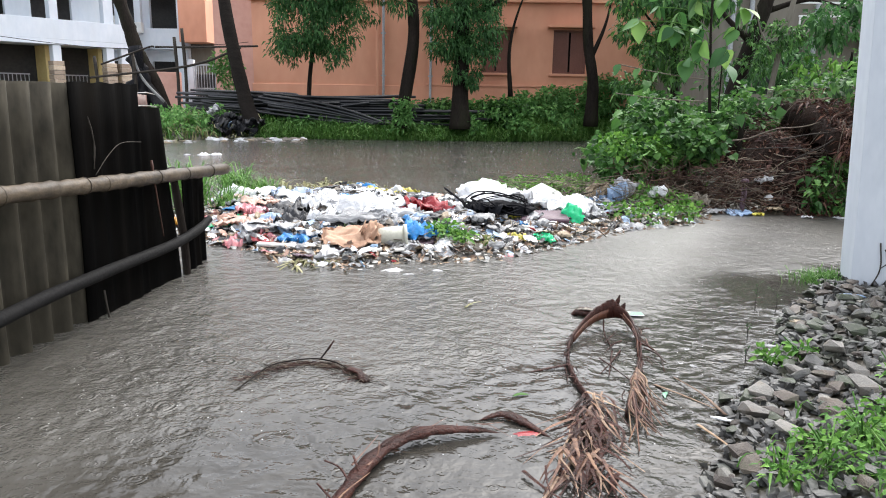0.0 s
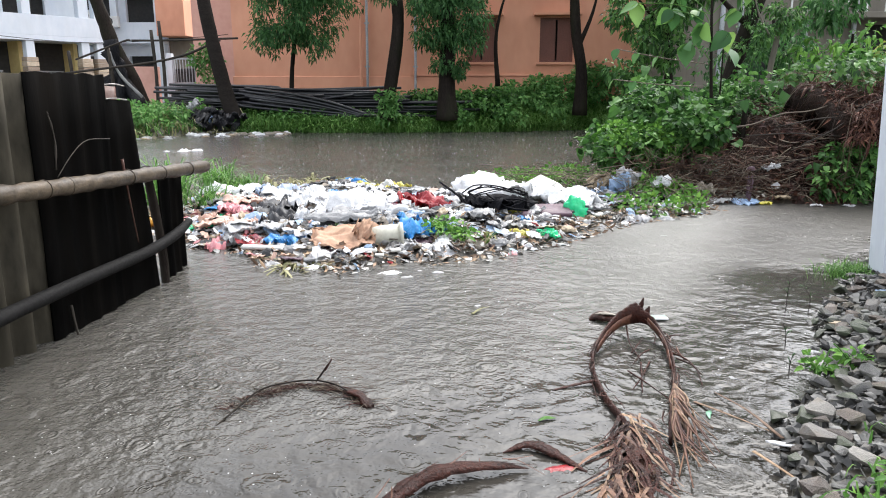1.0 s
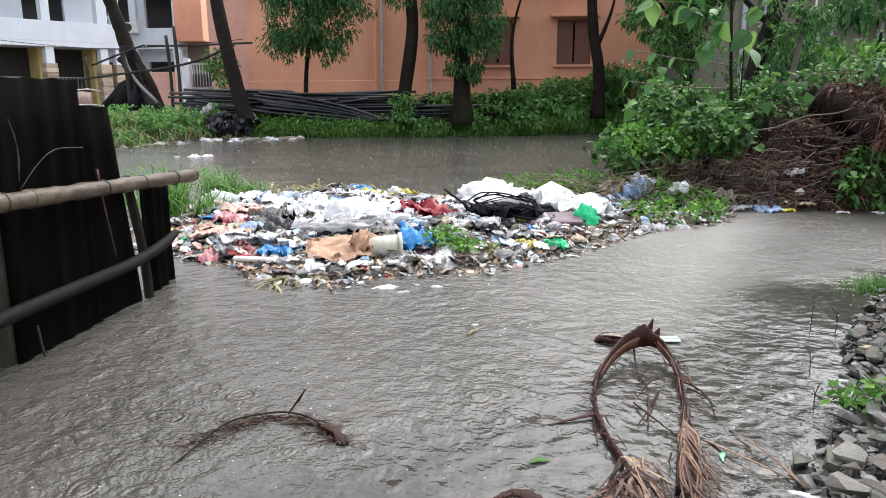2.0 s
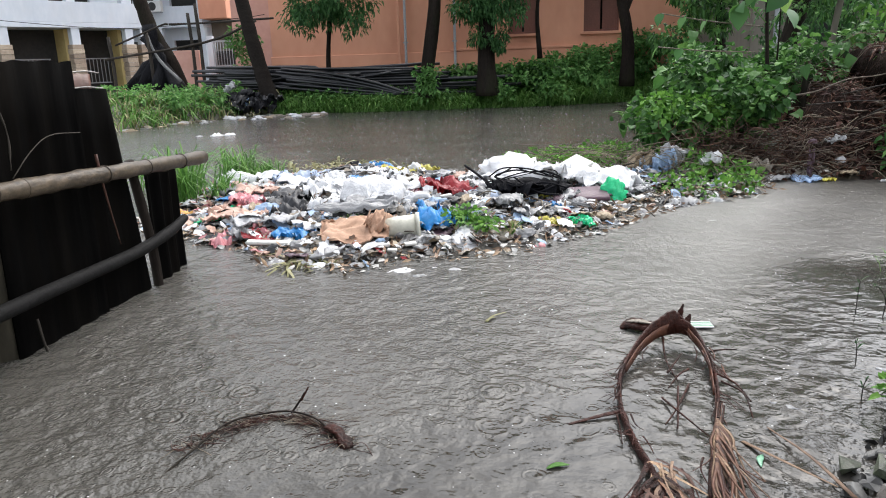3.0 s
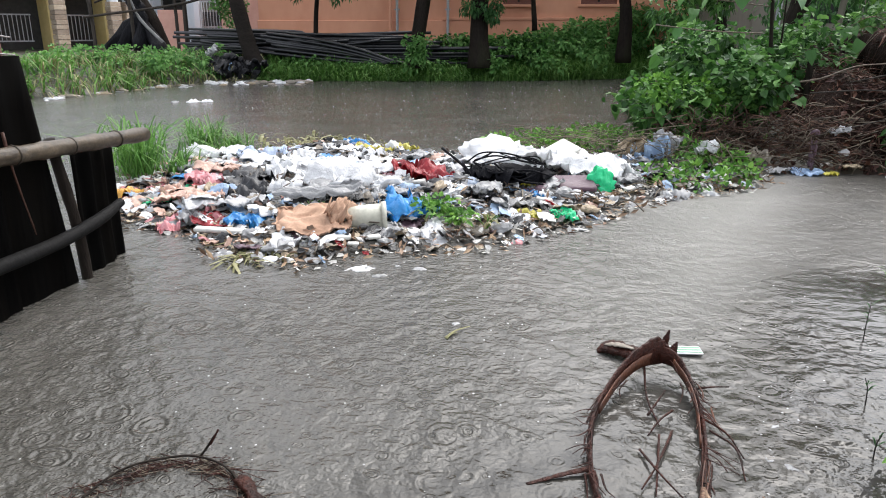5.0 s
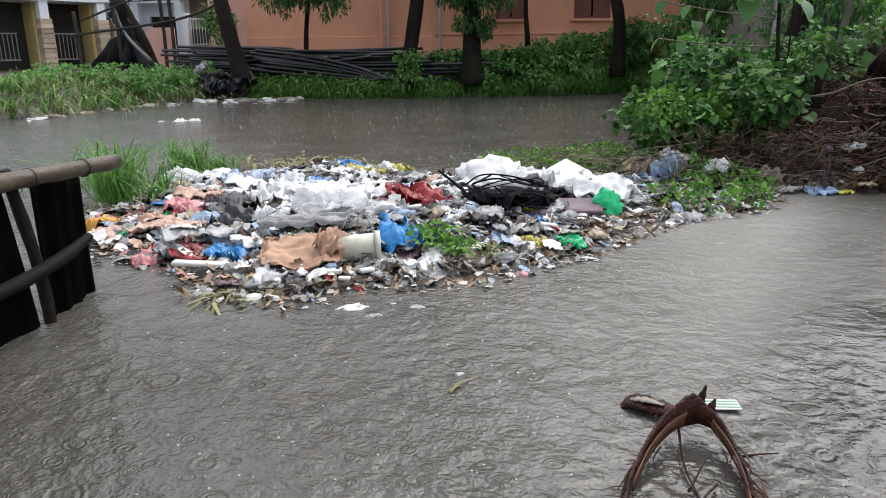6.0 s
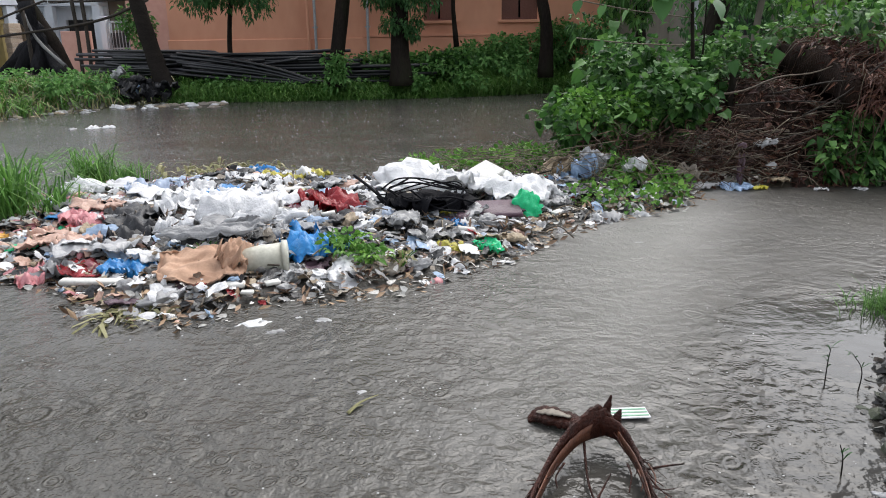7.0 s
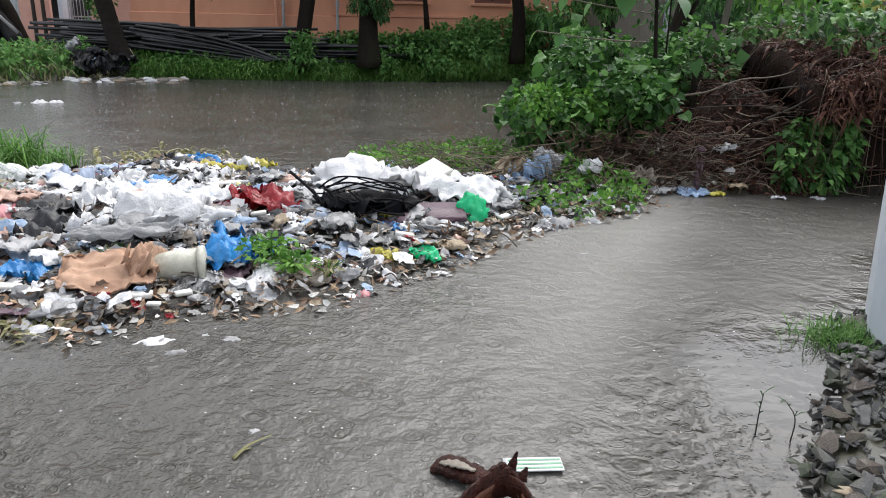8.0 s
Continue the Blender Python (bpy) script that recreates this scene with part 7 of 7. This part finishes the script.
        bm.transform(off)
        part("leaflet", bm, (LEAFLET, FROND, LEAFLET, PALE_STRAP, FROND, FROND)[k % 6], root)
    for k in range(34):
        f = rnd.random()
        x, y = 1.315 - 0.10 * f, 3.02 - 0.40 * f
        pts = [(x, y, 0.08), (x + rnd.uniform(-0.05, 0.03), y - 0.15, 0.06), (x + rnd.uniform(-0.12, 0.10), y - rnd.uniform(0.28, 0.5), 0.01)]
        stalk("leaflet", pts, lambda g: 0.0075 * (1 - 0.6 * g), (PALE_STRAP, LEAFLET, LEAFLET)[k % 3], 0.25, sides=4)
    # the second frond, half sunk
    root2 = base("palm_frond", "half-sunk brown palm frond arching out of the water", "palm frond", (0.2, 2.1, 0))
    off2 = Matrix.Translation((-0.2, -2.1, 0))
    for name, pts, r, mat in (("stalk", [(-0.14, 1.2, 0.0), (-0.06, 1.66, 0.015), (0.03, 1.98, 0.03), (0.20, 2.16, 0.045), (0.42, 2.24, 0.03), (0.55, 2.26, 0.01)], lambda g: (0.044 - 0.02 * abs(g - 0.6)) * (1.02 - g ** 5), FROND), ("stalk", [(0.45, 2.40, 0.0), (0.56, 2.44, 0.02), (0.66, 2.38, 0.015), (0.78, 2.26, 0.0)], lambda g: 0.004 + 0.026 * math.sin(math.pi * g), FROND), ("thorn", [(-0.04, 1.72, 0.02), (-0.10, 1.80, 0.05), (-0.17, 1.82, 0.07)], 0.005, FROND), ("thorn", [(-0.02, 1.80, 0.03), (-0.06, 1.87, 0.07)], 0.005, FROND), ("thorn", [(-0.08, 1.6, 0.02), (-0.16, 1.66, 0.06)], 0.005, FROND)):
        bm = tube(bmesh.new(), smooth_line(pts, 7), r, 7, 0.4, 0.35)
        bm.transform(off2)
        part(name, bm, mat, root2, smooth=True)
    run = smooth_line([(-0.14, 1.2, 0.0), (-0.06, 1.66, 0.015), (0.03, 1.98, 0.03), (0.20, 2.16, 0.045), (0.42, 2.24, 0.03), (0.55, 2.26, 0.01)], 7)
    for k in range(14):
        i = rnd.randrange(len(run) - 6)
        j = Vector((rnd.gauss(0, 0.02), rnd.gauss(0, 0.02), rnd.uniform(0, 0.03)))
        end = Vector((rnd.gauss(0, 0.05), rnd.gauss(0, 0.05), rnd.uniform(-0.01, 0.03)))
        bm = tube(bmesh.new(), smooth_line([run[i] + j, run[i + 2] + j, run[i + 5] + j + end], 4), lambda g: 0.006 * (1 - 0.7 * g), 4, 0.5)
        bm.transform(off2)
        part("fibre", bm, (FROND, INNER, LEAFLET)[k % 3], root2)
    solid("plastic_bag", SMALL[2], "torn red plastic scrap in the water", "scrap", (0.70, 2.27, -0.015), (0, 0, 20), (0.2, 0.12, 0.06), material=P_RED)
    # the thin twig raft
    root3 = base("floating_branch", "thin dark branch with fine roots floating", "branch", (-0.5, 3.0, 0))
    off3 = Matrix.Translation((0.5, -3.0, 0))
    runs = [([(-0.86, 2.52, -0.01), (-0.80, 2.72, 0.012), (-0.74, 2.94, 0.02), (-0.60, 3.03, 0.025), (-0.48, 3.04, 0.03), (-0.34, 2.98, 0.02), (-0.20, 2.80, 0.0)], 0.0052)]
    runs += [([(-0.49, 3.05, 0.02), (-0.46, 3.06, 0.06), (-0.42, 3.05, 0.12)], 0.006), ([(-0.44, 3.05, 0.08), (-0.40, 3.04, 0.15)], 0.004)]
    for k in range(150):
        x = rnd.uniform(-0.86, -0.18)
        y = 3.03 - 2.4 * (x + 0.5) ** 2
        runs.append(([(x, y, 0.006), (x + rnd.uniform(-0.07, 0.07), y + rnd.uniform(-0.05, 0.05), 0.014), (x + rnd.uniform(-0.14, 0.14), y + rnd.uniform(-0.08, 0.08), 0.0)], 0.0016))
    for pts, r in runs:
        bm = tube(bmesh.new(), smooth_line(pts, 5), r, 5, 0.8, 0.3)
        bm.transform(off3)
        part("stem" if r > 0.005 else "rootlet", bm, BARK if r > 0.005 else DEAD_PALE if pts[0][0] * 997 % 3 < 1 else FROND, root3, smooth=True)
    tip = bmesh.new()
    tube(tip, smooth_line([(-0.30, 2.96, 0.01), (-0.23, 2.88, 0.025), (-0.17, 2.80, 0.0)], 4), 0.026, 7, 0.35, 0.5)
    tip.transform(off3)
    part("husk", tip, FROND, root3, "dark reddish husk", True)
    # sachet strip beside the loop
    sach = base("sachet_strip", "strip of clear and green printed sachets floating", "packaging", (1.49, 4.22, 0.012), 3)
    part("film", boxes(((-0.12, -0.045, 0), (0.10, 0.045, 0.006)), bevel=0.002), P_WHITE, sach)
    for i in range(3):
        part("print_bar", boxes(((-0.115, -0.032 + i * 0.026, 0.0063), (0.095, -0.022 + i * 0.026, 0.0078))), PACK_GREEN, sach)
    part("crimp", boxes(((-0.13, -0.045, 0.001), (-0.1203, 0.045, 0.005))), P_MILK, sach)
    # thin weed stems standing in the shallows
    for x, y, h, n, seed in ((2.46, 4.47, 0.20, 7, 61), (2.58, 4.43, 0.18, 6, 62), (2.17, 3.77, 0.13, 5, 63), (2.02, 3.35, 0.10, 5, 64)):
        g = random.Random(seed)
        stem = base("water_weed", "thin weed stem with few narrow leaves standing in shallow water", "weed", (x, y, 0), group="water weeds")
        run = smooth_line([(0, 0, -0.1), (g.uniform(-0.02, 0.02), 0, h * 0.5), (g.uniform(-0.05, 0.05), 0, h)], 5)
        part("stem", tube(bmesh.new(), run, lambda f: 0.0035 * (1 - 0.5 * f), 5), BARK, stem)
        for _ in range(n):
            p = run[g.randrange(5, len(run))]
            e = Vector((g.uniform(-0.05, 0.05), g.uniform(-0.02, 0.02), g.uniform(0, 0.035)))
            part("leaf", tube(bmesh.new(), smooth_line([p, p + e * 0.6 + Vector((0, 0, 0.008)), p + e], 3), lambda f: 0.0035 * (0.3 + math.sin(math.pi * min(1, f * 0.9 + 0.05))) * 0.7, 5, 0.25), LEAF_TREE, stem)
    for x, y, turn, mat, label in ((0.66, 2.71, 20, GRASS, "green leaf afloat on water"), (1.43, 2.80, 70, PACK_GREEN, "small green plastic scrap afloat")):
        bm = tube(bmesh.new(), smooth_line([(-0.045, 0, 0.004), (0, 0.008, 0.010), (0.05, 0, 0.005)], 4), lambda f: 0.002 + 0.012 * math.sin(math.pi * f), 7, 0.08, 0.5)
        solid("floating_leaf", finish(bm, "floating_leaf", mat), label, "leaf", (x, y, 0), (0, 0, turn))
    solid("plastic_film", RAGS[6], "clear torn plastic film afloat in the shallows", "film", (1.64, 3.30, -0.012), (0, 0, -35), (0.22, 0.09, 0.08), "", "", P_MILK)
    # single floating bits
    for x, y, s, mat, label, k, lg in ((-0.41, 5.32, 0.15, P_WHITE, "white foam chip floating", 0, 1.9), (-0.24, 5.20, 0.09, P_GREY, "grey sodden scrap floating", 1, 1.6), (0.02, 5.36, 0.09, P_MILK, "clear plastic scrap floating", 2, 1.3), (-0.15, 5.42, 0.06, P_MILK, "clear plastic scrap floating", 3, 1.5),
                                       (0.34, 4.46, 0.06, P_MILK, "pale scrap floating on water", 4, 1.3), (0.75, 4.05, 0.05, P_DULL, "brown leaf scrap floating", 5, 1.8), (1.72, 3.55, 0.05, P_MILK, "white plastic sliver floating", 6, 2.2), (1.25, 4.26, 0.06, P_WHITE, "pale wrapper in the rind", 7, 1.5), (2.25, 7.0, 0.06, P_MILK, "pale scrap floating on water", 1, 2),
                                       (1.55, 7.05, 0.07, P_TAN, "pale scrap floating on water", 3, 2), (0.14, 4.28, 0.025, P_WHITE, "pale scrap floating on water", 2, 1), (1.02, 2.75, 0.05, P_MILK, "pale scrap floating on water", 0, 1.2)):
        solid("scrap", SMALL[k], label, "scrap", (x, y, -0.008), (0, 0, R.uniform(-15, 25)), (s * lg, s, s * 0.55), "floating scraps", "", mat)
    for pts in ([(0.30, 4.26, 0.006), (0.35, 4.34, 0.014), (0.42, 4.42, 0.008)], [(0.31, 4.25, 0.006), (0.33, 4.30, 0.012), (0.36, 4.33, 0.006)]):
        bm = tube(bmesh.new(), smooth_line(pts, 4), lambda g: 0.009 * (1 - abs(g - 0.4)), 5, 0.25)
        tagged(new("yellow_leaf", finish(bm, "yellow_leaf", DRY_GRASS)), "thin yellow leaf afloat on water", "leaf")
    for x, y, s, mat, k in ((-6.57, 16.2, 0.5, P_WHITE, 0), (-6.3, 16.3, 0.35, P_WHITE, 1), (-6.9, 16.1, 0.25, P_MILK, 2)):
        solid("plastic_bag", SMALL[k], "white plastic bag floating far out", "bag", (x, y, -0.02), (0, 0, R.uniform(0, 90)), (s * 1.0, s * 0.7, s * 0.55), "floating bags", "", mat)
    rnd2 = random.Random(77)
    for k in range(84):
        x = rnd2.uniform(-10.2, -5.6)
        y = np.interp(x, [-11, -9.9, -9.3, -8.2, -6.5, -5], [15.6, 17.4, 20.4, 22.2, 22.9, 23.1]) - abs(rnd2.gauss(0, 0.9)) + 0.15
        s = rnd2.uniform(0.1, 0.36)
        solid("scrap", SMALL[k % 8], "pale rubbish washed along the far bank", "scrap", (x, y, -0.01), (0, 0, rnd2.uniform(0, 360)), (s * 1.5, s, s * 0.75), "scraps along the far bank", "", rnd2.choice((P_WHITE, P_MILK, P_TAN, P_DULL)))
    heap = base("tarpaulin_heap", "crumpled blue-black tarpaulin heaped on the bank", "tarpaulin", (-8.3, 22.9, 0.2))
    # the two pale folds paint white highlights on the dark tarpaulin
    for k, (x, z, s, mat) in enumerate(((0, 0.1, 0.9, P_BLACK), (0.5, 0.05, 0.7, SHEETING), (-0.4, 0.3, 0.6, P_BLACK), (0.2, 0.45, 0.4, SHEETING), (0.8, 0.2, 0.5, P_BLACK), (0.15, 0.25, 0.3, P_SKY), (-0.5, 0.75, 0.45, P_MILK))):
        ob = new("fold", BUNCH[k])
        ob.parent = heap
        ob.material_slots[0].link = 'OBJECT'
        ob.material_slots[0].material = mat
        ob.matrix_local = pose(x, -0.1 * (k % 2) - 0.1, z * 0.8, 35, 0, 50 * k) @ Matrix.Diagonal((s * 1.5, s * 1.3, s * 1.1, 1))
    # bubbles raised by the rain
    v, f = [], []
    for _ in range(2300):
        y = 2.0 + 20 * rnd2.random() ** 1.3
        x = rnd2.uniform(-0.42, 0.42) * (y + 3) * 1.5
        if depth_in(ISLAND, x, y) > -0.1 or (x < -2 and y < 6) or depth_in(NEAR_BANK, x, y) > -0.1:
            continue
        r, k = rnd2.uniform(0.0012, 0.003) * (1 + 0.28 * y), len(v)
        v += [(x + r * math.cos(a), y + r * math.sin(a), 0.0005) for a in [i * math.pi / 3 for i in range(6)]] + [(x, y, r * 0.7)]
        f += [(k + i, k + (i + 1) % 6, k + 6) for i in range(6)]
    tagged(new("rain_bubbles", raw("rain_bubbles", v, f, FOAM, True)), "small bubbles raised by rain", "bubbles", kind="stuff")


# ---------- the near bank: stones and weeds ----------
def stone_mesh(seed):
    """A broken stone: the hull of a few corners, flat and sharp-edged."""
    rnd = random.Random(seed + 200)
    bm = bmesh.new()
    for _ in range(rnd.randint(14, 19)):
        d = Vector((rnd.gauss(0, 1), rnd.gauss(0, 1), rnd.gauss(0, 1))).normalized() * rnd.uniform(0.86, 1.1)
        bm.verts.new([math.copysign(abs(c) ** 0.6, c) * w for c, w in zip(d, (0.46, 0.36, 0.25))])
    hull = bmesh.ops.convex_hull(bm, input=bm.verts)
    spare = [v for v in hull["geom_interior"] + hull["geom_unused"] if isinstance(v, bmesh.types.BMVert)]
    bmesh.ops.delete(bm, geom=list(set(spare)), context='VERTS')
    bmesh.ops.dissolve_limit(bm, angle_limit=radians(14), verts=bm.verts, edges=bm.edges)
    return finish(bm, "stone", STONE, False)


def rubble():
    root = base("rubble", "loose bank of broken grey stones at the water's edge", "stones", (2.2, 3.2, 0))
    shapes = [stone_mesh(s) for s in range(22)]
    rnd = random.Random(51)
    back = Matrix.Translation((-2.2, -3.2, 0))

    def place(x, y, z, s, sx=1.0, sz=1.0):
        ob = new("stone", shapes[rnd.randrange(22)])
        ob.parent = root
        ob.material_slots[0].link = 'OBJECT'
        ob.material_slots[0].material = rnd.choice((STONE, STONE, STONE_DARK, STONE_DARK, STONE_BROWN, STONE_BROWN, STONE_PALE))
        ob.matrix_local = back @ pose(x, y, z, rnd.gauss(0, 15), rnd.gauss(0, 15), rnd.uniform(0, 360)) @ Matrix.Diagonal((s * sx, s, s * sz, 1))

    for x, y, s in ((1.74, 2.42, 0.30), (1.86, 2.66, 0.26), (2.05, 2.32, 0.24), (1.72, 2.75, 0.22), (2.32, 2.62, 0.36), (2.42, 2.9, 0.32), (2.5, 3.3, 0.34), (2.75, 3.6, 0.30), (2.95, 3.95, 0.28), (2.12, 2.85, 0.24), (2.3, 3.2, 0.26), (2.6, 4.2, 0.2), (3.05, 4.4, 0.26), (3.25, 4.75, 0.24), (3.0, 4.85, 0.2), (2.25, 2.05, 0.3)):
        place(x, y, ground_z(x, y) + 0.06, s * 0.5, 1.15, 0.85)
    n = 0
    while n < 290:
        x, y = rnd.uniform(1.2, 4.2), rnd.uniform(1.2, 5.9)
        d = depth_in(NEAR_BANK, x, y)
        if not -0.12 < d < 1.1 or (x > 3.4 and y > 4.75):
            continue
        s = rnd.uniform(0.045, 0.135) * (0.7 if d < 0 else 1.0)
        place(x, y, ground_z(x, y) + s * 0.2 + 0.015, s, rnd.uniform(0.9, 1.35), rnd.uniform(0.55, 1.0))
        n += 1
    # the rest, too small to pick apart
    v, f = [], []
    while len(f) < 30000:
        x, y = rnd.uniform(1.2, 4.4), rnd.uniform(0.9, 5.9)
        d = depth_in(NEAR_BANK, x, y)
        if not -0.16 < d < 1.3 or (x > 3.4 and y > 4.75):
            continue
        s, k, me = rnd.uniform(0.025, 0.085), len(v), shapes[rnd.randrange(22)]
        m = pose(x, y, ground_z(x, y) + 0.02, rnd.gauss(0, 16), rnd.gauss(0, 16), rnd.uniform(0, 360)) @ Matrix.Diagonal((s * rnd.uniform(1, 1.7), s, s * rnd.uniform(0.5, 0.9), 1))
        v += [m @ q.co for q in me.vertices]
        f += [tuple(k + q for q in p.vertices) for p in me.polygons]
    tagged(new("rubble_chips", raw("rubble_chips", v, f, CHIPS)), "small broken stones packed between larger ones", "stones", kind="stuff")
    v, f = [], []
    for _ in range(5200):
        x, y = rnd.uniform(1.0, 4.6), rnd.uniform(0.6, 5.9)
        d = depth_in(NEAR_BANK, x, y)
        if not -0.2 < d < 1.6:
            continue
        s, k, z = rnd.uniform(0.012, 0.045), len(v), ground_z(x, y)
        v += [(x + rnd.uniform(-s, s), y + rnd.uniform(-s, s), z + rnd.uniform(-0.2, 0.9) * s) for _ in range(4)] + [(x, y, z + s * 1.2)]
        f += [(k, k + 1, k + 4), (k + 1, k + 2, k + 4), (k + 2, k + 3, k + 4), (k + 3, k, k + 4)]
    tagged(new("gravel", raw("gravel", v, f, STONE)), "fine wet gravel between the stones", "gravel", kind="stuff")
    for x, y, nn, r, s, seed in ((2.14, 3.28, 60, 0.11, 0.05, 21), (2.28, 3.22, 40, 0.09, 0.045, 22), (2.05, 2.05, 160, 0.16, 0.034, 23), (1.85, 1.9, 150, 0.15, 0.034, 24), (2.25, 2.25, 80, 0.12, 0.034, 25), (2.55, 2.75, 30, 0.1, 0.04, 26), (1.62, 1.75, 70, 0.11, 0.034, 27), (2.0, 1.6, 160, 0.17, 0.034, 28)):
        weed((x, y, ground_z(x, y) + 0.04), nn, r, s, seed, label="bright green weed growing between stones")
    grass_clump((1.95, 1.85, ground_z(1.95, 1.85)), 150, 0.16, 0.10, "tuft of green grass between stones", seed=33, width=0.008)
    grass_clump((2.15, 2.15, ground_z(2.15, 2.15)), 80, 0.12, 0.10, "tuft of green grass between stones", seed=34, width=0.008)
    for x, y, s, mat, k, label in ((1.62, 2.5, 0.08, P_WHITE, 3, "white torn plastic strip at the water's edge"), (2.25, 3.62, 0.07, P_MILK, 5, "pale scrap among the stones"), (2.75, 4.35, 0.09, P_WHITE, 4, "white scrap among the stones"), (2.62, 3.95, 0.12, P_TAN, 2, "tan scrap among the stones"), (3.2, 4.6, 0.12, P_SKY, 1, "pale blue scrap among the stones")):
        solid("scrap", SMALL[k], label, "scrap", (x, y, max(0, ground_z(x, y)) + 0.02), (0, 0, -20), (s * 1.8, s * 0.7, s * 0.4), "scraps among the stones", "", mat)
    for pts in ([(1.66, 2.55, 0.02), (1.60, 2.80, 0.03), (1.53, 3.06, 0.005)], [(1.40, 2.95, 0.0), (1.5, 2.75, 0.03), (1.62, 2.6, 0.03)], [(1.5, 2.45, 0.01), (1.55, 2.25, 0.03), (1.62, 2.08, 0.02)]):
        bm = tube(bmesh.new(), smooth_line(pts, 4), lambda g: 0.011 * (1 - 0.6 * g), 5, 0.2)
        tagged(new("strap_leaf", finish(bm, "strap_leaf", PALE_STRAP)), "pale dry strap leaf in the shallows", "leaf", group="strap leaves")


pillar()
fence()
orange_house()
white_house()
rear_block()
yard_wall()
grey_house()
pipe_stack()
far_trees()
right_trees()
big_leaf_sapling()
brush_bank()
far_bank()
rubbish_island()
floating()
rubble()
